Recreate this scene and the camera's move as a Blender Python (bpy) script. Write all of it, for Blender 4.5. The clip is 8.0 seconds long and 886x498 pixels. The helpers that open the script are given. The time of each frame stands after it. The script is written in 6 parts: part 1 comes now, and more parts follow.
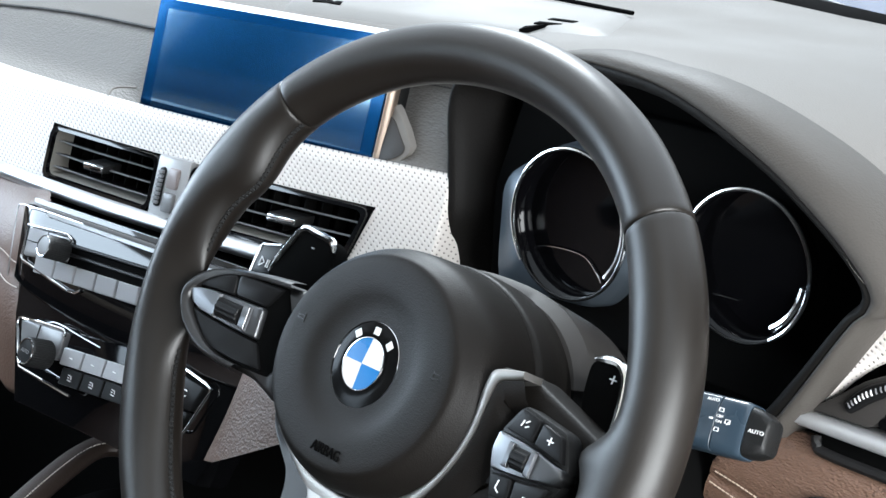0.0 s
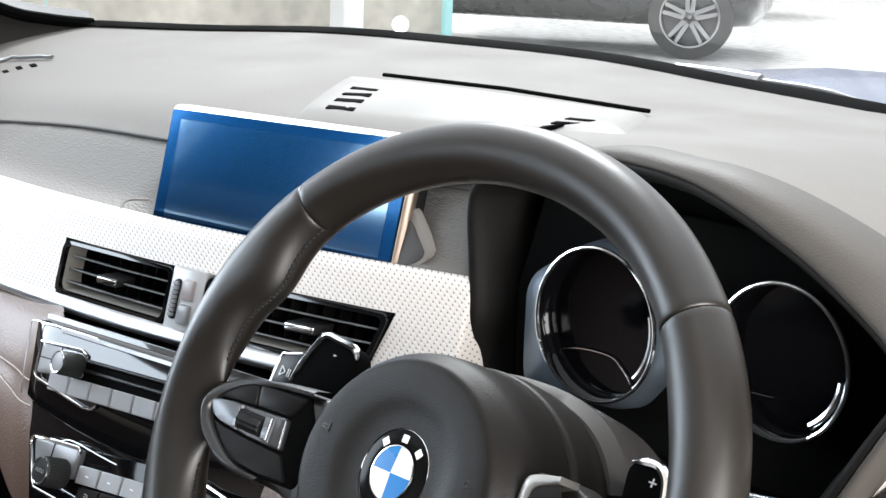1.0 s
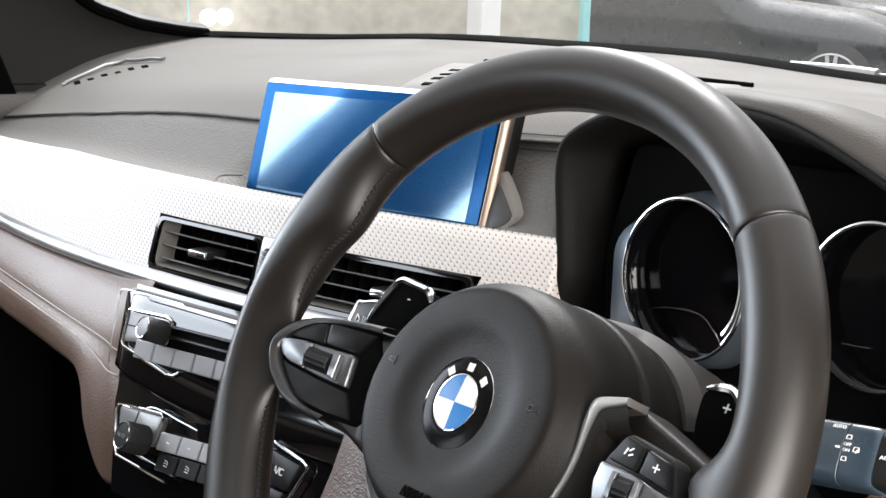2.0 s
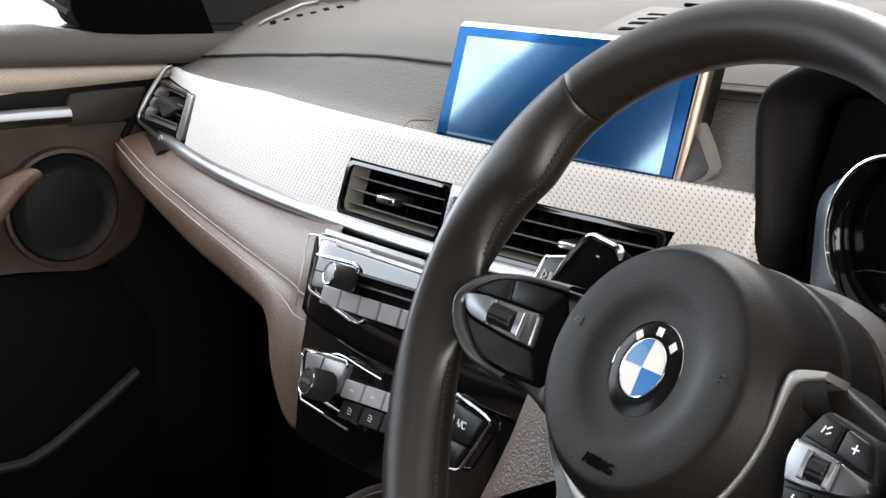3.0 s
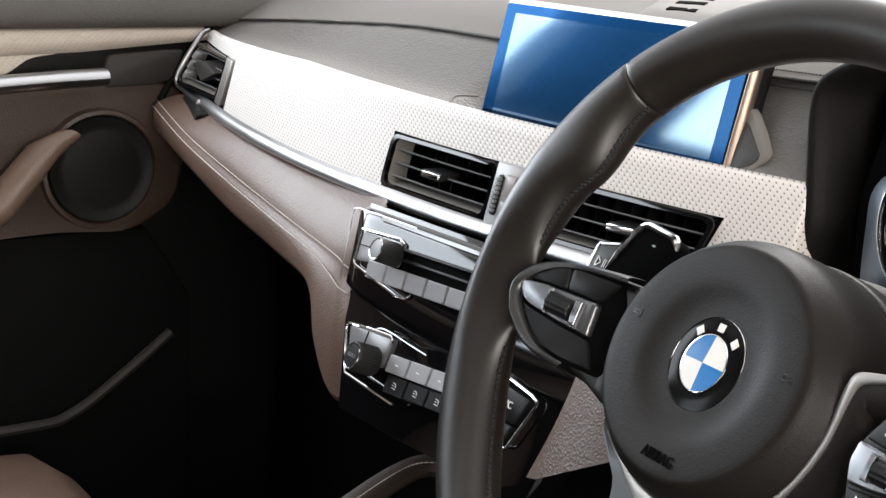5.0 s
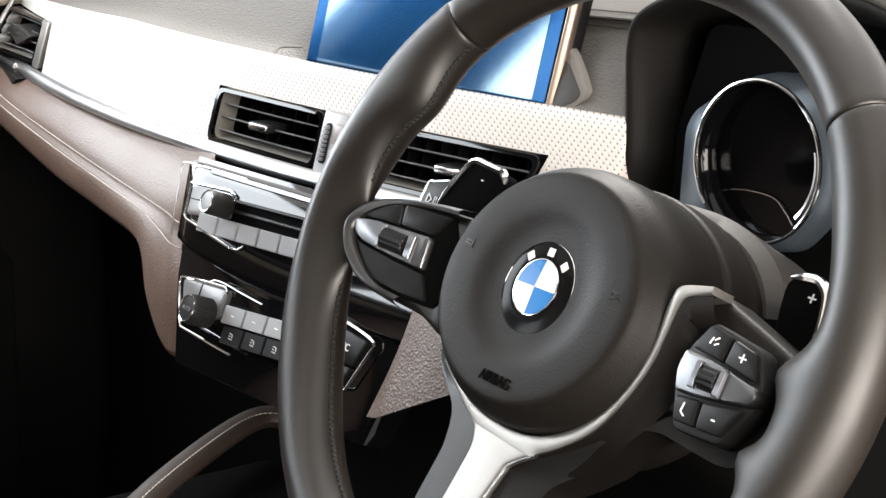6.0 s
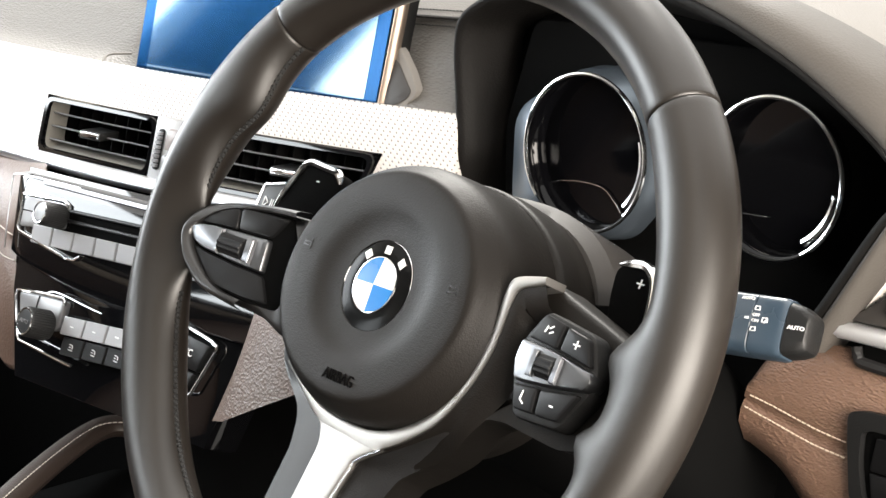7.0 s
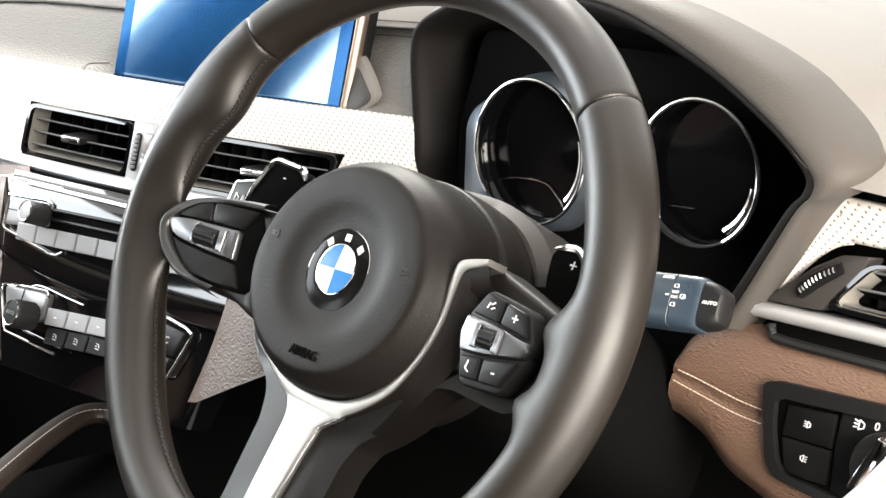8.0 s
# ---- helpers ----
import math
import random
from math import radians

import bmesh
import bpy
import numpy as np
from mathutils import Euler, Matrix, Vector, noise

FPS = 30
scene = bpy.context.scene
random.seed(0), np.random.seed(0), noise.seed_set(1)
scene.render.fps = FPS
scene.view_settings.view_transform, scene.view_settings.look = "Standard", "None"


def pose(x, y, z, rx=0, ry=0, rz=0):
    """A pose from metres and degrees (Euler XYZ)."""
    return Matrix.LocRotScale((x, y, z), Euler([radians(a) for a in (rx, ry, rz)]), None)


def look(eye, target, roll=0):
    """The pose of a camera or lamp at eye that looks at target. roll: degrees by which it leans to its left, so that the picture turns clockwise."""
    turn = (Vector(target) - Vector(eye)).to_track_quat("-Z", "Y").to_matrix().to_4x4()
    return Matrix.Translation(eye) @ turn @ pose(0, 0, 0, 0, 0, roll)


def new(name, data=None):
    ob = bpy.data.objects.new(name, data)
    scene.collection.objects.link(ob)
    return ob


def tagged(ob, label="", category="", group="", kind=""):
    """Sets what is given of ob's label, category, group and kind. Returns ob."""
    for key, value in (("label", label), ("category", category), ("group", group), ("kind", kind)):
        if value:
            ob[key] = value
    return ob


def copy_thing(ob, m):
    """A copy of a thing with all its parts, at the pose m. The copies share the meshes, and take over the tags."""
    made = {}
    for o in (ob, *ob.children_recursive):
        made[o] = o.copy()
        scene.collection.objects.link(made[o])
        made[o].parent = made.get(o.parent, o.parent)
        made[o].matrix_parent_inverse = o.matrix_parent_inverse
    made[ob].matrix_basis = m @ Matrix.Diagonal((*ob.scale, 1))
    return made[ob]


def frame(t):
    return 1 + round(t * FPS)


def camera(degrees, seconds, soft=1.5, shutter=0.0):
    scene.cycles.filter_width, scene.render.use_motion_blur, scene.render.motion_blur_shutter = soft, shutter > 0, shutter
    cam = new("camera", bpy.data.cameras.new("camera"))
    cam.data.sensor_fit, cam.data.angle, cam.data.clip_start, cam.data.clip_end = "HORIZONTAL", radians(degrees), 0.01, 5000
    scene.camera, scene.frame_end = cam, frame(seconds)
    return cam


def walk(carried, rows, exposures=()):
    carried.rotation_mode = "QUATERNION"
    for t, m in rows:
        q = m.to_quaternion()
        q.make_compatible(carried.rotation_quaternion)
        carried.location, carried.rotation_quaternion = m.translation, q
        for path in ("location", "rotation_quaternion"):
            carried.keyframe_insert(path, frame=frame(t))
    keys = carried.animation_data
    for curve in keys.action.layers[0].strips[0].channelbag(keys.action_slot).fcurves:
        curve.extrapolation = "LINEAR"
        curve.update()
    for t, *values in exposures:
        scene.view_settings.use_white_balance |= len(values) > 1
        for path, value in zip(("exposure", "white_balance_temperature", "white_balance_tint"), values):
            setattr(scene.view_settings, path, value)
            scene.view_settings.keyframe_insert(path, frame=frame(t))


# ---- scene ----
cam = camera(31.97, 8.0)
walk(cam, [
    (0, look((0.5506, -0.4743, 1.2760), (-0.1425, 0.1886, 0.9930), 3.58)),
    (0.5, look((0.5414, -0.4757, 1.2804), (-0.1502, 0.1971, 1.0177), 3.36)),
    (1, look((0.5309, -0.4688, 1.2664), (-0.1803, 0.2008, 1.0524), 1.95)),
    (1.2, look((0.5323, -0.4612, 1.2454), (-0.1900, 0.2012, 1.0468), 1.93)),
    (2.3, look((0.5446, -0.4283, 1.1880), (-0.2551, 0.1487, 1.0216), 1.88)),
    (2.5, look((0.5393, -0.4260, 1.1925), (-0.2771, 0.1244, 1.0178), 1.70)),
    (3, look((0.5226, -0.4154, 1.1958), (-0.3163, 0.0847, 0.9813), 1.82)),
    (3.5, look((0.5133, -0.4076, 1.2005), (-0.3343, 0.0755, 0.9811), 1.91)),
    (4, look((0.5108, -0.4115, 1.2051), (-0.3403, 0.0640, 0.9823), 2.00)),
    (4.2, look((0.5098, -0.4117, 1.2112), (-0.3418, 0.0605, 0.9834), 1.93)),
    (5.3, look((0.5162, -0.4518, 1.2150), (-0.3094, 0.0509, 0.9586), 2.98)),
    (5.5, look((0.5204, -0.4561, 1.2087), (-0.2934, 0.0656, 0.9525), 2.25)),
    (6, look((0.5243, -0.4511, 1.2016), (-0.2449, 0.1327, 0.9418), 2.24)),
    (6.5, look((0.5281, -0.4501, 1.2040), (-0.1977, 0.1877, 0.9462), 1.55)),
    (7, look((0.5340, -0.4577, 1.2064), (-0.1686, 0.2049, 0.9470), 1.38)),
    (7.5, look((0.5537, -0.4829, 1.2105), (-0.1355, 0.1958, 0.9568), 1.44)),
    (8, look((0.5982, -0.5067, 1.2153), (-0.0925, 0.1711, 0.9633), 1.41)),
], exposures=[(0, 0.98, 5550, 4), (1.2, 1.05, 6000, 8), (2.4, 0.70, 6150, 10), (4.1, 0.60, 6250, 10), (5.5, 0.80, 6300, 10), (6.5, 1.38, 6500, 9), (8, 1.48, 6500, 8)])

# world and light
world = bpy.data.worlds.new("showroom_light")
scene.world = world
world.use_nodes = True
wn = world.node_tree.nodes
wl = world.node_tree.links
sky = wn.new("ShaderNodeTexSky")
sky.sky_type = "NISHITA"
sky.sun_disc = False
sky.sun_elevation = radians(50)
sky.sun_rotation = radians(-60)
hall = wn.new("ShaderNodeMix")
hall.data_type = "RGBA"
hall.inputs[0].default_value = 0.9
hall.inputs[7].default_value = (9.0, 8.7, 8.3, 1)
wl.new(sky.outputs[0], hall.inputs[6])
wl.new(hall.outputs[2], wn["Background"].inputs[0])
wn["Background"].inputs[1].default_value = 0.15

sun = new("sun", bpy.data.lights.new("sun", "SUN"))
sun.data.energy = 2.2
sun.data.angle = radians(14)
sun.data.color = (1.0, 0.96, 0.9)
sun.matrix_world = look((-3.2, 3.0, 4.6), (-0.4, 0.1, 1.0))


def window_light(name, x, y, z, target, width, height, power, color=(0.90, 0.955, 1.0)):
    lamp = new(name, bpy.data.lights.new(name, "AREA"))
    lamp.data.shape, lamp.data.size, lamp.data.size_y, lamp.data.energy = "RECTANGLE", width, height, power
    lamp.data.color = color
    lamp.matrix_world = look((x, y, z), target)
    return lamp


# daylight through the passenger's side windows
window_light("front_window_light", -1.19, -0.27, 1.27, (-0.2, -0.15, 1.05), 0.84, 0.42, 8.5)
window_light("rear_window_light", -1.19, -1.14, 1.26, (-0.2, -0.9, 1.05), 0.72, 0.42, 7.0)
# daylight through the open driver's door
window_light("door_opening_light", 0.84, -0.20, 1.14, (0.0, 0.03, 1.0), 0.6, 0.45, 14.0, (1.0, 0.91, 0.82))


# ---- materials ----
def material(name, color, rough=0.5, metal=0.0, bump=0.0, bump_scale=300.0, vary=0.12, coat=0.0, stretch=(1, 1, 1), spec=0.5, rough_vary=0.08):
    m = bpy.data.materials.new(name)
    m.use_nodes = True
    n, l = m.node_tree.nodes, m.node_tree.links
    b = n["Principled BSDF"]
    b.inputs["Roughness"].default_value = rough
    b.inputs["Metallic"].default_value = metal
    b.inputs["Specular IOR Level"].default_value = spec
    b.inputs["Coat Weight"].default_value = coat
    b.inputs["Coat Roughness"].default_value = 0.04
    tc = n.new("ShaderNodeTexCoord")
    mp = n.new("ShaderNodeMapping")
    mp.inputs["Scale"].default_value = stretch
    l.new(tc.outputs["Object"], mp.inputs[0])
    big = n.new("ShaderNodeTexNoise")
    big.inputs["Scale"].default_value = 9.0
    big.inputs["Detail"].default_value = 5.0
    l.new(mp.outputs[0], big.inputs["Vector"])
    ramp = n.new("ShaderNodeMapRange")
    ramp.inputs[1].default_value, ramp.inputs[2].default_value = 0.3, 0.7
    ramp.inputs[3].default_value, ramp.inputs[4].default_value = 1 - vary, 1 + vary
    l.new(big.outputs[0], ramp.inputs[0])
    mul = n.new("ShaderNodeMix")
    mul.data_type, mul.blend_type = "RGBA", "MULTIPLY"
    mul.inputs[0].default_value = 1.0
    mul.inputs[6].default_value = (*color, 1)
    l.new(ramp.outputs[0], mul.inputs[7])
    l.new(mul.outputs[2], b.inputs["Base Color"])
    rr = n.new("ShaderNodeMapRange")
    rr.inputs[1].default_value, rr.inputs[2].default_value = 0.3, 0.7
    rr.inputs[3].default_value, rr.inputs[4].default_value = max(0.02, rough - rough_vary), min(1, rough + rough_vary)
    l.new(big.outputs[0], rr.inputs[0])
    l.new(rr.outputs[0], b.inputs["Roughness"])
    if bump:
        fine = n.new("ShaderNodeTexVoronoi")
        fine.inputs["Scale"].default_value = bump_scale
        l.new(mp.outputs[0], fine.inputs["Vector"])
        grain = n.new("ShaderNodeTexNoise")
        grain.inputs["Scale"].default_value = bump_scale * 0.45
        grain.inputs["Detail"].default_value = 3.0
        l.new(mp.outputs[0], grain.inputs["Vector"])
        add = n.new("ShaderNodeMath")
        add.operation = "ADD"
        l.new(fine.outputs["Distance"], add.inputs[0])
        l.new(grain.outputs[0], add.inputs[1])
        bp = n.new("ShaderNodeBump")
        bp.inputs["Strength"].default_value = bump
        bp.inputs["Distance"].default_value = 0.001
        l.new(add.outputs[0], bp.inputs["Height"])
        l.new(bp.outputs[0], b.inputs["Normal"])
    return m


def weave_material(name, color, dark, pitch_x, pitch_z):
    """Woven trim: rows of small lozenges, raised, each row shifted by half a pitch."""
    m = material(name, color, 0.42, vary=0.05)
    n, l = m.node_tree.nodes, m.node_tree.links
    b = n["Principled BSDF"]
    tc = n.new("ShaderNodeTexCoord")
    sep = n.new("ShaderNodeSeparateXYZ")
    l.new(tc.outputs["Object"], sep.inputs[0])

    def math_node(op, a, bb):
        k = n.new("ShaderNodeMath")
        k.operation = op
        for i, v in enumerate((a, bb)):
            if isinstance(v, (int, float)):
                k.inputs[i].default_value = v
            else:
                l.new(v, k.inputs[i])
        return k.outputs[0]

    sz = math_node("MULTIPLY", sep.outputs["Z"], 2 * math.pi / pitch_z)
    sx = math_node("ADD", math_node("MULTIPLY", math_node("ADD", sep.outputs["X"], math_node("MULTIPLY", sep.outputs["Y"], 0.9)), 2 * math.pi / pitch_x), math_node("MULTIPLY", sz, 0.3))
    p = math_node("COSINE", sx, 0)
    q = math_node("COSINE", sz, 0)
    h = math_node("MULTIPLY", math_node("MULTIPLY", p, q), -1.0)
    rg = n.new("ShaderNodeMapRange")
    rg.inputs[1].default_value, rg.inputs[2].default_value = -0.88, -0.60
    l.new(h, rg.inputs[0])
    mix = n.new("ShaderNodeMix")
    mix.data_type = "RGBA"
    mix.inputs[6].default_value = (*dark, 1)
    mix.inputs[7].default_value = (*color, 1)
    l.new(rg.outputs[0], mix.inputs[0])
    l.new(mix.outputs[2], b.inputs["Base Color"])
    bp = n.new("ShaderNodeBump")
    bp.inputs["Strength"].default_value = 0.16
    bp.inputs["Distance"].default_value = 0.0012
    l.new(h, bp.inputs["Height"])
    l.new(bp.outputs[0], b.inputs["Normal"])
    return m


def glass_material(name, color=(1, 1, 1)):
    m = bpy.data.materials.new(name)
    m.use_nodes = True
    n, l = m.node_tree.nodes, m.node_tree.links
    n.clear()
    out = n.new("ShaderNodeOutputMaterial")
    tr = n.new("ShaderNodeBsdfTransparent")
    tr.inputs[0].default_value = (*color, 1)
    gl = n.new("ShaderNodeBsdfGlossy")
    gl.inputs["Roughness"].default_value = 0.01
    fr = n.new("ShaderNodeFresnel")
    fr.inputs[0].default_value = 1.35
    mix = n.new("ShaderNodeMixShader")
    l.new(fr.outputs[0], mix.inputs[0])
    l.new(tr.outputs[0], mix.inputs[1])
    l.new(gl.outputs[0], mix.inputs[2])
    l.new(mix.outputs[0], out.inputs[0])
    return m


WHEEL_LEATHER = material("wheel_leather", (0.0098, 0.0078, 0.0062), 0.40, bump=0.05, bump_scale=1700, vary=0.1, spec=0.42)
PAD_PLASTIC = material("airbag_soft_plastic", (0.0078, 0.0066, 0.0056), 0.50, bump=0.12, bump_scale=1300, vary=0.06, spec=0.14)
DASH_SOFT = material("dash_soft_touch", (0.142, 0.132, 0.121), 0.72, bump=0.22, bump_scale=750, vary=0.07, spec=0.3)
DASH_LOWER = material("dash_leatherette", (0.085, 0.078, 0.071), 0.58, bump=0.5, bump_scale=560, vary=0.08, stretch=(0.5, 1, 1.25))
# dash leatherette darkened: the roll's shaded face is put into the colour
HOOD_LEATHER = material("hood_leatherette_shaded", (0.056, 0.050, 0.044), 0.66, bump=0.16, bump_scale=750, vary=0.08, spec=0.3)
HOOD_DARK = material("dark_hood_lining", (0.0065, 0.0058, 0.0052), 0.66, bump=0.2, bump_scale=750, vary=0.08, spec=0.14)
COVER = material("dash_cover_plastic", (0.172, 0.163, 0.152), 0.6, bump=0.08, bump_scale=900, vary=0.05, spec=0.3)
SHROUD = material("column_plastic", (0.034, 0.031, 0.029), 0.52, bump=0.12, bump_scale=1800, vary=0.06, spec=0.25)
BLACK_PLASTIC = material("black_plastic", (0.008, 0.008, 0.008), 0.45, spec=0.22, bump=0.1, bump_scale=900)
CARPET_BLACK = material("black_lining", (0.0045, 0.0045, 0.0045), 0.8, spec=0.1, bump=0.2, bump_scale=700)
# near-black for gaps and linings; on shroud and slats it paints shade
DEEP_BLACK = material("deep_black", (0.003, 0.003, 0.003), 0.9, spec=0.02)
PIANO = material("piano_black", (0.003, 0.003, 0.0035), 0.05, rough_vary=0.02, spec=0.36)
BROWN = material("brown_leather", (0.140, 0.083, 0.057), 0.45, bump=0.6, bump_scale=680, vary=0.12, stretch=(0.6, 1, 1.4))
TAUPE = material("taupe_leather", (0.098, 0.060, 0.043), 0.46, bump=0.28, bump_scale=620, vary=0.1)
THREAD = material("cream_thread", (0.55, 0.45, 0.36), 0.7)
BLACK_THREAD = material("black_thread", (0.004, 0.004, 0.004), 0.7)
SATIN = material("satin_aluminium", (0.50, 0.50, 0.51), 0.36, metal=1.0, bump=0.02, bump_scale=2000, vary=0.03)
SILVER = material("silver_trim_metal", (0.345, 0.33, 0.312), 0.42, metal=0.9, bump=0.02, bump_scale=2000, vary=0.03)
BRONZE = material("bronze_satin", (0.36, 0.29, 0.235), 0.42, metal=1.0, vary=0.03)
DARK_SATIN = material("dark_satin_metal", (0.155, 0.158, 0.165), 0.32, metal=1.0, vary=0.03)
ISLAND = material("light_grey_plastic", (0.34, 0.34, 0.345), 0.4, vary=0.04)
BEZEL = material("grey_beige_bezel", (0.20, 0.19, 0.17), 0.4, vary=0.04)
SLAT = material("slat_lip_lit", (0.13, 0.13, 0.135), 0.28, vary=0.05)
POD = material("blue_grey_satin_pod", (0.095, 0.115, 0.138), 0.34, metal=0.6, vary=0.05)
PULL_BROWN = material("tan_leather", (0.17, 0.115, 0.086), 0.45, bump=0.25, bump_scale=700, vary=0.1)
# brown leather darkened to stand for the shade on the passenger door
DOOR_BROWN = material("door_leather_shaded", (0.055, 0.036, 0.027), 0.45, bump=0.3, bump_scale=700, vary=0.12)
RAIL = material("dark_brown_leather", (0.030, 0.021, 0.017), 0.5, bump=0.2, bump_scale=800, vary=0.1)
# grey pillar trim made darker, so its shade sits in the base colour
PILLAR_CLOTH = material("pillar_cloth_shaded", (0.026, 0.024, 0.022), 0.85, bump=0.2, bump_scale=900, vary=0.1, spec=0.2)
PRESET = material("pale_key", (0.27, 0.27, 0.28), 0.34, vary=0.05)
THREAD_PALE = material("pale_thread", (0.52, 0.48, 0.43), 0.7)
STRIP = material("anodised_strip", (0.42, 0.42, 0.425), 0.42, metal=0.35, vary=0.04)
KEY_SILVER = material("silver_key_plate", (0.36, 0.36, 0.366), 0.3, metal=0.5, vary=0.04)
CHROME = material("chrome", (0.82, 0.83, 0.84), 0.12, metal=1.0, vary=0.02, rough_vary=0.03)
SPOKE_GREY = material("satin_grey_plastic", (0.012, 0.0115, 0.0115), 0.36, vary=0.04)
GREY_BUTTON = material("grey_button", (0.15, 0.15, 0.155), 0.36, vary=0.04, spec=0.5)
DARK_BUTTON = material("dark_button", (0.0062, 0.0062, 0.0065), 0.42, vary=0.06, spec=0.14)
RUBBER = material("rubber", (0.010, 0.010, 0.010), 0.55, bump=0.2, bump_scale=700)
WHITE_INK = material("white_ink", (0.75, 0.75, 0.75), 0.5, vary=0.02)
EMBLEM_BLUE = material("emblem_blue", (0.006, 0.125, 0.36), 0.3, vary=0.02, spec=0.3)
EMBLEM_WHITE = material("emblem_white", (0.62, 0.61, 0.59), 0.35, vary=0.02, spec=0.3)
WEAVE = weave_material("woven_trim", (0.62, 0.58, 0.545), (0.13, 0.115, 0.105), 0.0060, 0.0052)
STALK_BLUE = material("stalk_dark_plastic", (0.024, 0.037, 0.052), 0.3, vary=0.05)
BEIGE_TRIM = weave_material("door_woven_trim", (0.52, 0.46, 0.39), (0.42, 0.37, 0.31), 0.0060, 0.0052)
GLASS = glass_material("clear_glass")
SMOKED = material("smoked_lens", (0.002, 0.002, 0.0025), 0.08, spec=0.15, rough_vary=0.02)
TILE = material("showroom_floor_tile", (0.74, 0.73, 0.71), 0.15, vary=0.05, rough_vary=0.05)
WALL_PAINT = material("wall_paint", (0.62, 0.60, 0.57), 0.7, vary=0.05)
WALL_GREY = material("light_cut_charcoal", (0.07, 0.068, 0.066), 0.7, vary=0.05)
CAR_GREY = material("grey_car_paint", (0.075, 0.078, 0.08), 0.3, metal=0.3, coat=0.4, vary=0.04)
CAR_BLUE = material("blue_car_paint", (0.008, 0.024, 0.085), 0.25, metal=0.2, spec=0.25, coat=0.15, vary=0.04)


def coated_screen(name, haze, gloss):
    """Dark display glass: its coating throws back a blue haze over a clear mirror image."""
    m = bpy.data.materials.new(name)
    m.use_nodes = True
    n, l = m.node_tree.nodes, m.node_tree.links
    b = n["Principled BSDF"]
    b.inputs["Base Color"].default_value = (0.001, 0.004, 0.012, 1)
    b.inputs["Roughness"].default_value = 0.5
    b.inputs["Specular IOR Level"].default_value = 0.0
    soft = n.new("ShaderNodeBsdfGlossy")
    soft.inputs["Color"].default_value = (*haze, 1)
    soft.inputs["Roughness"].default_value = 0.25
    clear = n.new("ShaderNodeBsdfGlossy")
    clear.inputs["Color"].default_value = (*gloss, 1)
    clear.inputs["Roughness"].default_value = 0.07
    first, both = n.new("ShaderNodeAddShader"), n.new("ShaderNodeAddShader")
    l.new(b.outputs[0], first.inputs[0])
    l.new(soft.outputs[0], first.inputs[1])
    l.new(first.outputs[0], both.inputs[0])
    l.new(clear.outputs[0], both.inputs[1])
    l.new(both.outputs[0], n["Material Output"].inputs[0])
    return m


SCREEN = coated_screen("coated_screen", (0.0031, 0.0195, 0.052), (0.080, 0.105, 0.115))
SCREEN_EDGE = coated_screen("coated_screen_border", (0.0031, 0.0195, 0.055), (0.005, 0.012, 0.024))


# ---- mesh helpers ----
def smooth(bm, angle=40):
    for f in bm.faces:
        f.smooth = True
    lim = radians(angle)
    for e in bm.edges:
        if len(e.link_faces) == 2 and e.calc_face_angle(0) > lim:
            e.smooth = False
    return bm


def part(name, bm, mat, parent, label="", matrix=None, angle=40):
    """Links a bmesh as one mesh object under a thing or a part."""
    smooth(bm, angle)
    me = bpy.data.meshes.new(name)
    bm.to_mesh(me)
    bm.free()
    for m in mat if isinstance(mat, (list, tuple)) else (mat,):
        me.materials.append(m)
    ob = new(name, me)
    ob.parent = parent
    if matrix is not None:
        ob.matrix_basis = matrix
    if label:
        tagged(ob, label)
    return ob


def thing(name, label, category, matrix=None, group="", kind=""):
    ob = new(name)
    ob.empty_display_size = 0.05
    if matrix is not None:
        ob.matrix_basis = matrix
    return tagged(ob, label, category, group, kind)


def grid(rows, close_u=False, close_v=False, bm=None):
    """Skin over rows of points."""
    bm = bm or bmesh.new()
    vs = [[bm.verts.new(p) for p in r] for r in rows]
    nu, nv = len(vs), len(vs[0])
    for i in range(nu if close_u else nu - 1):
        for j in range(nv if close_v else nv - 1):
            q = [vs[i][j], vs[(i + 1) % nu][j], vs[(i + 1) % nu][(j + 1) % nv], vs[i][(j + 1) % nv]]
            if len(set(q)) == 4:
                bm.faces.new(q)
    return bm


def capped(rows, close_v=True, bm=None):
    """A closed tube of rings with both ends filled."""
    bm = bm or bmesh.new()
    vs = [[bm.verts.new(p) for p in r] for r in rows]
    nv = len(vs[0])
    for i in range(len(vs) - 1):
        for j in range(nv):
            bm.faces.new((vs[i][j], vs[i + 1][j], vs[i + 1][(j + 1) % nv], vs[i][(j + 1) % nv]))
    bm.faces.new(vs[0])
    bm.faces.new(vs[-1][::-1])
    bmesh.ops.recalc_face_normals(bm, faces=bm.faces)
    return bm


def spline(points, n):
    """n points along a Catmull-Rom curve through the given ones."""
    pts = [Vector(p) for p in points]
    out = []
    k = len(pts) - 1
    for i in range(n):
        t = i / (n - 1) * k
        s = min(int(t), k - 1)
        f = t - s
        p0, p1, p2, p3 = pts[max(s - 1, 0)], pts[s], pts[s + 1], pts[min(s + 2, k)]
        out.append(0.5 * (2 * p1 + (p2 - p0) * f + (2 * p0 - 5 * p1 + 4 * p2 - p3) * f * f + (3 * p1 - p0 - 3 * p2 + p3) * f ** 3))
    return out


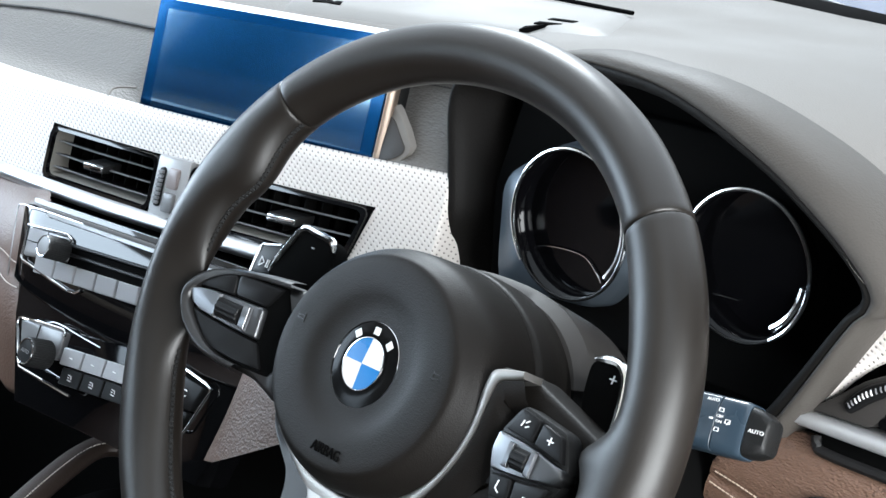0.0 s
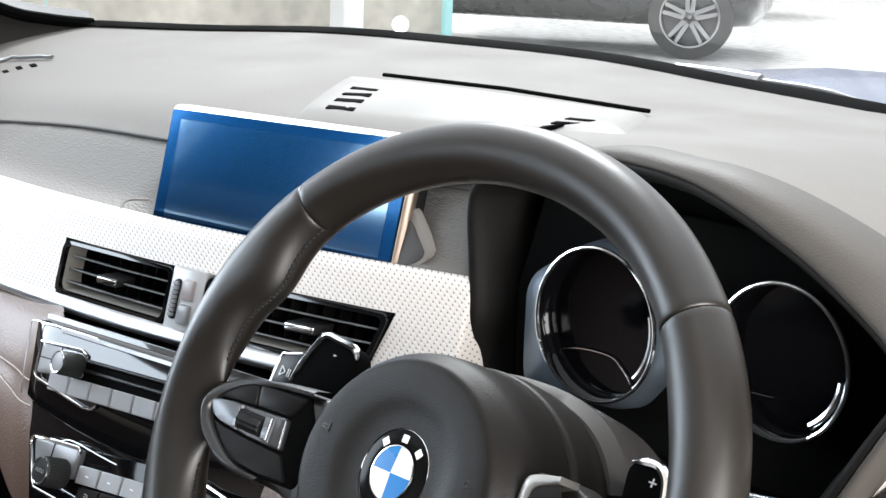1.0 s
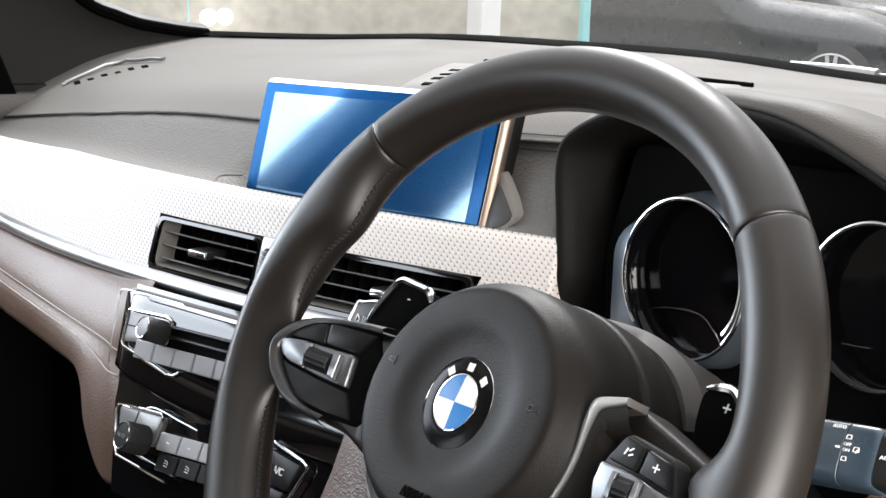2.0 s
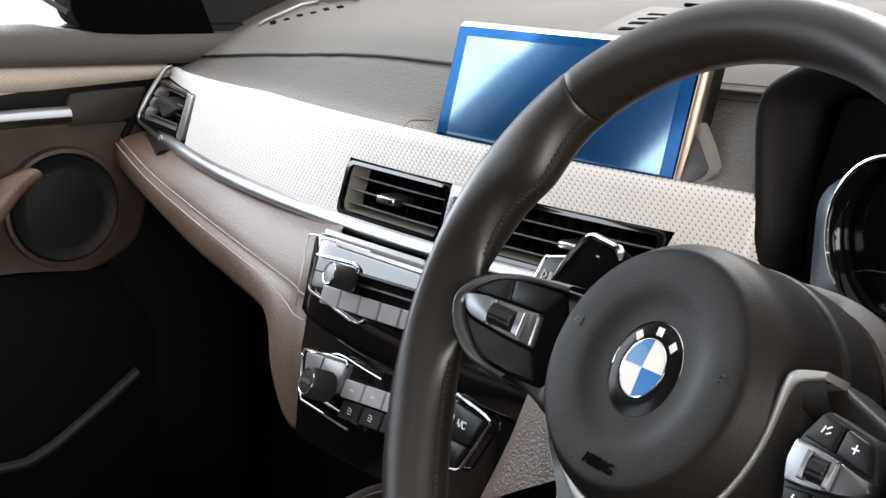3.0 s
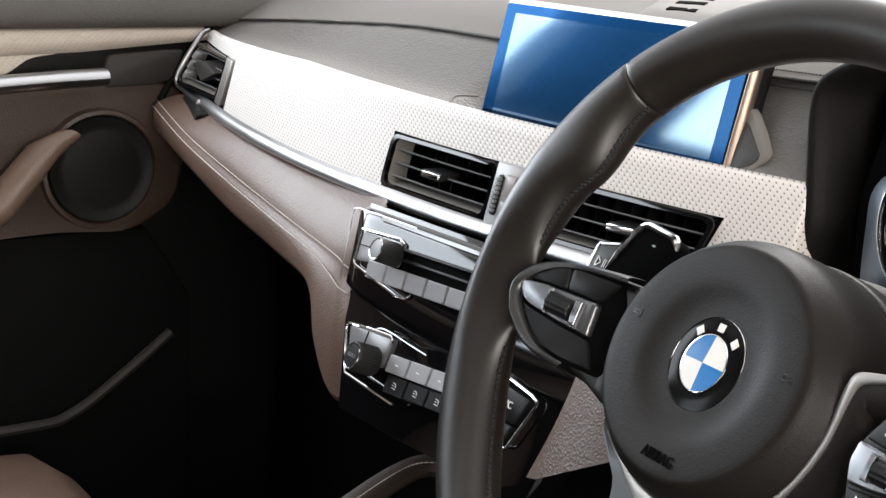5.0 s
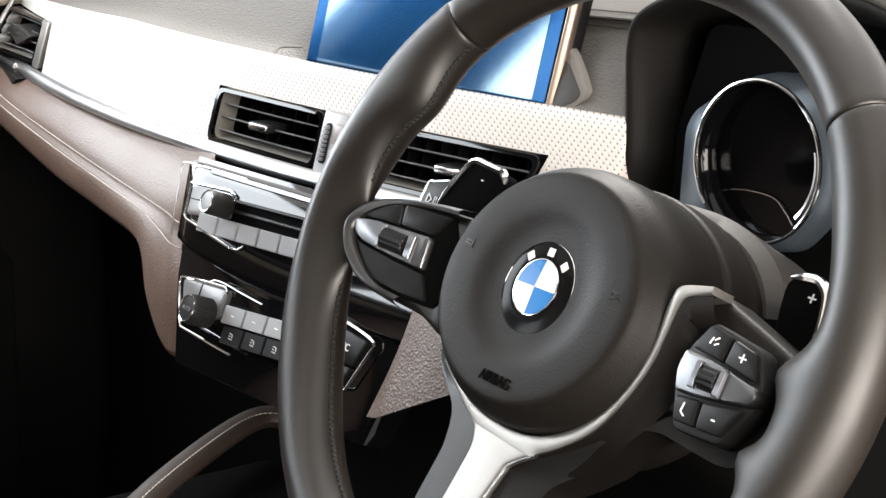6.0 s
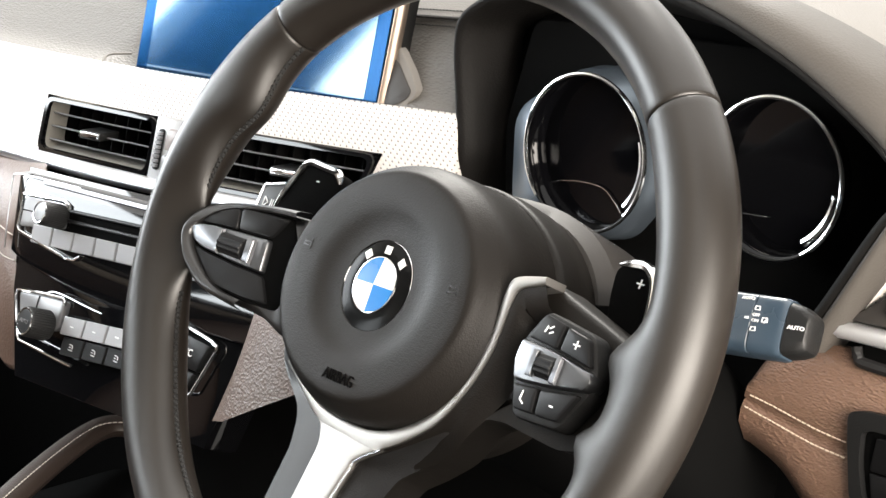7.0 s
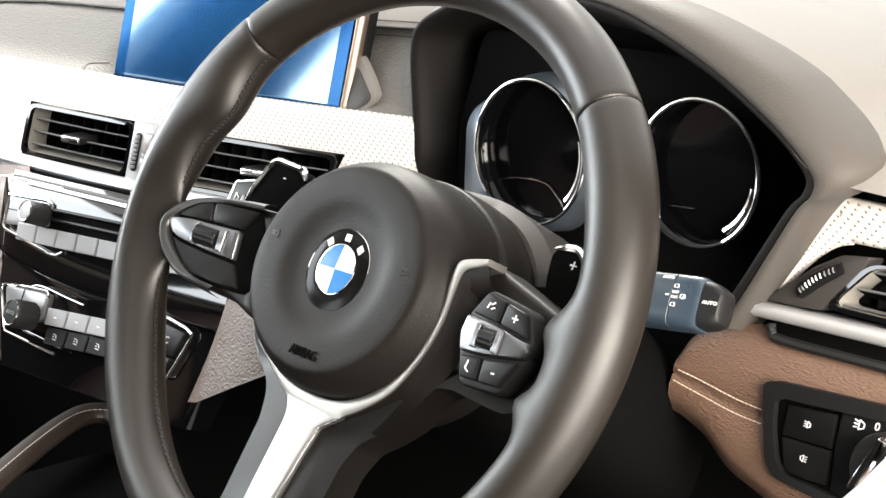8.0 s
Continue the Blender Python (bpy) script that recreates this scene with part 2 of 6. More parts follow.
def tube(path, radius, sides=10, closed=False, flat=1.0, bm=None):
    """A round or flattened rod along a path."""
    pts = [Vector(p) for p in path]
    rows = []
    n = len(pts)
    for i, p in enumerate(pts):
        a = pts[(i - 1) % n] if closed or i else pts[0]
        b = pts[(i + 1) % n] if closed or i < n - 1 else pts[-1]
        d = (b - a).normalized()
        side = d.cross(Vector((0, 0, 1)))
        side = side.normalized() if side.length > 0.02 else Vector((1, 0, 0))
        up = side.cross(d)
        r = radius(i / (n - 1)) if callable(radius) else radius
        rows.append([p + r * (math.cos(t) * side + flat * math.sin(t) * up) for t in (2 * math.pi * j / sides for j in range(sides))])
    return grid(rows, close_u=True, close_v=True, bm=bm) if closed else capped(rows, bm=bm)


def rounded(points, r, n=4):
    """A polygon (u, v) with rounded corners."""
    out = []
    k = len(points)
    for i in range(k):
        a, b, c = (Vector(points[(i + d) % k]) for d in (-1, 0, 1))
        rr = min(r, (a - b).length * 0.45, (c - b).length * 0.45)
        p, q = b + (a - b).normalized() * rr, b + (c - b).normalized() * rr
        for j in range(n + 1):
            t = j / n
            out.append((1 - t) ** 2 * p + 2 * t * (1 - t) * b + t * t * q)
    return out


def slab(points, w0, w1, bevel=0.001, corner=0.0, bm=None, place=None):
    """A plate with the outline (u, v), from depth w0 to w1, its front edge rounded."""
    bm = bm or bmesh.new()
    pts = rounded(points, corner) if corner else [Vector(p) for p in points]
    area = sum(pts[i].x * pts[(i + 1) % len(pts)].y - pts[(i + 1) % len(pts)].x * pts[i].y for i in range(len(pts)))
    if area < 0:
        pts = pts[::-1]
    c = sum(pts, Vector((0, 0))) / len(pts)
    size = sum((p - c).length for p in pts) / len(pts)
    place = place or (lambda u, v, w: (u, v, w))

    def ring(w, inset):
        k = 1 - inset / size
        return [place(*(c + (p - c) * k), w) for p in pts]

    b = min(bevel, abs(w1 - w0) * 0.9)
    d = math.copysign(b, w1 - w0)
    rows = [ring(w0, 0), ring(w1 - d, 0), ring(w1 - d * 0.3, b * 0.3), ring(w1, b)]
    return capped(rows, bm=bm)


def frame_ring(outer, inner, w0, w1, place=None):
    """A flat frame between two outlines with the same number of points."""
    place = place or (lambda u, v, w: (u, v, w))
    rows = [[place(*p, w0) for p in outer], [place(*p, w1) for p in outer], [place(*p, w1) for p in inner], [place(*p, w0) for p in inner]]
    bm = grid(rows, close_u=True, close_v=True)
    bmesh.ops.recalc_face_normals(bm, faces=bm.faces)
    return bm


def revolve(profile, n=48, a=1.0, b=1.0, centre=(0, 0), cap=True):
    """Rings (r, w) about the w axis, stretched to an ellipse."""
    rows = [[(centre[0] + r * a * math.cos(t), centre[1] + r * b * math.sin(t), w) for t in (2 * math.pi * j / n for j in range(n))] for r, w in profile]
    bm = grid(rows, close_v=True)
    if cap:
        bm.verts.ensure_lookup_table()
        bm.faces.new(bm.verts[:n])
        bm.faces.new(bm.verts[-n:])
    bmesh.ops.recalc_face_normals(bm, faces=bm.faces)
    return bm


def lettering(name, text, size, mat, parent, matrix, depth=0.0003, label=""):
    cu = bpy.data.curves.new(name, "FONT")
    cu.body = text
    cu.size = size
    cu.extrude = depth
    cu.align_x, cu.align_y = "CENTER", "CENTER"
    tmp = bpy.data.objects.new(name, cu)
    me = bpy.data.meshes.new_from_object(tmp)
    bpy.data.objects.remove(tmp)
    me.materials.append(mat)
    ob = new(name, me)
    ob.parent = parent
    ob.matrix_basis = matrix
    if label:
        tagged(ob, label)
    return ob


def at(u, v, w, rz=0.0):
    return pose(u, v, w, 0, 0, rz)


def bars(name, strokes, width, mat, parent, matrix, w=0.0004):
    """A small printed sign drawn as short flat strokes."""
    bm = bmesh.new()
    for (x0, y0), (x1, y1) in strokes:
        d = Vector((x1 - x0, y1 - y0))
        nrm = Vector((-d.y, d.x)).normalized() * width / 2
        q = [Vector((x0, y0)) + nrm, Vector((x0, y0)) - nrm, Vector((x1, y1)) - nrm, Vector((x1, y1)) + nrm]
        slab([tuple(p) for p in q], 0, w, 0.0001, bm=bm)
    return part(name, bm, mat, parent, matrix=matrix)


# ---- frames of reference ----
TILT = radians(28.0)
WHEEL = Matrix(((1, 0, 0, 0), (0, math.sin(TILT), -math.cos(TILT), 0), (0, math.cos(TILT), math.sin(TILT), 1.0), (0, 0, 0, 1)))


def band_y(x, z):
    """The dash's trim face."""
    return 0.30658 * x * x + 0.40187 * x + 0.25029 + 0.25 * (z - 0.97)


def stack_y(x, z):
    """The centre stack's face."""
    return 0.073 + 0.13 * (x + 0.45) + 0.4 * (z - 0.95)


def right_y(x, z):
    """The driver's outer dash face."""
    return 0.18 - 0.1 * (x - 0.14) + 0.25 * (z - 0.95)


def on_band(x, z, w):
    return (x, band_y(x, z) - w, z)


def on_stack(x, z, w):
    return (x, stack_y(x, z) - w * 0.93, z + w * 0.37)


def on_right(x, z, w):
    return (x, right_y(x, z) - w, z + w * 0.2)


# ---- dashboard ----
dash = thing("dashboard", "grey soft-touch dashboard with woven trim band and brown leather pads", "dashboard", kind="structure")
# stations across the car: crease, shoulder, crown, windscreen edge
TOP = [
    (-1.14, (0.215, 1.024), (0.29, 1.060), (0.38, 1.095), (0.505, 1.117)),
    (-1.00, (0.222, 1.040), (0.28, 1.072), (0.40, 1.102), (0.580, 1.120)),
    (-0.84, (0.225, 1.056), (0.28, 1.084), (0.42, 1.110), (0.643, 1.128)),
    (-0.67, (0.225, 1.071), (0.28, 1.097), (0.43, 1.117), (0.688, 1.128)),
    (-0.50, (0.225, 1.078), (0.28, 1.104), (0.43, 1.121), (0.714, 1.126)),
    (-0.35, (0.230, 1.085), (0.29, 1.112), (0.43, 1.122), (0.720, 1.117)),
    (-0.22, (0.235, 1.091), (0.30, 1.119), (0.43, 1.121), (0.712, 1.112)),
    (-0.182, (0.237, 1.093), (0.29, 1.120), (0.43, 1.122), (0.705, 1.111)),
    (-0.172, (0.236, 1.094), (0.288, 1.121), (0.43, 1.122), (0.704, 1.111)),
    (-0.160, (0.213, 1.102), (0.27, 1.125), (0.43, 1.122), (0.703, 1.111)),
    (-0.12, (0.206, 1.116), (0.26, 1.129), (0.42, 1.123), (0.698, 1.110)),
    (-0.04, (0.195, 1.132), (0.25, 1.136), (0.41, 1.125), (0.682, 1.108)),
    (0.03, (0.187, 1.128), (0.24, 1.134), (0.40, 1.122), (0.664, 1.106)),
    (0.10, (0.178, 1.106), (0.23, 1.119), (0.39, 1.113), (0.643, 1.103)),
    (0.15, (0.172, 1.080), (0.22, 1.098), (0.38, 1.103), (0.625, 1.100)),
    (0.18, (0.169, 1.058), (0.215, 1.078), (0.37, 1.095), (0.614, 1.098)),
    (0.24, (0.190, 1.048), (0.23, 1.062), (0.36, 1.086), (0.590, 1.095)),
    (0.42, (0.180, 1.048), (0.22, 1.060), (0.34, 1.080), (0.505, 1.090)),
]


def top_rows(n=64):
    tracks = [spline([(s[0], *s[k]) for s in TOP], n) for k in range(1, 5)]
    return [spline([t[i] for t in tracks], 18) for i in range(n)]


part("upper_pad", grid(top_rows()), DASH_SOFT, dash, "soft grey grained dash top", angle=60)


rows = []
for i in range(50):
    x = -1.13 + i * (1.13 - 0.1655) / 49
    y0 = band_y(x, 1.034)
    s = spline([(q[0], *q[1]) for q in TOP], 200)
    c = min(s, key=lambda p: abs(p.x - min(x, -0.19)))
    dr = 0.014 * min(1, max(0, (-0.72 - x) / 0.32))
    d = c.y - y0 - 0.004
    h = c.z - 0.0025 - 1.033 + dr
    k = min(1, max(0, (d - 0.035) / 0.055))
    sink = 0.011 / (1 + math.exp((abs(x + 0.353) - 0.134) / 0.0035))
    rows.append(spline([(x, y0 + 0.006 + d * a, 1.033 - dr + h * b - sink * e) for a, b, e in ((0, 0, 0.7), (0.33, 0.30 - 0.24 * k, 1), (0.6, 0.60 - 0.17 * k, 1), (0.86, 0.86, 0.3), (1, 1, 0))], 16) + [(x, c.y + 0.012, c.z - 0.0005)])
part("lower_pad", grid(rows), DASH_LOWER, dash, "grained grey leatherette below the crease", angle=60)
seam = [(p.x, p.y - 0.0010, p.z - 0.0012) for p in spline([(q[0], *q[1]) for q in TOP[:8]] + [(-0.170, 0.236, 1.0935), (-0.150, 0.238, 1.0935)], 60)]
part("crease_seam", tube(seam, 0.0011, 6), SHROUD, dash, "dark seam along the crease")
# stitches either side of the crease, next to the binnacle
bm = bmesh.new()
for i in range(26):
    x = -0.245 + i * 0.0031
    c = min(spline([(q[0], *q[1]) for q in TOP[:8]], 400), key=lambda p: abs(p.x - x))
    for dy, dz in ((0.0042, 0.0034), (-0.0022, -0.0062)):
        tube([(x, c.y + dy, c.z + dz - 0.0004), (x + 0.0011, c.y + dy, c.z + dz), (x + 0.0022, c.y + dy, c.z + dz - 0.0004)], 0.00045, 5, bm=bm)
tagged(part("crease_stitching", bm, BLACK_THREAD, dash, "dark twin stitching"), kind="stuff")


# woven band: three skins round the centre vents
def ridge_drop(x):
    """The ridge falls a little towards the door."""
    return 0.014 * min(1, max(0, (-0.72 - x) / 0.32))


def band_skin(x0, x1, z0, z1, nx, nz, roll=False):
    r = []
    top = z1
    for i in range(nx + 1):
        x = x0 + (x1 - x0) * i / nx
        z1 = top - ridge_drop(x)
        col = [on_band(x, z0 + (z1 - z0) * j / nz, 0) for j in range(nz + 1)]
        if roll:
            y = col[-1][1]
            col += [(x, y + 0.002, z1 + 0.002), (x, y + 0.006, z1 + 0.003), (x, y + 0.011, z1 + 0.001)]
        r.append(col)
    return r


bm = grid(band_skin(-0.905, -0.54, 0.958, 1.032, 30, 8, True))
grid(band_skin(-1.062, -0.905, 1.010, 1.032, 12, 3, True), bm=bm)
grid(band_skin(-0.54, -0.162, 1.005, 1.032, 30, 4, True), bm=bm)
r = []
for i in range(9):
    k = i / 8
    r.append([on_band((-0.210 - 0.014 * (1 - j / 6)) * (1 - k) + k * -0.162, 0.962 + 0.043 * j / 6, 0) for j in range(7)])
grid(r, bm=bm)
bmesh.ops.remove_doubles(bm, verts=bm.verts, dist=0.0004)
bmesh.ops.recalc_face_normals(bm, faces=bm.faces)
part("woven_band", bm, WEAVE, dash, "light grey woven trim with small raised lozenges", angle=60)
rows = []
for i in range(9):
    z = 0.960 + 0.074 * i / 8
    y = band_y(-0.162, z)
    rows.append([(-0.162, y, z), (-0.1605, y + 0.0015, z), (-0.160, y + 0.004, z), (-0.160, y + 0.05, z)])
part("band_end", grid(rows), WEAVE, dash)

# bright strip under the band
rows = []
for i in range(50):
    x = -1.062 + i * (1.062 - 0.2) / 49
    z = 0.9565
    y = band_y(x, z)
    rows.append([(x, y - 0.001, z + 0.0065), (x, y - 0.007, z + 0.005), (x, y - 0.0095, z), (x, y - 0.008, z - 0.004), (x, y + 0.004, z - 0.0055)])
part("bright_strip", grid(rows), SATIN, dash, "satin aluminium strip", angle=60)

# brown pad on the passenger's side: strip edge, crease, belly, underside
PAD = [
    ((-1.045, 0.150, 0.956), (-1.050, 0.118, 0.946), (-1.050, 0.114, 0.922), (-1.05, 0.16, 0.90)),
    ((-0.92, 0.132, 0.953), (-0.92, 0.103, 0.932), (-0.92, 0.101, 0.910), (-0.92, 0.145, 0.885)),
    ((-0.78, 0.118, 0.952), (-0.78, 0.092, 0.922), (-0.78, 0.089, 0.896), (-0.78, 0.135, 0.870)),
    ((-0.66, 0.112, 0.951), (-0.65, 0.082, 0.915), (-0.65, 0.078, 0.890), (-0.65, 0.125, 0.865)),
    ((-0.57, 0.108, 0.951), (-0.56, 0.075, 0.911), (-0.552, 0.064, 0.886), (-0.55, 0.11, 0.862)),
    ((-0.515, 0.100, 0.953), (-0.515, 0.070, 0.910), (-0.510, 0.0515, 0.852), (-0.49, 0.09, 0.832)),
    ((-0.480, 0.082, 0.957), (-0.485, 0.063, 0.911), (-0.468, 0.043, 0.829), (-0.45, 0.07, 0.820)),
    ((-0.474, 0.080, 0.957), (-0.468, 0.062, 0.911), (-0.438, 0.042, 0.830), (-0.43, 0.07, 0.820)),
]
tracks = [spline([s[k] for s in PAD], 50) for k in range(4)]
rows = []
for i in range(50):
    a, c, b, u = (t[i] for t in tracks)
    rows.append([a + Vector((0, 0.012, 0.004)), a, a.lerp(c, 0.3) + Vector((0, -0.002, 0.001)), a.lerp(c, 0.7) + Vector((0, -0.002, 0.001)), c.lerp(a, 0.06), c + Vector((0, 0.0015, 0.0)), c.lerp(b, 0.07) + Vector((0, -0.001, 0)), c.lerp(b, 0.4) + Vector((0, -0.002, 0)), b, b.lerp(u, 0.12) + Vector((0, -0.001, -0.004)), b.lerp(u, 0.5), u])
part("knee_pad", grid(rows), TAUPE, dash, "brown grained leather pad with twin stitched seam", angle=70)


def stitches(name, path, parent, pitch, length, radius, mat, lift=(0, -0.0015, 0.0005), label=""):
    """A row of sewn stitches along a path, one mesh."""
    bm = bmesh.new()
    pts = [Vector(p) + Vector(lift) for p in path]
    acc = 0.0
    for a, b in zip(pts, pts[1:]):
        d = b - a
        if d.length < 1e-6:
            continue
        while acc < d.length:
            s = a + d.normalized() * acc
            e = s + d.normalized() * length
            m = (s + e) / 2 + Vector(lift).normalized() * radius * 0.6
            tube([s, m, e], radius, 5, bm=bm)
            acc += pitch
        acc -= d.length
    ob = part(name, bm, mat, parent, label)
    return tagged(ob, kind="stuff")


stitches("seam_stitching", [tracks[1][i].lerp(tracks[0][i], 0.10) for i in range(50)], dash, 0.0040, 0.0028, 0.00048, THREAD_PALE)
stitches("seam_stitching", [tracks[1][i].lerp(tracks[2][i], 0.13) for i in range(50)], dash, 0.0040, 0.0028, 0.00048, THREAD_PALE, lift=(0, -0.003, 0))

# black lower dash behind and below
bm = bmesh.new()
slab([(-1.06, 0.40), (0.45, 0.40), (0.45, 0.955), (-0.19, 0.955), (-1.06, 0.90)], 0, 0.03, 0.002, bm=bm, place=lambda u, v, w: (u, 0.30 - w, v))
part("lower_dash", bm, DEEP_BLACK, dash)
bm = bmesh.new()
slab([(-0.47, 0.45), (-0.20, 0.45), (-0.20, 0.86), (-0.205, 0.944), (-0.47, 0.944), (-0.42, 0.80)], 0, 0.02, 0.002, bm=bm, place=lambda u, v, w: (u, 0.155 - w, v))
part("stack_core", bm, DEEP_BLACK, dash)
# knee wedge beside the stack
bm = grid([spline(r, 10) for r in (
    [(-0.207, 0.086, 0.925), (-0.214, 0.074, 0.885), (-0.2215, 0.060, 0.8485)],
    [(-0.203, 0.082, 0.925), (-0.208, 0.070, 0.886), (-0.2085, 0.058, 0.8525)],
    [(-0.16, 0.084, 0.930), (-0.165, 0.072, 0.900), (-0.1725, 0.060, 0.8718)],
    [(-0.11, 0.095, 0.940), (-0.115, 0.088, 0.92), (-0.125, 0.078, 0.898)],
    [(-0.06, 0.125, 0.950), (-0.06, 0.12, 0.94), (-0.06, 0.115, 0.925)])])
part("knee_wedge", bm, TAUPE, dash, "taupe leather wedge beside the centre stack")


# ---- air vents ----
def slat_vent(name, label, outline, slats, uprights, tab, place, depth=0.035, slat_mat=SLAT):
    v = thing(name, label, "air vent", group="dashboard vents")
    pts = rounded(outline, 0.0085, 6)
    c = sum(pts, Vector((0, 0))) / len(pts)
    hx, hz = max(abs(p.x - c.x) for p in pts), max(abs(p.y - c.y) for p in pts)
    inn = [Vector((c.x + (p.x - c.x) * (1 - 0.004 / hx), c.y + (p.y - c.y) * (1 - 0.0026 / hz))) for p in pts]
    part("vent_frame", frame_ring(pts, inn, -0.012, 0.003, place), PIANO, v, "gloss black surround")
    bez = [Vector((c.x + (p.x - c.x) * (1 - 0.0070 / hx), c.y + (p.y - c.y) * (1 - 0.0040 / hz))) for p in pts]
    rows = [[place(*p, -0.0005) for p in inn], [place(*q, -0.016) for q in bez]]
    part("inner_bezel", grid(rows, close_v=True), BEZEL, v, "pale grey inner bezel")
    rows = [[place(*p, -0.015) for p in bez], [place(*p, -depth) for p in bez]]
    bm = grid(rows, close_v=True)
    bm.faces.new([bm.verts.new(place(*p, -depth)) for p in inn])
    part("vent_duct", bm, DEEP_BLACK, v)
    for (x0, z0), (x1, z1) in slats:
        bm = bmesh.new()
        n = 8
        rows = []
        for i in range(n + 1):
            x, zz = x0 + (x1 - x0) * i / n, z0 + (z1 - z0) * i / n
            rows.append([place(x, zz - 0.0006, -0.003), place(x, zz + 0.0001, -0.0018), place(x, zz + 0.0008, -0.003), place(x, zz - 0.0032, -0.017), place(x, zz - 0.0046, -0.017)])
        capped(rows, bm=bm)
        # lit front lip and shaded body of each slat, set by face colour
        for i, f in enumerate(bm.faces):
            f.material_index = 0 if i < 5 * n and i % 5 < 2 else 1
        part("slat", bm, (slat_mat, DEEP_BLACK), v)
    for x, za, zb in uprights:
        bm = bmesh.new()
        slab([(x - 0.0006, za), (x + 0.0006, za), (x + 0.0006, zb), (x - 0.0006, zb)], -0.032, -0.022, 0.0002, bm=bm, place=place)
        part("vane", bm, CARPET_BLACK, v)
    if tab:
        x, zz, w = tab
        bm = bmesh.new()
        slab([(x - w / 2, zz - 0.003), (x + w / 2, zz - 0.003), (x + w / 2, zz + 0.003), (x - w / 2, zz + 0.003)], -0.012, 0.004, 0.001, 0.001, bm=bm, place=place)
        t = part("vent_tab", bm, BLACK_PLASTIC, v)
        bm = bmesh.new()
        slab([(x - w / 2 + 0.001, zz - 0.0015), (x + w / 2 - 0.001, zz - 0.0015), (x + w / 2 - 0.001, zz + 0.0022), (x - w / 2 + 0.001, zz + 0.0022)], 0.003, 0.0052, 0.0006, 0.0008, bm=bm, place=place)
        part("tab_cap", bm, CHROME, t, "chrome cap")
    return v


slat_vent("air_vent", "black slatted centre air vent with chrome tab", [(-0.5375, 1.004), (-0.405, 1.004), (-0.405, 0.963), (-0.5385, 0.963)],
          [((-0.532, z), (-0.409, z)) for z in (0.9715, 0.9815, 0.9915)], [(-0.525 + 0.0145 * i, 0.966, 1.001) for i in range(9)], (-0.474, 0.9825, 0.024), on_band)
slat_vent("air_vent", "black slatted centre air vent with chrome tab", [(-0.371, 1.004), (-0.212, 1.004), (-0.224, 0.963), (-0.371, 0.963)],
          [((-0.366, z), (-0.217 - (1.004 - z) * 0.25, z)) for z in (0.9715, 0.9815, 0.9915)], [(-0.358 + 0.0145 * i, 0.966, 1.001) for i in range(10)], (-0.279, 0.9835, 0.026), on_band)
# hazard island between the vents
haz = thing("hazard_switch_panel", "grey switch island with thumbwheel and hazard button", "switch panel")
bm = bmesh.new()
slab([(-0.4045, 0.962), (-0.3715, 0.962), (-0.3715, 1.006), (-0.4045, 1.006)], -0.02, 0.004, 0.0015, bm=bm, place=on_band)
part("island_body", bm, ISLAND, haz)
bm = bmesh.new()
slab([(-0.390, 0.967), (-0.379, 0.967), (-0.379, 0.981), (-0.390, 0.981)], 0.002, 0.0065, 0.001, 0.002, bm=bm, place=on_band)
part("hazard_button", bm, GREY_BUTTON, haz)
bm = bmesh.new()
slab([(-0.400, 0.969), (-0.3935, 0.969), (-0.3935, 0.998), (-0.400, 0.998)], 0.002, 0.005, 0.0008, 0.003, bm=bm, place=on_band)
wheelseat = part("thumbwheel_seat", bm, DARK_BUTTON, haz)
for i in range(8):
    bm = bmesh.new()
    z = 0.9715 + i * 0.0032
    slab([(-0.3993, z), (-0.3942, z), (-0.3942, z + 0.002), (-0.3993, z + 0.002)], 0.004, 0.0068, 0.0005, bm=bm, place=on_band)
    part("thumbwheel_rib", bm, GREY_BUTTON, wheelseat)
bm = bmesh.new()
slab([(-0.390, 0.984), (-0.379, 0.984), (-0.379, 0.999), (-0.390, 0.999)], 0.002, 0.0060, 0.001, 0.002, bm=bm, place=on_band)
part("island_key", bm, material("red_tinted_key", (0.24, 0.205, 0.20), 0.4), haz)

# passenger's outer vent with bright surround
def on_side(x, z, w):
    """The outer vent's face swings out towards the door."""
    f = max(0.0, (-0.935 - x) / 0.125)
    return (x, band_y(x, z) - w - f ** 1.4 * (0.022 - 0.33 * (z - 0.972)), z)


sv = slat_vent("side_vent", "small dark side vent with bright metal surround", [(-1.056, 1.009), (-0.928, 1.009), (-0.936, 0.966), (-1.056, 0.966)],
               [((-1.048, z), (-0.935, z)) for z in (0.9735, 0.983, 0.9925, 1.002)], [(-1.04 + 0.016 * i, 0.969, 1.006) for i in range(6)], None, on_side, slat_mat=GREY_BUTTON)
path = [(-1.050, 0.178, 1.0225), (-1.055, 0.171, 1.0175), (-1.060, 0.156, 0.9935), (-1.060, 0.1460, 0.9750), (-1.055, 0.1430, 0.9655), (-1.040, 0.1455, 0.9605), (-1.015, 0.1440, 0.9575), on_band(-0.98, 0.9565, 0.008)]
part("bright_surround", tube(spline(path, 30), lambda k: 0.0024 + 0.0014 * k, 10), SATIN, sv, "satin metal surround")
for k in (0.25, 0.5, 0.75):
    bm = bmesh.new()
    slab([(-1.053, 0.964 + 0.040 * k), (-1.047, 0.962 + 0.040 * k), (-1.044, 0.968 + 0.040 * k), (-1.050, 0.971 + 0.040 * k)], -0.010, 0.001, 0.0008, 0.0012, bm=bm, place=on_side)
    part("cheek_tooth", bm, ISLAND, sv)
bm = bmesh.new()
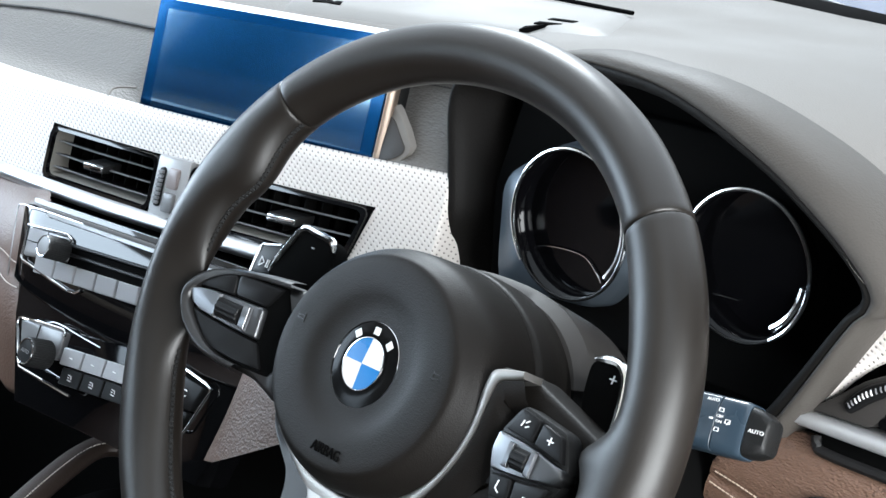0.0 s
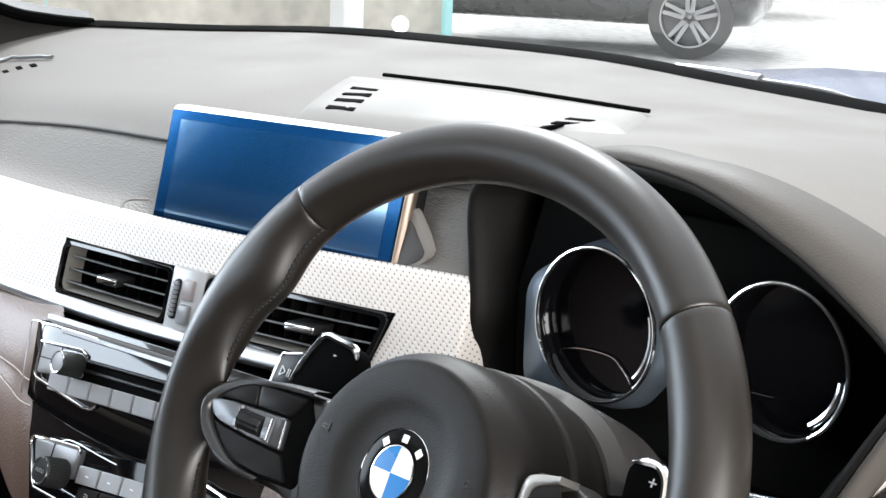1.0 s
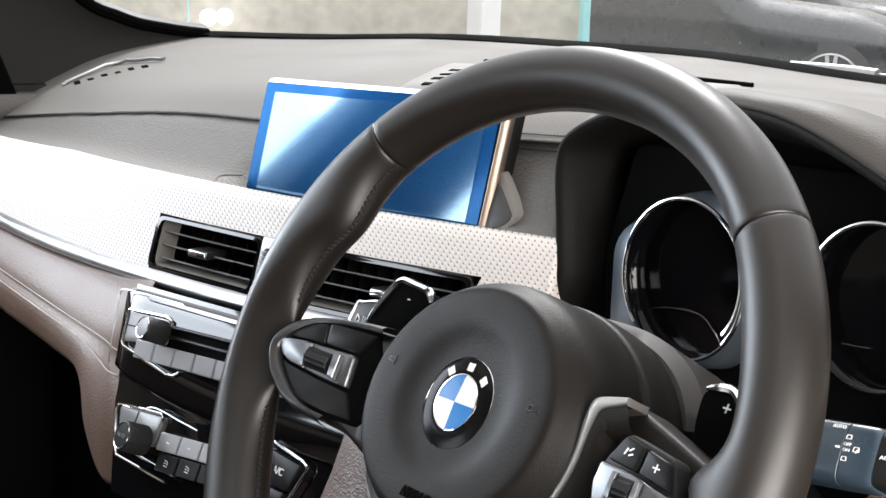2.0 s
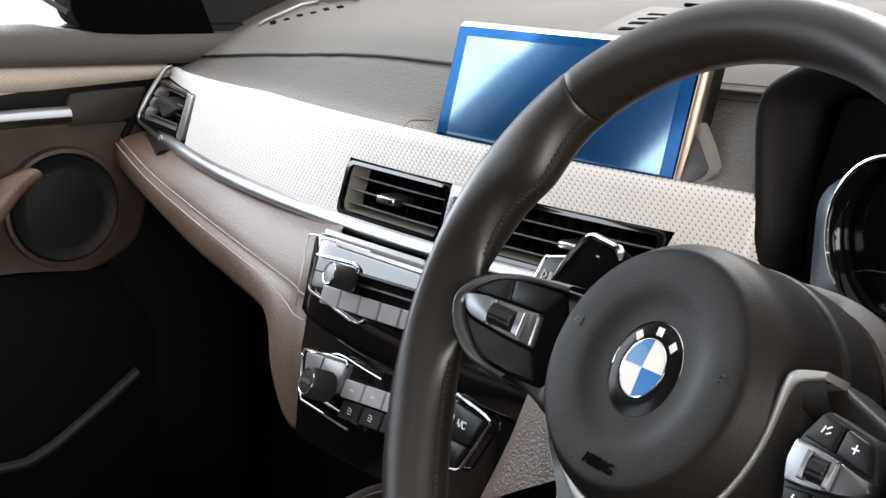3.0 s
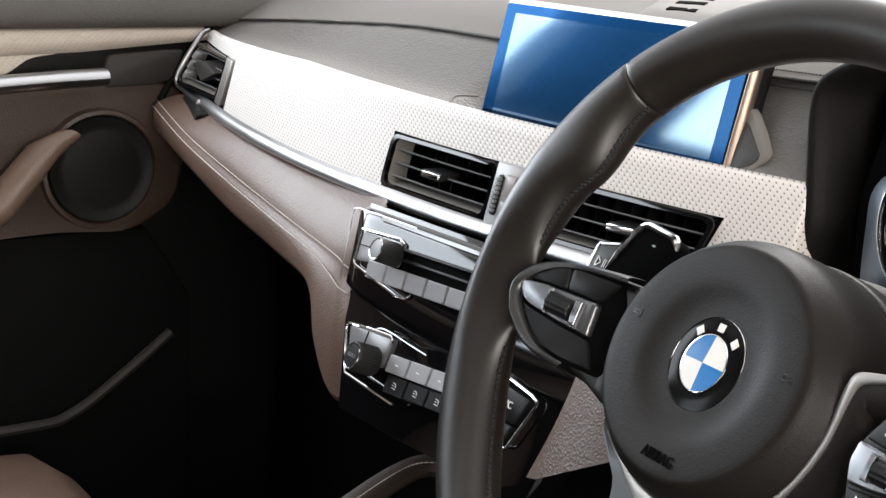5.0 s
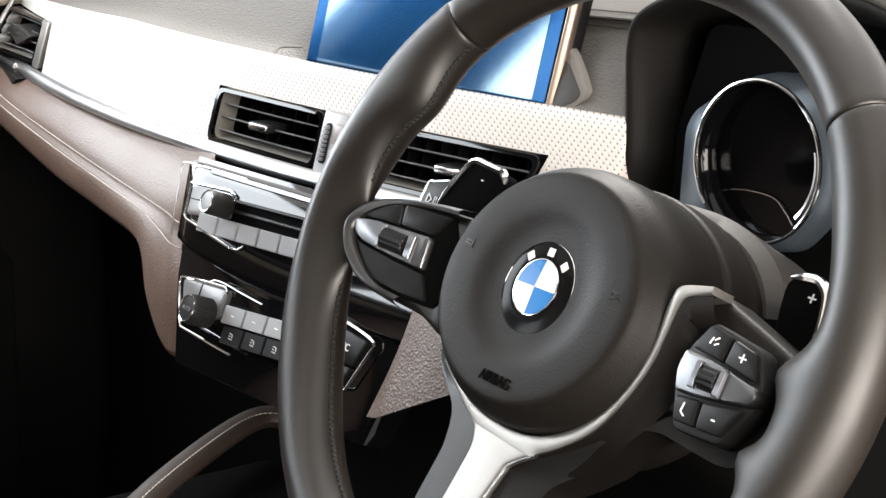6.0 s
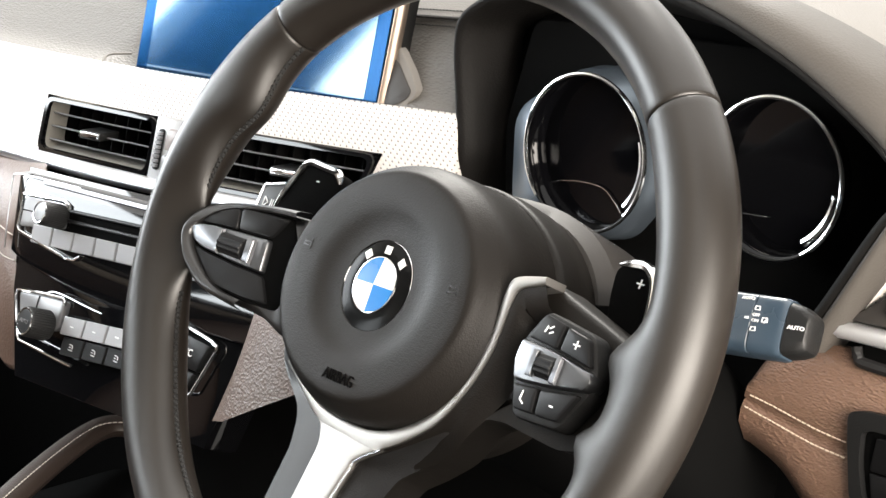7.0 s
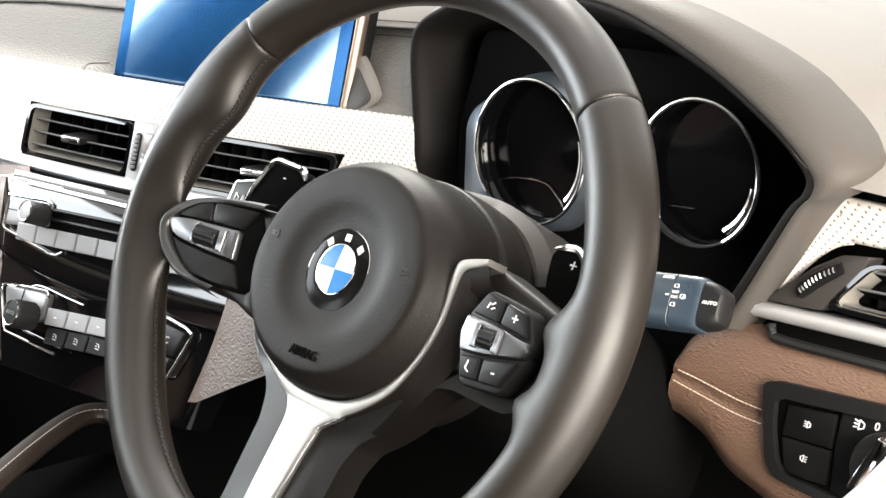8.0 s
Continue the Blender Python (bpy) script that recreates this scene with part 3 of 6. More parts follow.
slab([(-1.035, 0.990), (-1.000, 0.997), (-0.955, 0.990), (-0.990, 0.977)], -0.014, 0.004, 0.002, 0.003, bm=bm, place=on_side)
part("vent_paddle", bm, SHROUD, sv, "dark grey lozenge shaped louvre tab")
# dark tube laid into the gap between dash and door
part("end_gap_tube", tube(spline([(-1.078, 0.2000, 1.0370), (-1.074, 0.1880, 1.0240), (-1.074, 0.169, 1.003), (-1.074, 0.152, 0.9813), (-1.074, 0.1424, 0.9652), (-1.072, 0.130, 0.945)], 24), 0.0042, 8), CARPET_BLACK, dash, "dark tube in the gap between the dash and the door")
bm = bmesh.new()
slab([(-0.932, 1.010), (-0.907, 1.010), (-0.915, 0.963), (-0.938, 0.963)], -0.01, 0.003, 0.0015, 0.003, bm=bm, place=on_band)
part("bright_pillar", bm, SILVER, sv, "satin metal upright")

bm = bmesh.new()
slab([(-1.03, 0.956), (-0.93, 0.953), (-0.945, 0.9415), (-1.02, 0.940)], -0.02, 0.018, 0.002, 0.004, bm=bm, place=on_band)
part("vent_foot", bm, BLACK_PLASTIC, sv, "dark plastic foot below the vent")

# ---- centre stack ----
def on_face(x, z, w):
    """The radio's face stands a little more upright than the stack."""
    return on_stack(x, z, w + 0.0015 - 0.13 * (0.958 - z))


stack = thing("radio_panel", "gloss black radio panel with knob, slot and preset buttons", "radio")
bm = bmesh.new()
slab([(-0.477, 0.966), (-0.215, 0.966), (-0.205, 0.930), (-0.215, 0.890), (-0.228, 0.830), (-0.425, 0.830), (-0.455, 0.886)], -0.03, -0.004, 0.0005, bm=bm, place=on_stack)
part("fascia", bm, PIANO, stack, "piano black fascia")
# upper unit: a face that turns under along its lower edge
low = spline([(-0.473, 0.9075), (-0.43, 0.8995), (-0.375, 0.8945), (-0.33, 0.8930), (-0.26, 0.8935), (-0.215, 0.8950)], 24)
rows = []
for i in range(24):
    k = 1 - i / 23
    x = -0.4765 + i * 0.262 / 23
    zl = low[i].y
    wrap = 0.006 * max(0.0, (k - 0.90) / 0.10) ** 2
    side = lambda z: x + 0.11 * (0.958 - z) * k
    rows.append([on_stack(x, 0.963, -0.02), on_face(x, 0.9625, 0.002 - wrap)] + [on_face(side(z), z, w - wrap) for z, w in ((0.958, 0.006), (zl + 0.016, 0.006), (zl + 0.002, 0.0062), (zl + 0.0003, 0.0056), (zl - 0.0006, 0.0040))] + [on_stack(side(zl), zl - 0.002, -0.02)])
bm = grid(rows)
part("radio_face", bm, PIANO, stack, "gloss black face", angle=25)
bm = bmesh.new()
slab([(-0.44, 0.957), (-0.225, 0.957), (-0.225, 0.9595), (-0.44, 0.9595)], 0.004, 0.0075, 0.0008, bm=bm, place=on_face)
part("upper_lip", bm, SATIN, stack, "bright edge line")
# chrome bracket round the knob group
RB = [(-0.4575, 0.9475), (-0.412, 0.9495), (-0.4065, 0.9475), (-0.406, 0.944)]
part("face_edge", tube(spline([on_face(*p, 0.0064) for p in ((-0.400, 0.9600), (-0.455, 0.9598), (-0.4725, 0.9590), (-0.4755, 0.9560), (-0.4745, 0.9450), (-0.4725, 0.9250), (-0.4700, 0.9090))], 36), 0.0005, 6), SATIN, stack, "bright edge of the face")
part("chrome_bracket", tube([on_face(*p, 0.0075) for p in [(-0.385, 0.9175), (-0.3905, 0.9145), (-0.400, 0.9140), (-0.4555, 0.9225), (-0.4585, 0.926)] + RB], 0.0011, 8), CHROME, stack, "thin chrome outline")
bm = bmesh.new()
slab([(-0.4565, 0.9465), (-0.409, 0.948), (-0.407, 0.9400), (-0.407, 0.9315), (-0.4575, 0.9260)], 0.004, 0.0072, 0.001, 0.003, bm=bm, place=on_face)
part("key_plate", bm, KEY_SILVER, stack, "silver grey key plate")
for a, b in (((-0.4335, 0.9475), (-0.4335, 0.9270)), ((-0.4565, 0.937), (-0.408, 0.9385))):
    part("key_gap", tube([on_face(*a, 0.0074), on_face(*b, 0.0074)], 0.0004, 5), DEEP_BLACK, stack)


def knob(name, x, z, r, length, parent, cap_mat=DARK_BUTTON):
    base = Vector(on_stack(x, z, 0.005))
    m = Matrix.Translation(base) @ (Vector((0, -0.93, 0.37))).to_track_quat("Z", "Y").to_matrix().to_4x4()
    n = 144
    rows = []
    for rr, w in ((r * 0.94, 0), (r, 0.001), (r * 0.985, length - 0.003), (r * 0.95, length - 0.001), (r * 0.88, length)):
        cut = 0.03 if rr > r * 0.94 else 0.0
        rows.append([((rr * (1 - cut * ((j // 2) % 2))) * math.cos(2 * math.pi * j / n), (rr * (1 - cut * ((j // 2) % 2))) * math.sin(2 * math.pi * j / n), w) for j in range(n)])
    k = part(name, capped(rows), RUBBER, parent, "ribbed black rubber knob", matrix=m, angle=25)
    part("knob_ring", revolve([(r * 0.80, length - 0.001), (r * 0.805, length + 0.0005), (r * 0.87, length + 0.0006), (r * 0.90, length - 0.001)], 40, cap=False), CHROME, k, "chrome ring")
    part("knob_cap", revolve([(r * 0.80, length - 0.002), (r * 0.80, length), (r * 0.4, length + 0.0003), (0.0005, length + 0.0003)], 32), cap_mat, k)
    return k


knob("volume_knob", -0.4130, 0.9385, 0.0088, 0.0185, stack, GREY_BUTTON)
bm = bmesh.new()
slab([(-0.403, 0.9425), (-0.225, 0.9475), (-0.225, 0.9325), (-0.403, 0.9310)], -0.01, 0.0064, 0.0004, bm=bm, place=on_face)
part("disc_slot_panel", bm, DEEP_BLACK, stack)
for z0, z1 in ((0.9440, 0.9490), (0.9375, 0.9415)):
    part("slot_bar", tube([on_face(-0.404, z0, 0.0075), on_face(-0.225, z1, 0.0075)], 0.0013, 6), DARK_BUTTON, stack, "dark slot lip")
for i in range(9):
    x0 = -0.4405 + i * 0.0232
    wd = 0.0222
    za = 0.9175 + 0.0012 * i * 0.6
    bm = bmesh.new()
    slab([(x0, za), (x0 + wd, za + 0.0008), (x0 + wd, za + 0.0128), (x0, za + 0.012)], 0.002, 0.0085, 0.0012, 0.001, bm=bm, place=on_face)
    part("preset_button", bm, PRESET, stack, "grey preset button", angle=15)

clim = thing("climate_panel", "climate control panel with ribbed knob, display and grey keys", "climate control")
HB = [(-0.363, 0.8495), (-0.366, 0.8495), (-0.4235, 0.8535), (-0.4265, 0.857), (-0.4415, 0.8815), (-0.4405, 0.885), (-0.437, 0.8860), (-0.391, 0.8885), (-0.388, 0.887), (-0.3875, 0.8845)]
part("chrome_bracket", tube([on_stack(*p, 0.002) for p in HB], 0.0011, 8), CHROME, clim, "thin chrome outline")
bm = bmesh.new()
slab([(-0.4395, 0.8845), (-0.389, 0.887), (-0.3885, 0.868), (-0.428, 0.860)], -0.006, 0.0012, 0.001, 0.003, bm=bm, place=on_stack)
part("key_plate", bm, GREY_BUTTON, clim, "grey key plate")
part("key_gap", tube([on_stack(-0.4165, 0.8855, 0.0014), on_stack(-0.4165, 0.864, 0.0014)], 0.0004, 5), DEEP_BLACK, clim)
k2 = knob("temperature_knob", -0.3945, 0.8690, 0.0108, 0.0185, clim)
part("arch_line", tube([on_stack(*p, 0.001) for p in spline([(-0.412, 0.8875), (-0.405, 0.8905), (-0.392, 0.8905), (-0.372, 0.8885), (-0.350, 0.8868)], 14)], 0.0005, 6), SATIN, clim)
bm = bmesh.new()
slab([(-0.383, 0.8885), (-0.29, 0.8965), (-0.29, 0.8825), (-0.383, 0.8775)], -0.006, 0.0006, 0.0005, bm=bm, place=on_stack)
part("climate_display", bm, SMOKED, clim, "dark glossy display strip")
for i in range(5):
    x0 = -0.3825 + i * 0.0232
    dz = 0.0026 * i * 0.55
    for row, (za, h, mt) in enumerate(((0.8665, 0.0118, PRESET), (0.8540, 0.0115, DARK_BUTTON))):
        if row == 1 and i == 4:
            continue
        bm = bmesh.new()
        xs = x0 + (0.004 if row else 0.0)
        slab([(xs, za + dz), (xs + 0.0222, za + dz + 0.0013), (xs + 0.0222, za + dz + h + 0.0013), (xs, za + dz + h)], -0.006, 0.0035 - 0.001 * row, 0.0011, 0.001, bm=bm, place=on_stack)
        key = part("climate_key", bm, mt, clim, "grey climate key" if row == 0 else "black climate key", angle=15)
        u, v = xs + 0.011, za + dz + h * 0.55
        P3 = Vector(on_stack(u, v, 0.0035 - 0.001 * row))
        fm = Matrix.Translation(P3) @ Matrix(((1, 0, 0, 0), (0, 0.37, -0.93, 0), (0, 0.93, 0.37, 0), (0, 0, 0, 1)))
        if row == 1:
            bars("key_sign", [((-0.0025, -0.0018), (0.0022, -0.0018)), ((-0.0025, 0.0), (-0.0005, 0.0)), ((-0.0025, 0.0018), (0.0005, 0.0018)), ((0.0012, 0.0018), (0.0020, -0.0006))], 0.0005, WHITE_INK, key, fm)
        else:
            bars("key_sign", [((-0.002, 0), (0.002, 0))], 0.0008, WHITE_INK, key, fm)
RBK = [(-0.275, 0.8945), (-0.272, 0.8965), (-0.242, 0.8915), (-0.2365, 0.8895), (-0.2360, 0.8860), (-0.2465, 0.8580), (-0.2495, 0.8560), (-0.262, 0.8535)]
part("chrome_bracket", tube([on_stack(*p, 0.002) for p in RBK], 0.0011, 8), CHROME, clim, "thin chrome outline")
for pts, txt in (([(-0.275, 0.8925), (-0.2415, 0.8885), (-0.2475, 0.8715), (-0.2755, 0.8725)], "A/C"), ([(-0.2755, 0.8712), (-0.248, 0.8702), (-0.2525, 0.8580), (-0.2755, 0.8590)], "")):
    bm = bmesh.new()
    slab(pts, -0.006, 0.0022, 0.001, 0.0015, bm=bm, place=on_stack)
    key = part("climate_key", bm, DARK_BUTTON, clim, "black climate key")
    c = sum((Vector(p) for p in pts), Vector((0, 0))) / 4
    fm = Matrix.Translation(Vector(on_stack(c.x, c.y, 0.0024))) @ Matrix(((1, 0, 0, 0), (0, 0.37, -0.93, 0), (0, 0.93, 0.37, 0), (0, 0, 0, 1)))
    if txt:
        lettering("key_lettering", txt, 0.0068, WHITE_INK, key, fm)
    else:
        bars("key_sign", [((-0.002, -0.002), (0.001, -0.002)), ((0.001, 0.003), (0.0025, -0.0015))], 0.0006, WHITE_INK, key, fm)
lettering("knob_lettering", "AUTO", 0.0038, GREY_BUTTON, k2, pose(0, 0, 0.0190), 0.0002)

# ---- display on the dash ----
SX, SY = Vector((0.243, 0.032, 0.004)).normalized(), Vector((0.010, 0.0130, 0.0900)).normalized()
LEAN = SX.dot(SY)
SY = (SY - LEAN * SX).normalized()
SZ = SX.cross(SY)


def leaned(points):
    """The display's sides lean a little."""
    return [(u + LEAN * v, v) for u, v in points]


SM = Matrix(((SX.x, SY.x, SZ.x, -0.3470), (SX.y, SY.y, SZ.y, 0.1920), (SX.z, SY.z, SZ.z, 1.0728), (0, 0, 0, 1)))
disp = thing("infotainment_display", "wide glossy blue screen in a slim satin metal housing", "display", SM)
HW, HH = 0.1203, 0.0405
bm = bmesh.new()
slab(leaned([(-HW - 0.0060, -HH - 0.012), (HW + 0.003, -HH - 0.010), (HW + 0.001, HH + 0.0045), (-HW - 0.0045, HH + 0.0050)]), -0.014, -0.001, 0.002, 0.006, bm=bm)
part("display_housing", bm, SATIN, disp, "satin metal edged housing")
rows = []
for v in (-HH - 0.010, 0.0, HH - 0.001, HH + 0.003):
    k = LEAN * v
    rows.append([(HW + 0.0005 + k, v, -0.002), (HW + 0.0012 + k, v, 0.0009), (HW + 0.0020 + k, v, 0.0006), (HW + 0.0046 + k, v, -0.0016), (HW + 0.0054 + k, v, -0.0040), (HW + 0.0054 + k, v, -0.0070)])
part("housing_side", grid(rows), BRONZE, disp, "bronze tinted side edge", angle=35)
bm = bmesh.new()
slab(leaned([(-HW + 0.006, -HH - 0.010), (HW + 0.0052, -HH - 0.010), (HW + 0.0052, HH + 0.002), (-HW + 0.01, HH - 0.004)]), -0.0165, -0.0062, 0.003, 0.006, bm=bm)
part("display_back", bm, BLACK_PLASTIC, disp)
bm = bmesh.new()
slab(leaned([(-HW - 0.0040, -HH - 0.012), (HW, -HH - 0.010), (HW - 0.001, HH + 0.0012), (-HW - 0.0025, HH + 0.0012)]), -0.002, 0.0006, 0.0006, 0.003, bm=bm)
screen_glass = part("screen", bm, SCREEN_EDGE, disp, "dark blue coated screen glass", angle=5)
bm = bmesh.new()
slab(leaned([(-HW + 0.0085, -HH - 0.0010), (HW - 0.0115, -HH + 0.0005), (HW - 0.0125, HH - 0.0058), (-HW + 0.0090, HH - 0.0058)]), 0.0004, 0.0008, 0.0001, 0.001, bm=bm)
part("active_area", bm, SCREEN, screen_glass, "blue picture area mirroring the side windows", angle=5)
# feet of the display where it stands on the dash
foot = thing("display_foot", "pale grey foot plate with dark recess beside the screen", "trim")
bm = bmesh.new()
slab([(-0.2285, 1.0720), (-0.2212, 1.0688), (-0.2076, 1.0563), (-0.1996, 1.0465), (-0.2000, 1.0416), (-0.2066, 1.0355), (-0.2232, 1.0270), (-0.2285, 1.0270)], 0, 0.006, 0.0012, 0.003, bm=bm, place=lambda u, v, w: (u, 0.2140 - w + 0.25 * (v - 1.05), v))
part("foot_plate", bm, DASH_SOFT, foot)
bm = bmesh.new()
slab([(-0.2270, 1.0640), (-0.2200, 1.0605), (-0.2100, 1.0505), (-0.2040, 1.0450), (-0.2052, 1.0412), (-0.2105, 1.0372), (-0.2270, 1.0305)], 0, 0.0068, 0.0005, 0.003, bm=bm, place=lambda u, v, w: (u, 0.2140 - w + 0.25 * (v - 1.05), v))
part("foot_recess", bm, SHROUD, foot, "dark recess")
far = tube(spline([(-0.4860, 0.1480, 1.0340), (-0.4945, 0.1560, 1.0375), (-0.4957, 0.1640, 1.0385), (-0.4867, 0.1740, 1.0390)], 14), 0.0014, 8, flat=0.6)
part("foot_rim", far, DASH_SOFT, foot, "pale rim of the far foot")

# ---- dash top fittings ----
def top_z(x, y):
    s = [spline([(q[0], *q[k]) for q in TOP], 120) for k in range(1, 5)]
    cols = [min(t, key=lambda p: abs(p.x - x)) for t in s]
    c = spline([(0, p.y, p.z) for p in cols], 60)
    return min(c, key=lambda p: abs(p.y - y)).z


hud = thing("head_up_display_cover", "pale raised cover on the dash with a dark slit", "dash cover")
LB, RB2, RF, LF = (-0.535, 0.408), (-0.20, 0.43), (-0.10, 0.285), (-0.428, 0.264)
rows = []
for i in range(25):
    a = i / 24
    row = []
    for j in range(13):
        b = j / 12
        x = (LF[0] * (1 - a) + RF[0] * a) * (1 - b) + (LB[0] * (1 - a) + RB2[0] * a) * b
        y = (LF[1] * (1 - a) + RF[1] * a) * (1 - b) + (LB[1] * (1 - a) + RB2[1] * a) * b
        edge = min(a, 1 - a, b, 1 - b)
        row.append((x, y, top_z(x, y) + (0.0035 if edge > 0.01 else -0.002)))
    rows.append(row)
part("cover_plate", grid(rows), COVER, hud, "smooth pale cover plate", angle=60)
bm = tube([(-0.487, 0.412, 1.125), (-0.35, 0.425, 1.1265), (-0.206, 0.432, 1.1245)], 0.0022, 8, flat=0.8)
part("slit", bm, DEEP_BLACK, hud)


def grille(n, start, step, half, label, lift):
    g = thing("defroster_grille", label, "grille", group="dash grilles")
    for i in range(n):
        c = Vector(start) + Vector(step) * i
        h = Vector(half)
        side = Vector(step).normalized() * (Vector(step).length * 0.20)
        pts = [c - h - side, c + h - side, c + h + side, c - h + side]
        bm = bmesh.new()
        top = [bm.verts.new((p.x, p.y, top_z(p.x, p.y) + lift)) for p in pts]
        bot = [bm.verts.new((p.x, p.y, top_z(p.x, p.y) - 0.002)) for p in pts]
        bm.faces.new(top)
        bm.faces.new(bot[::-1])
        for a in range(4):
            bm.faces.new((top[a], bot[a], bot[(a + 1) % 4], top[(a + 1) % 4]))
        bmesh.ops.recalc_face_normals(bm, faces=bm.faces)
        part("grille_slot", bm, DEEP_BLACK, g)
    return g


grille(4, (-0.396, 0.290, 0), (-0.0150, 0.0205, 0), (0.0155, 0.0012, 0), "four dark slots of a defroster grille", 0.0042)
grille(3, (-0.176, 0.294, 0), (-0.0055, 0.020, 0), (0.011, 0.001, 0), "three dark slots of a defroster grille", 0.0042)
side = grille(6, (-1.016, 0.280, 0), (0.0095, 0.0112, 0), (0.0085, -0.0030, 0), "row of dark slots of a side defroster", 0.0008)
part("grille_rail", tube([(p.x, p.y, top_z(p.x, p.y) + 0.003) for p in spline([(-1.038, 0.273, 0), (-1.040, 0.304, 0), (-1.045, 0.340, 0), (-1.008, 0.352, 0), (-0.970, 0.360, 0)], 16)], 0.0020, 8), SATIN, side, "pale rail above the slots")

# ---- instrument binnacle ----
hood = thing("instrument_binnacle", "hooded dark instrument binnacle with soft grey lip", "binnacle", kind="structure")
LIP = [(-0.170, 0.212, 0.955), (-0.1685, 0.211, 0.985), (-0.163, 0.209, 1.012), (-0.166, 0.210, 1.045), (-0.1685, 0.210, 1.080), (-0.160, 0.209, 1.100), (-0.125, 0.205, 1.117), (-0.085, 0.2, 1.127), (-0.04, 0.195, 1.132), (0.03, 0.187, 1.128), (0.10, 0.178, 1.106), (0.15, 0.172, 1.080), (0.177, 0.169, 1.059), (0.178, 0.169, 1.047), (0.168, 0.170, 1.035), (0.139, 0.174, 0.986), (0.125, 0.176, 0.965)]
lip = spline(LIP, 110)
CEN = Vector((0.0, 0.0, 1.03))
rows = []
for i, p in enumerate(lip):
    d = Vector((p.x, 0, p.z)) - Vector((CEN.x, 0, CEN.z))
    n = d.normalized()
    inn = lambda k, dy: Vector((p.x, p.y + dy, p.z)) - n * k
    rows.append([p + Vector((0, 0.06 if p.x < -0.15 else 0.016, 0)) + n * 0.001, p + Vector((0, 0.004, 0)) + n * 0.0005, p, inn(0.003, -0.0015), inn(0.007, 0.002), inn(0.010, 0.010), inn(0.016, 0.03), inn(0.024, 0.055), inn(0.028, 0.085)])
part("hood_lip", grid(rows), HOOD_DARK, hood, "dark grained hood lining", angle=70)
# the dash rolls over into the hood's edge
rows = []
for p in lip:
    if p.x < -0.09:
        continue
    n = (Vector((p.x, 0, p.z)) - Vector((CEN.x, 0, CEN.z))).normalized()
    k = 0.30 * min(1.0, max(0.1, (p.x + 0.09) / 0.06)) + 0.70 * min(1.0, max(0.0, (p.x - 0.01) / 0.12))
    if p.x > 0.1 and p.z < 1.060:
        k = max(0.38, 1.0 - (1.060 - p.z) / 0.030)
    rows.append([p + Vector((0, dy * (0.4 + 0.6 * k), 0)) + n * dn * k for dn, dy in ((-0.002, 0.0005), (0.0005, -0.0022), (0.005, -0.0030), (0.0110, -0.0020), (0.0170, 0.0020), (0.0215, 0.0085), (0.0240, 0.018), (0.0245, 0.030), (0.0215, 0.045), (0.014, 0.062), (0.0, 0.080))])
part("hood_roll", grid(rows), HOOD_LEATHER, hood, "grained roll of the hood, darkened for its shaded face", angle=80)
bm = bmesh.new()
slab([(-0.165, 0.93), (0.15, 0.93), (0.165, 1.050), (0.145, 1.072), (0.10, 1.100), (0.03, 1.120), (-0.04, 1.124), (-0.12, 1.114), (-0.160, 1.095)], 0.0, 0.01, 0.001, bm=bm, place=lambda u, v, w: (u, 0.262 - w, v))
part("binnacle_back", bm, DEEP_BLACK, hood)

clus = thing("instrument_cluster", "dark glossy instrument cluster with two chrome ringed round dials", "instrument cluster", pose(0, 0.207, 1.03, 88, 0, 0))
bm = bmesh.new()
slab([(-0.135, -0.075), (0.150, -0.075), (0.150, 0.03), (0.11, 0.07), (-0.12, 0.07), (-0.14, 0.0)], -0.032, -0.022, 0.002, 0.01, bm=bm)
part("cluster_panel", bm, DEEP_BLACK, clus, "black grained panel")


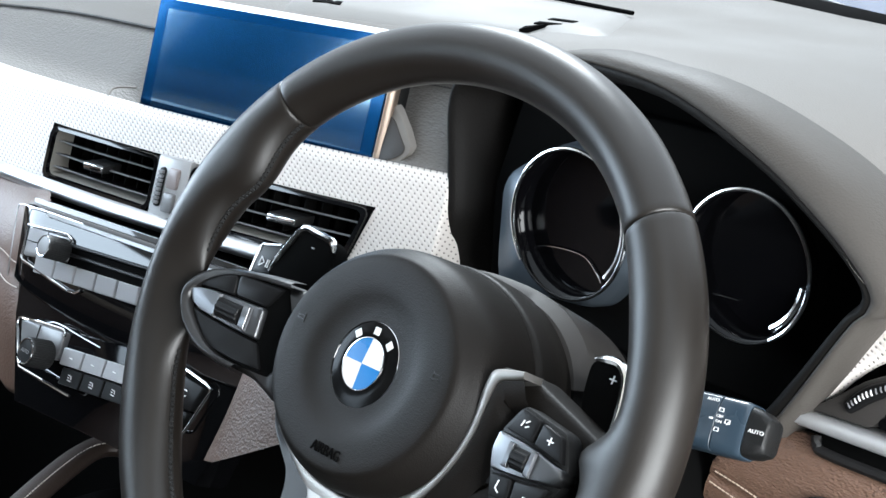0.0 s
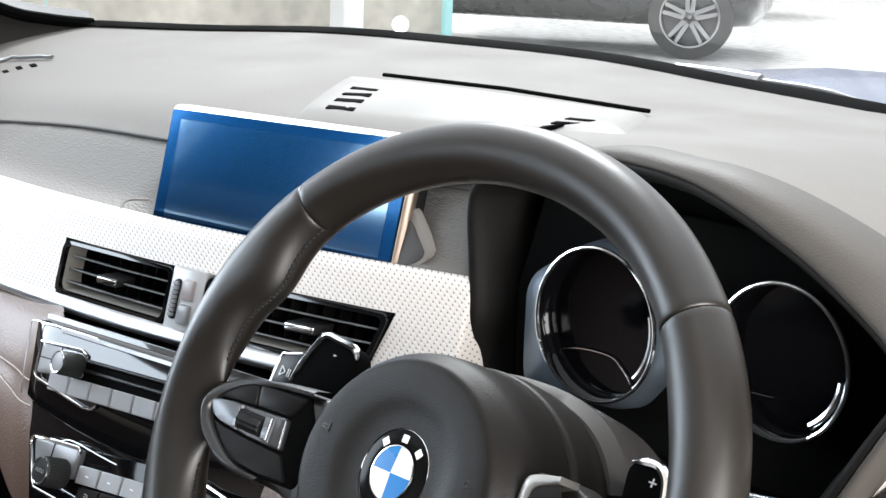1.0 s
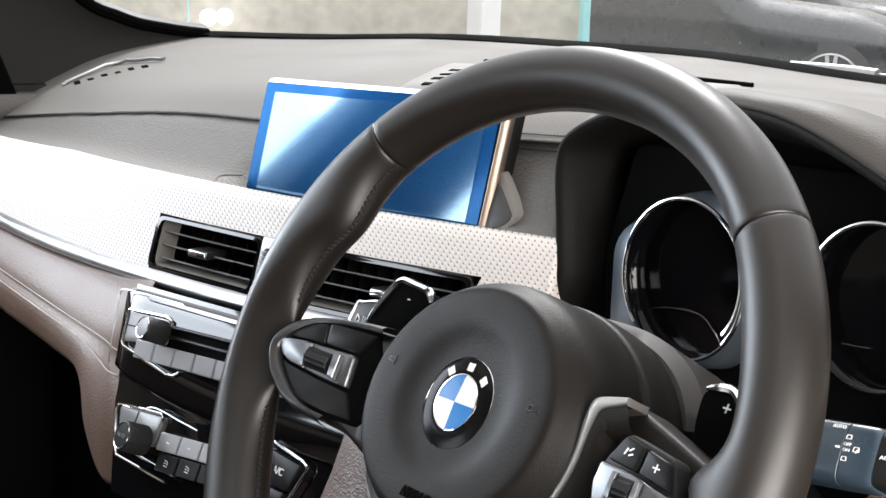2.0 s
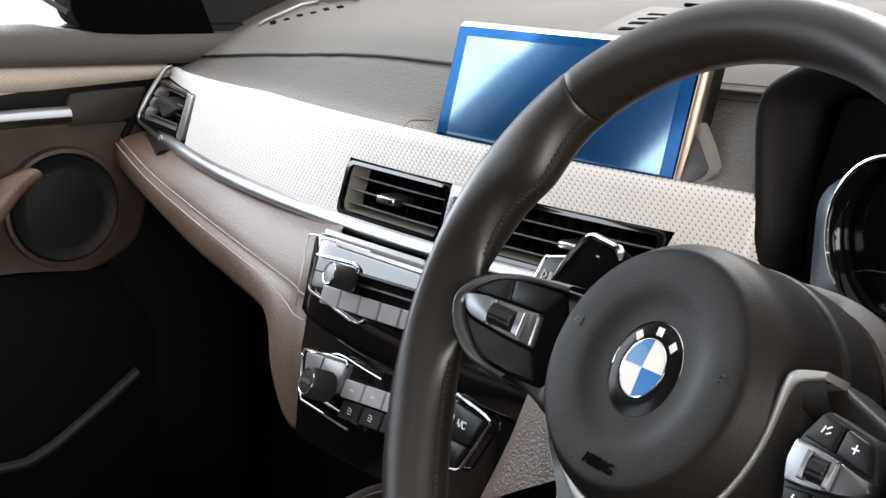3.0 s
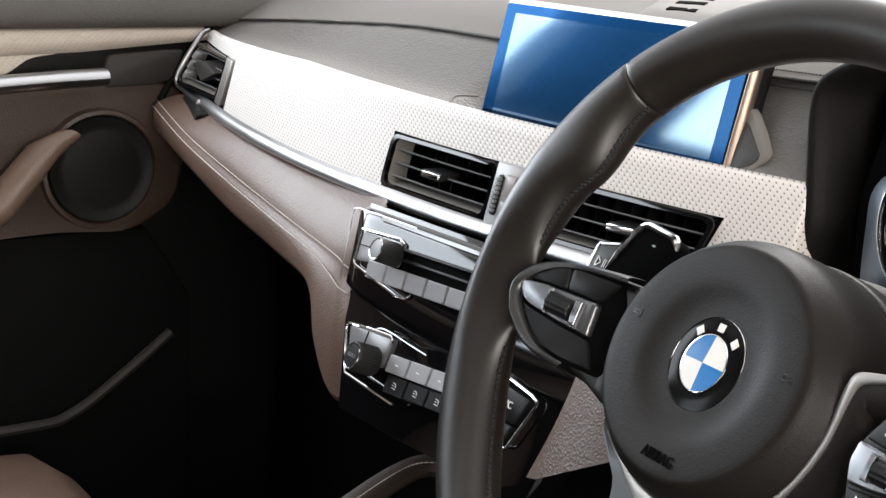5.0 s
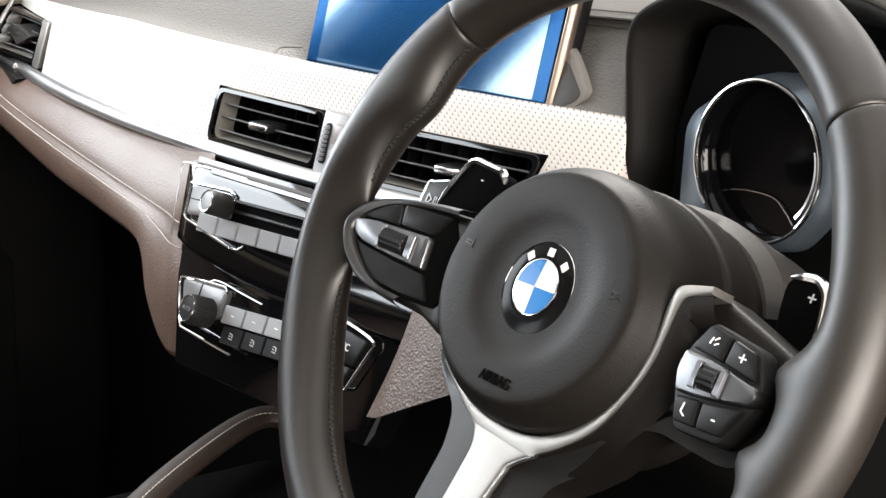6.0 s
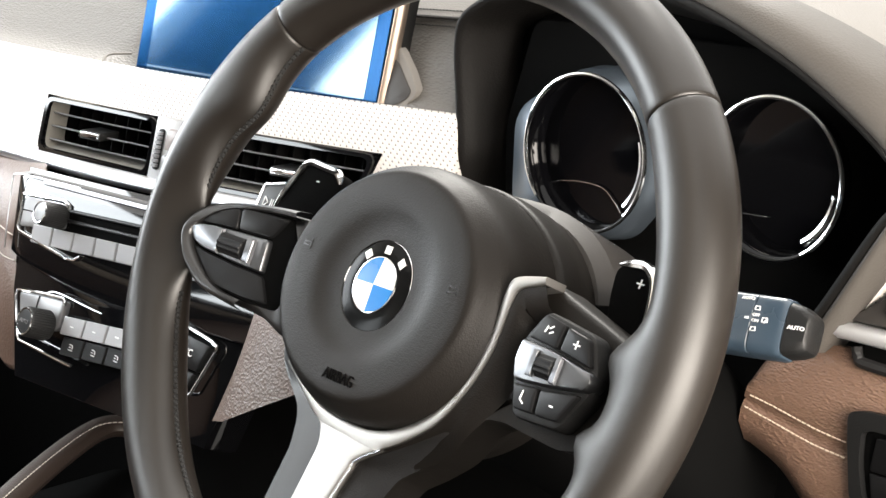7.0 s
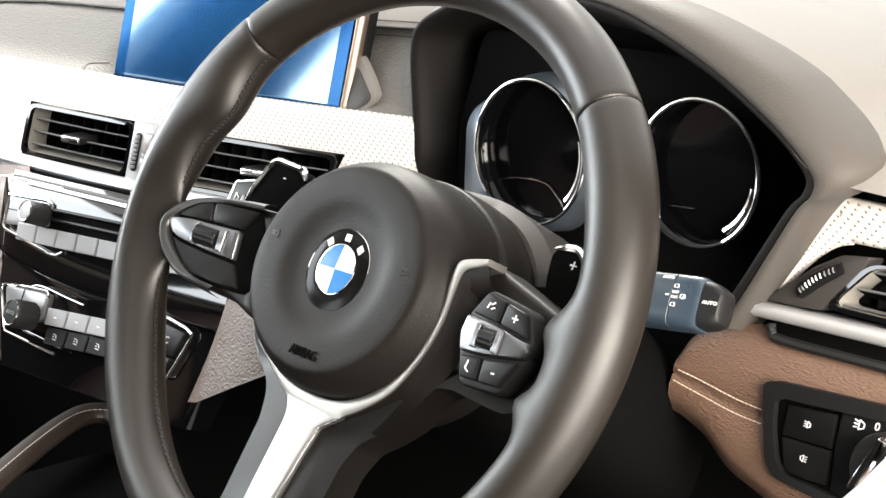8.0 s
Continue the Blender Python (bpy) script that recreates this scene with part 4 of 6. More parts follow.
def dial(cx, cy, r, a0, a1, b0, b1, pod):
    if pod:
        n = 72
        edge = rounded(pod, 0.012, 6)

        def reach(t):
            """How far the pod's outline lies from the dial's middle."""
            e = Vector((math.cos(t), math.sin(t)))
            best = r + 0.002
            for i in range(len(edge)):
                a, b = edge[i] - Vector((cx, cy)), edge[(i + 1) % len(edge)] - Vector((cx, cy))
                den = e.x * (b - a).y - e.y * (b - a).x
                if abs(den) > 1e-9:
                    k = (a.x * (b - a).y - a.y * (b - a).x) / den
                    q = (a.x * e.y - a.y * e.x) / den
                    if k > 0 and -1e-6 <= q <= 1 + 1e-6:
                        best = max(best, k)
            return best

        rows = []
        for w, k, dr in ((-0.032, 1, 0.003), (-0.012, 1, 0.001), (-0.007, 1, 0.0), (-0.005, 1, -0.0015), (-0.0005, 0, 0.0012)):
            rows.append([(cx + (reach(t) * k + r * (1 - k) + dr) * math.cos(t), cy + (reach(t) * k + r * (1 - k) + dr) * math.sin(t), w) for t in (2 * math.pi * j / n for j in range(n))])
        part("dial_pod", grid(rows, close_v=True), POD, clus, "blue-grey satin pod round the dial", angle=35)
    rows = [[(cx + rr * math.cos(2 * math.pi * j / 72), cy + rr * math.sin(2 * math.pi * j / 72), w) for j in range(72)] for rr, w in ((r + 0.0013, -0.0006), (r - 0.001, -0.0006), (r - 0.003, -0.014))]
    part("dial_well", grid(rows, close_v=True), SMOKED, clus, "black well of the dial")
    d = part("dial_face", revolve([(r - 0.003, -0.014), (r - 0.006, -0.0145), (0.001, -0.0145)], 56), SMOKED, clus, "black dial face")

    def arc(rr, rad_, w, t0, t1, name, flat=1.0):
        pts = [(cx + rr * math.cos(radians(t0 + (t1 - t0) * i / 60)), cy + rr * math.sin(radians(t0 + (t1 - t0) * i / 60)), w) for i in range(61)]
        part(name, tube(pts, rad_, 8, flat=flat), CHROME, d, "bright chrome arc")

    d.matrix_basis = at(0, 0, 0)
    for v in d.data.vertices:
        v.co.x += cx
        v.co.y += cy
    arc(r, 0.0014, 0.0, a0, a1, "outer_arc")
    arc(r - 0.006, 0.0024, -0.006, b0, b1, "inner_arc", 1.0)
    pts = [(cx + r * math.cos(2 * math.pi * i / 72), cy + r * math.sin(2 * math.pi * i / 72), -0.0006) for i in range(72)]
    part("dial_ring", tube(pts, 0.0007, 6, closed=True), BLACK_PLASTIC, d)
    return d


d1 = dial(-0.054, -0.0015, 0.0462, -42, 222, -42, 18, [(-0.113, -0.0557), (-0.1155, -0.0333), (-0.1165, 0.0078), (-0.1115, 0.0181), (-0.0883, 0.0340), (-0.0655, 0.0434), (-0.047, 0.0485), (-0.022, 0.0450), (-0.0055, 0.010), (-0.0055, -0.02), (-0.03, -0.050)])
bm = tube(spline([(-0.097, -0.0290, -0.0125), (-0.0766, -0.0225, -0.0125), (-0.0500, -0.0215, -0.0125), (-0.0383, -0.0286, -0.0125), (-0.0326, -0.0346, -0.0125)], 24), 0.0005, 6)
part("dial_line", bm, CHROME, d1)
d2 = dial(0.0765, 0.0065, 0.0428, -57, 165, -57, -5, None)
part("dial_line", tube([(0.050, -0.018, -0.0125), (0.068, -0.017, -0.0125)], 0.0004, 6), CHROME, d2)

# ---- steering wheel ----
wheel = thing("steering_wheel", "three-spoke charcoal leather sports steering wheel with silver spokes", "steering wheel", WHEEL)
R, W0 = 0.170, -0.0148


def bell(t, c, s):
    d = (t - c + 180) % 360 - 180
    return math.exp(-(d / s) ** 2)


def rim_ring(deg, shrink=1.0, n=28):
    t = radians(deg)
    thumb = bell(deg, 27, 13)
    web_r = 0.46 * bell(deg, 2.0, 4.2) + 0.28 * bell(deg, -5, 9) + 0.42 * bell(deg, -13.5, 3.2)
    web_l = bell(deg, 182, 11)
    lift = 0.0168 * max(0.0, math.cos(radians(deg - 145))) ** (2.2 if deg > 145 else 1.6)
    grip = bell(deg, 10, 34) + bell(deg, 170, 34)
    inner = 0.0158 + 0.0030 * thumb + 0.028 * web_r + 0.0115 * bell(deg, 152, 8) + 0.0030 * bell(deg, 166, 8) + 0.005 * bell(deg, 206, 19) + 0.0105 * bell(deg, 183, 9)
    outer = 0.0160 + 0.0005 * grip
    depth = 0.0168 + 0.0012 * grip
    out = []
    for j in range(n):
        p = 2 * math.pi * j / n
        c, s = math.cos(p), math.sin(p)
        rad_ = (outer if c > 0 else inner) * c * shrink
        ww = depth * s * shrink
        if c < 0:
            ww *= (1 - 0.7 * web_r * c * c) * (1 + 0.92 * web_l * c)
        out.append(((R + rad_) * math.cos(t), (R + rad_) * math.sin(t), W0 + lift + ww))
    return out


def rim_part(a, b, name, label):
    n = int(abs(b - a) / 1.5)
    rows = [rim_ring(a, 0.93), rim_ring(a + 0.15, 0.975), rim_ring(a + 0.6, 1.0)]
    rows += [rim_ring(a + (b - a) * i / n) for i in range(1, n)]
    rows += [rim_ring(b - 0.6, 1.0), rim_ring(b - 0.15, 0.975), rim_ring(b, 0.93)]
    return part(name, capped(rows), WHEEL_LEATHER, wheel, label, angle=60)


rim_part(41, 136.5, "upper_rim", "smooth charcoal leather upper rim")
rim_part(136.5, 401, "lower_rim", "charcoal leather grips and lower rim")
# sewn seam along the inside of the rim
bm = bmesh.new()
for i in range(230):
    deg = 136.5 + 264.5 * i / 230
    if 171 < deg < 193 or 336 < deg < 372:
        continue
    ra, rb = rim_ring(deg + 0.3, 1.006), rim_ring(deg + 0.95, 1.006)
    for k in (0.2, 0.8):
        a = Vector(ra[13]).lerp(Vector(ra[14]), k)
        b = Vector(rb[13]).lerp(Vector(rb[14]), 1 - k)
        tube([a, (a + b) / 2, b], 0.0009, 5, bm=bm)
tagged(part("rim_stitching", bm, BLACK_THREAD, wheel, "black cross stitching"), kind="stuff")

# airbag cover
prof = [(0.0227, -0.0070), (0.0228, -0.0031), (0.0262, -0.0030), (0.0300, -0.0027), (0.0338, -0.0020), (0.0372, -0.0011), (0.0405, -0.0004), (0.0440, -0.0001), (0.0500, 0.0), (0.0560, -0.0001), (0.0600, -0.0003), (0.0622, -0.0008), (0.0638, -0.0019), (0.0652, -0.0036), (0.0676, -0.0064), (0.0702, -0.0090), (0.0722, -0.0118), (0.0735, -0.0148), (0.0746, -0.021), (0.0756, -0.030), (0.0762, -0.046)]
rows = []
for r0, w in prof:
    k = max(0.0, (r0 - 0.0225) / 0.055)
    rows.append([(r0 * (1 + (0.02 if math.cos(t) < 0 else 0.004) * k) * math.cos(t), (r0 * (1 - 0.135 * k)) * math.sin(t), w) for t in (2 * math.pi * j / 96 for j in range(96))])
bm = grid(rows, close_v=True)
bm.verts.ensure_lookup_table()
bm.faces.new(bm.verts[:96])
bmesh.ops.recalc_face_normals(bm, faces=bm.faces)
pad = part("airbag_cover", bm, PAD_PLASTIC, wheel, "matt charcoal airbag cover with a dished middle", angle=70)
prof = [(0.0745, -0.0462), (0.0772, -0.0466), (0.0783, -0.050), (0.0790, -0.060), (0.0785, -0.074), (0.074, -0.078)]
rows = [[(r0 * 1.02 * math.cos(t), r0 * 0.87 * math.sin(t), w) for t in (2 * math.pi * j / 96 for j in range(96))] for r0, w in prof]
part("hub_shell", grid(rows, close_v=True), PAD_PLASTIC, wheel, "charcoal plastic hub shell", angle=60)
lettering("airbag_lettering", "AIRBAG", 0.0072, DEEP_BLACK, pad, pose(0.0025, -0.0470, 0.0004, 1.5, 0, 0) @ Matrix.Diagonal((0.86, 1.05, 1, 1)), 0.0003, "embossed lettering")
for u, flip in ((-0.0535, 1), (0.051, -1)):
    bars("horn_sign", [((-0.004 * flip, 0.0025), (-0.004 * flip, -0.0025)), ((-0.004 * flip, 0.0008), (0.003 * flip, 0.0018)), ((-0.004 * flip, -0.0008), (0.003 * flip, -0.0018)), ((0.003 * flip, 0.003), (0.003 * flip, -0.003))], 0.0009, BLACK_PLASTIC, pad, pose(u, 0.009, -0.0006, -3, -4 * flip, 0) @ Matrix.Diagonal((0.8, 0.8, 1, 1)), 0.0008)

emb = part("emblem", revolve([(0.0228, -0.006), (0.0228, -0.0012), (0.0227, -0.0004), (0.0224, -0.0002), (0.0222, -0.0008)], 64, cap=False), CHROME, wheel, "chrome ringed round emblem", matrix=at(0, 0, -0.0030))
part("emblem_ring", revolve([(0.0223, -0.0005), (0.0205, -0.0002), (0.018, 0.0002), (0.0140, 0.0006), (0.0136, 0.0005)], 64, cap=False), material("emblem_black", (0.004, 0.004, 0.004), 0.12, spec=0.05), emb, "gloss black ring")
part("emblem_core_ring", revolve([(0.0141, 0.0006), (0.0140, 0.0012), (0.0136, 0.0013), (0.0134, 0.0008)], 64, cap=False), CHROME, emb)
for q in range(4):
    bm = bmesh.new()
    pts = [(0.0, 0.0)] + [(0.0136 * math.cos(radians(90 * q + 90 * i / 14)), 0.0136 * math.sin(radians(90 * q + 90 * i / 14))) for i in range(15)]
    vs = [bm.verts.new((*p, 0.0019 - 40 * (p[0] ** 2 + p[1] ** 2) * 0.12)) for p in pts]
    for i in range(1, 15):
        bm.faces.new((vs[0], vs[i], vs[i + 1]))
    part("emblem_quarter", bm, EMBLEM_BLUE if q in (1, 3) else EMBLEM_WHITE, emb, "enamel quarter")
for deg in (132, 90, 48):
    t = radians(deg)
    bars("emblem_mark", [((-0.0020, 0), (0.0020, 0))], 0.0040, EMBLEM_WHITE, emb, pose(0.0178 * math.cos(t), 0.0178 * math.sin(t), 0.0003, 0, 0, deg - 90))

# spokes
def lifted(bm):
    """The passenger-side spoke rises towards the tilted rim."""
    for q in bm.verts:
        u, v, w = q.co
        k = 0.15 * max(0.0, -0.07 - u)
        q.co = (u + k * (0.5424 - u) / (0.509 - w), v + k * (-0.0146 - v) / (0.509 - w), w + k)
    return bm


bm = bmesh.new()
slab([(-0.060, 0.024), (-0.086, 0.0225), (-0.120, 0.0220), (-0.141, 0.0190), (-0.158, 0.0140), (-0.1725, 0.0030), (-0.1755, -0.0040), (-0.1710, -0.0105), (-0.158, -0.0215), (-0.140, -0.0315), (-0.120, -0.0330), (-0.085, -0.034), (-0.05, -0.045)], -0.042, -0.0128, 0.010, 0.014, bm=bm)
part("left_spoke", lifted(bm), SPOKE_GREY, wheel, "charcoal spoke shell", angle=60)
# satin ring round the switches where the rim flares into the spoke
RING_OUT = spline([(-0.0780, 0.0228, -0.0060), (-0.0907, 0.0218, -0.0040), (-0.1083, 0.0195, -0.0020), (-0.1248, 0.0164, 0.0), (-0.1374, 0.0118, 0.0020), (-0.1436, 0.0053, 0.0050), (-0.1452, -0.0018, 0.0078), (-0.1438, -0.0088, 0.0083), (-0.1378, -0.0173, 0.0075), (-0.1308, -0.0240, 0.0055), (-0.1230, -0.0294, 0.0030), (-0.1118, -0.0322, 0.0), (-0.0950, -0.0330, -0.0040)], 60)
RING_IN = spline([(-0.0770, 0.0200, -0.0060), (-0.0890, 0.0192, -0.0040), (-0.1068, 0.0172, -0.0020), (-0.1219, 0.0140, 0.0005), (-0.1302, 0.0098, 0.0025), (-0.1367, 0.0043, 0.0042), (-0.1403, -0.0016, 0.0056), (-0.1405, -0.0070, 0.0058), (-0.1356, -0.0137, 0.0045), (-0.1260, -0.0211, 0.0032), (-0.1158, -0.0264, 0.0018), (-0.1056, -0.0292, 0.0), (-0.0930, -0.0300, -0.0040)], 60)
rows = []
for a, b in zip(RING_OUT, RING_IN):
    d = Vector(((a - b).x, (a - b).y, 0)).normalized()
    rows.append([a + d * 0.003 + Vector((0, 0, -0.012)), a + d * 0.001 + Vector((0, 0, -0.0025)), a + Vector((0, 0, -0.0004)), a.lerp(b, 0.3) + Vector((0, 0, 0.0005)), a.lerp(b, 0.75), b + Vector((0, 0, -0.0004)), b + Vector((0, 0, -0.007))])
bm = grid(rows)
bmesh.ops.recalc_face_normals(bm, faces=bm.faces)
part("switch_collar", bm, SPOKE_GREY, wheel, "satin grey ring round the switches", angle=60)
bm = bmesh.new()
slab([(-0.1650, -0.003), (-0.1600, 0.0040), (-0.1480, 0.0125), (-0.1270, 0.0180), (-0.0850, 0.0195), (-0.066, -0.005), (-0.0720, -0.0290), (-0.1000, -0.0300), (-0.1280, -0.0285), (-0.1400, -0.0235), (-0.1570, -0.0110)], -0.030, -0.0120, 0.001, 0.004, bm=bm)
part("left_switch_base", lifted(bm), DEEP_BLACK, wheel, "black switch base", angle=60)
bm = bmesh.new()
slab([(-0.050, -0.040), (-0.070, -0.040), (-0.0630, -0.0500), (-0.0420, -0.0660), (-0.0380, -0.0740), (-0.0355, -0.0876), (-0.0378, -0.1068), (-0.0410, -0.1352), (-0.046, -0.165), (0.0, -0.165), (0.0, -0.04)], -0.046, -0.0225, 0.003, 0.004, bm=bm)
part("lower_spoke", bm, SPOKE_GREY, wheel, "satin grey lower spoke shell", angle=60)

# one silver piece: arms that hug the cover and a plate down the lower spoke
TRIM_IN = spline([(-0.0560, -0.0480, -0.0190), (-0.0348, -0.0585, -0.0185), (-0.0183, -0.0635, -0.0185), (-0.0010, -0.0652, -0.0185), (0.0135, -0.0645, -0.0185), (0.0281, -0.0605, -0.0183), (0.0432, -0.0518, -0.0175), (0.0560, -0.0391, -0.0160), (0.0650, -0.0262, -0.0142), (0.0702, -0.0126, -0.0126), (0.0722, 0.0006, -0.0112), (0.0722, 0.0117, -0.0098), (0.0730, 0.0190, -0.0090), (0.0742, 0.0225, -0.0087), (0.0775, 0.0247, -0.0086), (0.0850, 0.0266, -0.0086), (0.0930, 0.0282, -0.0088)], 97)
TRIM_OUT = spline([(-0.0575, -0.0500, -0.0200), (-0.0362, -0.0621, -0.0195), (-0.0226, -0.0692, -0.0195), (-0.0010, -0.0730, -0.0195), (0.0185, -0.0735, -0.0195), (0.0300, -0.0690, -0.0190), (0.0425, -0.0612, -0.0180), (0.0556, -0.0504, -0.0165), (0.0652, -0.0366, -0.0148), (0.0720, -0.0230, -0.0131), (0.0763, -0.0099, -0.0116), (0.0776, 0.0005, -0.0104), (0.0784, 0.0093, -0.0094), (0.0791, 0.0150, -0.0090), (0.0803, 0.0184, -0.0088), (0.0832, 0.0207, -0.0088), (0.0885, 0.0226, -0.0090), (0.0935, 0.0246, -0.0092)], 97)
J0, J1 = 12, 26
bm = bmesh.new()
rows = []
for i, (a, b) in enumerate(zip(TRIM_IN, TRIM_OUT)):
    down = Vector((0, 0, -0.014))
    r = [a + down, a.lerp(b, 0.04) + Vector((0, 0, -0.0006)), a.lerp(b, 0.14) + Vector((0, 0, 0.0001)), a.lerp(b, 0.5) + Vector((0, 0, 0.0003)), a.lerp(b, 0.86) + Vector((0, 0, 0.0001))]
    rows.append(r + ([b, b] if J0 <= i <= J1 else [b.lerp(a, 0.04) + Vector((0, 0, -0.0003)), b + down]))
rows.append([p + Vector((0.0004, 0.0001, -0.014 if 0 < k < 6 else 0)) for k, p in enumerate(rows[-1])])
grid(rows, bm=bm)
EL = spline([TRIM_OUT[J0], (-0.0172, -0.0730, -0.0195), (-0.0144, -0.0813, -0.0195), (-0.0158, -0.0950, -0.0195), (-0.0185, -0.1138, -0.0195), (-0.0208, -0.1308, -0.0195), (-0.0250, -0.1600, -0.0195)], 30)
ER = spline([TRIM_OUT[J1], (0.0130, -0.0800, -0.0195), (0.0108, -0.0860, -0.0195), (0.0073, -0.0977, -0.0195), (0.0044, -0.1103, -0.0195), (0.0010, -0.1237, -0.0195), (-0.0080, -0.1600, -0.0195)], 30)
m = J1 - J0
rows = [TRIM_OUT[J0:J1 + 1]]
for a, b in list(zip(EL, ER))[1:]:
    rows.append([a.lerp(b, 0.5 - 0.5 * math.cos(math.pi * k / m)) + Vector((0, 0, 0.0009 * math.sin(math.pi * k / m))) for k in range(m + 1)])
grid(rows, bm=bm)
for e, sgn in ((EL, -1), (ER, 1)):
    grid([[p, p + Vector((sgn * 0.0004, 0, -0.0008)), p + Vector((sgn * 0.0005, 0, -0.010))] for p in e], bm=bm)
bmesh.ops.remove_doubles(bm, verts=bm.verts, dist=0.00002)
bmesh.ops.dissolve_degenerate(bm, edges=bm.edges, dist=0.00001)
bmesh.ops.recalc_face_normals(bm, faces=bm.faces)
part("silver_trim", bm, SILVER, wheel, "satin silver trim running from the spokes down the lower plate", angle=50)
part("plate_line", tube([p + Vector((0.0008, 0, -0.0004)) for p in ER], 0.0005, 6), CHROME, wheel, "thin bright edge line")
# dark shell beside the plate that rises to the arm and carries the switches
bm = bmesh.new()
slab([(0.062, 0.026), (0.086, 0.0285), (0.102, 0.0235), (0.122, 0.0175), (0.145, 0.010), (0.154, -0.01), (0.149, -0.026), (0.138, -0.0365), (0.126, -0.0400), (0.104, -0.0385), (0.090, -0.0370), (0.079, -0.0390), (0.068, -0.0480), (0.055, -0.0610), (0.042, -0.0720), (0.032, -0.082), (0.027, -0.097), (0.024, -0.125), (0.020, -0.165), (-0.004, -0.165), (0.004, -0.12), (0.012, -0.082), (0.03, -0.064), (0.05, -0.048), (0.062, -0.02)], -0.044, -0.0212, 0.003, 0.004, bm=bm, place=lambda u, v, w: (u, v, w - 0.5 * max(0, u - 0.014) * min(1, max(0, (-0.045 - v) / 0.03))))
rows = []
for i in range(27, 97):
    a, b = TRIM_IN[i], TRIM_OUT[i]
    n = Vector(((b - a).x, (b - a).y, 0)).normalized()
    if i > 76:
        n = n.lerp(Vector((0.45, -0.89, 0)), min(1, (i - 76) / 8)).normalized()
    k = min(1.0, (i - 27) / 42)
    rise = min(1.0, (i - 27) / 20) ** 1.5
    rows.append([b + n * 0.0002 + Vector((0, 0, -0.004)), b + n * 0.0004 + Vector((0, 0, -0.0008)), b + n * 0.003 + Vector((0, 0, -0.0010)), b + n * (0.004 + 0.005 * k) + Vector((0, 0, -0.0022)), Vector(((b + n * (0.006 + 0.010 * k)).x, (b + n * (0.006 + 0.010 * k)).y, -0.0185)), Vector(((b + n * (0.008 + 0.012 * k)).x, (b + n * (0.008 + 0.012 * k)).y, -0.0216))])
    for q in rows[-1][2:]:
        q.z = q.z * rise - (0.0214 + 0.5 * max(0, q.x - 0.014) * min(1, max(0, (-0.045 - q.y) / 0.03))) * (1 - rise)
grid(rows, bm=bm)
bmesh.ops.recalc_face_normals(bm, faces=bm.faces)
part("right_spoke", bm, PAD_PLASTIC, wheel, "charcoal spoke shell", angle=60)


def roller(parent, u0, u1, v, r, w):
    """A ribbed thumb roller lying along the spoke."""
    n = 48
    rows = []
    for u, k in ((u0, 0.9), (u0 + 0.0005, 1), (u1 - 0.0005, 1), (u1, 0.9)):
        rows.append([(u, v + k * r * (1 - 0.07 * (j // 2 % 2)) * math.cos(2 * math.pi * j / n), w + k * r * (1 - 0.07 * (j // 2 % 2)) * math.sin(2 * math.pi * j / n)) for j in range(n)])
    bm = capped(rows)
    return part("roller", lifted(bm) if u0 < 0 else bm, DARK_BUTTON, parent, "ribbed black roller", angle=20)


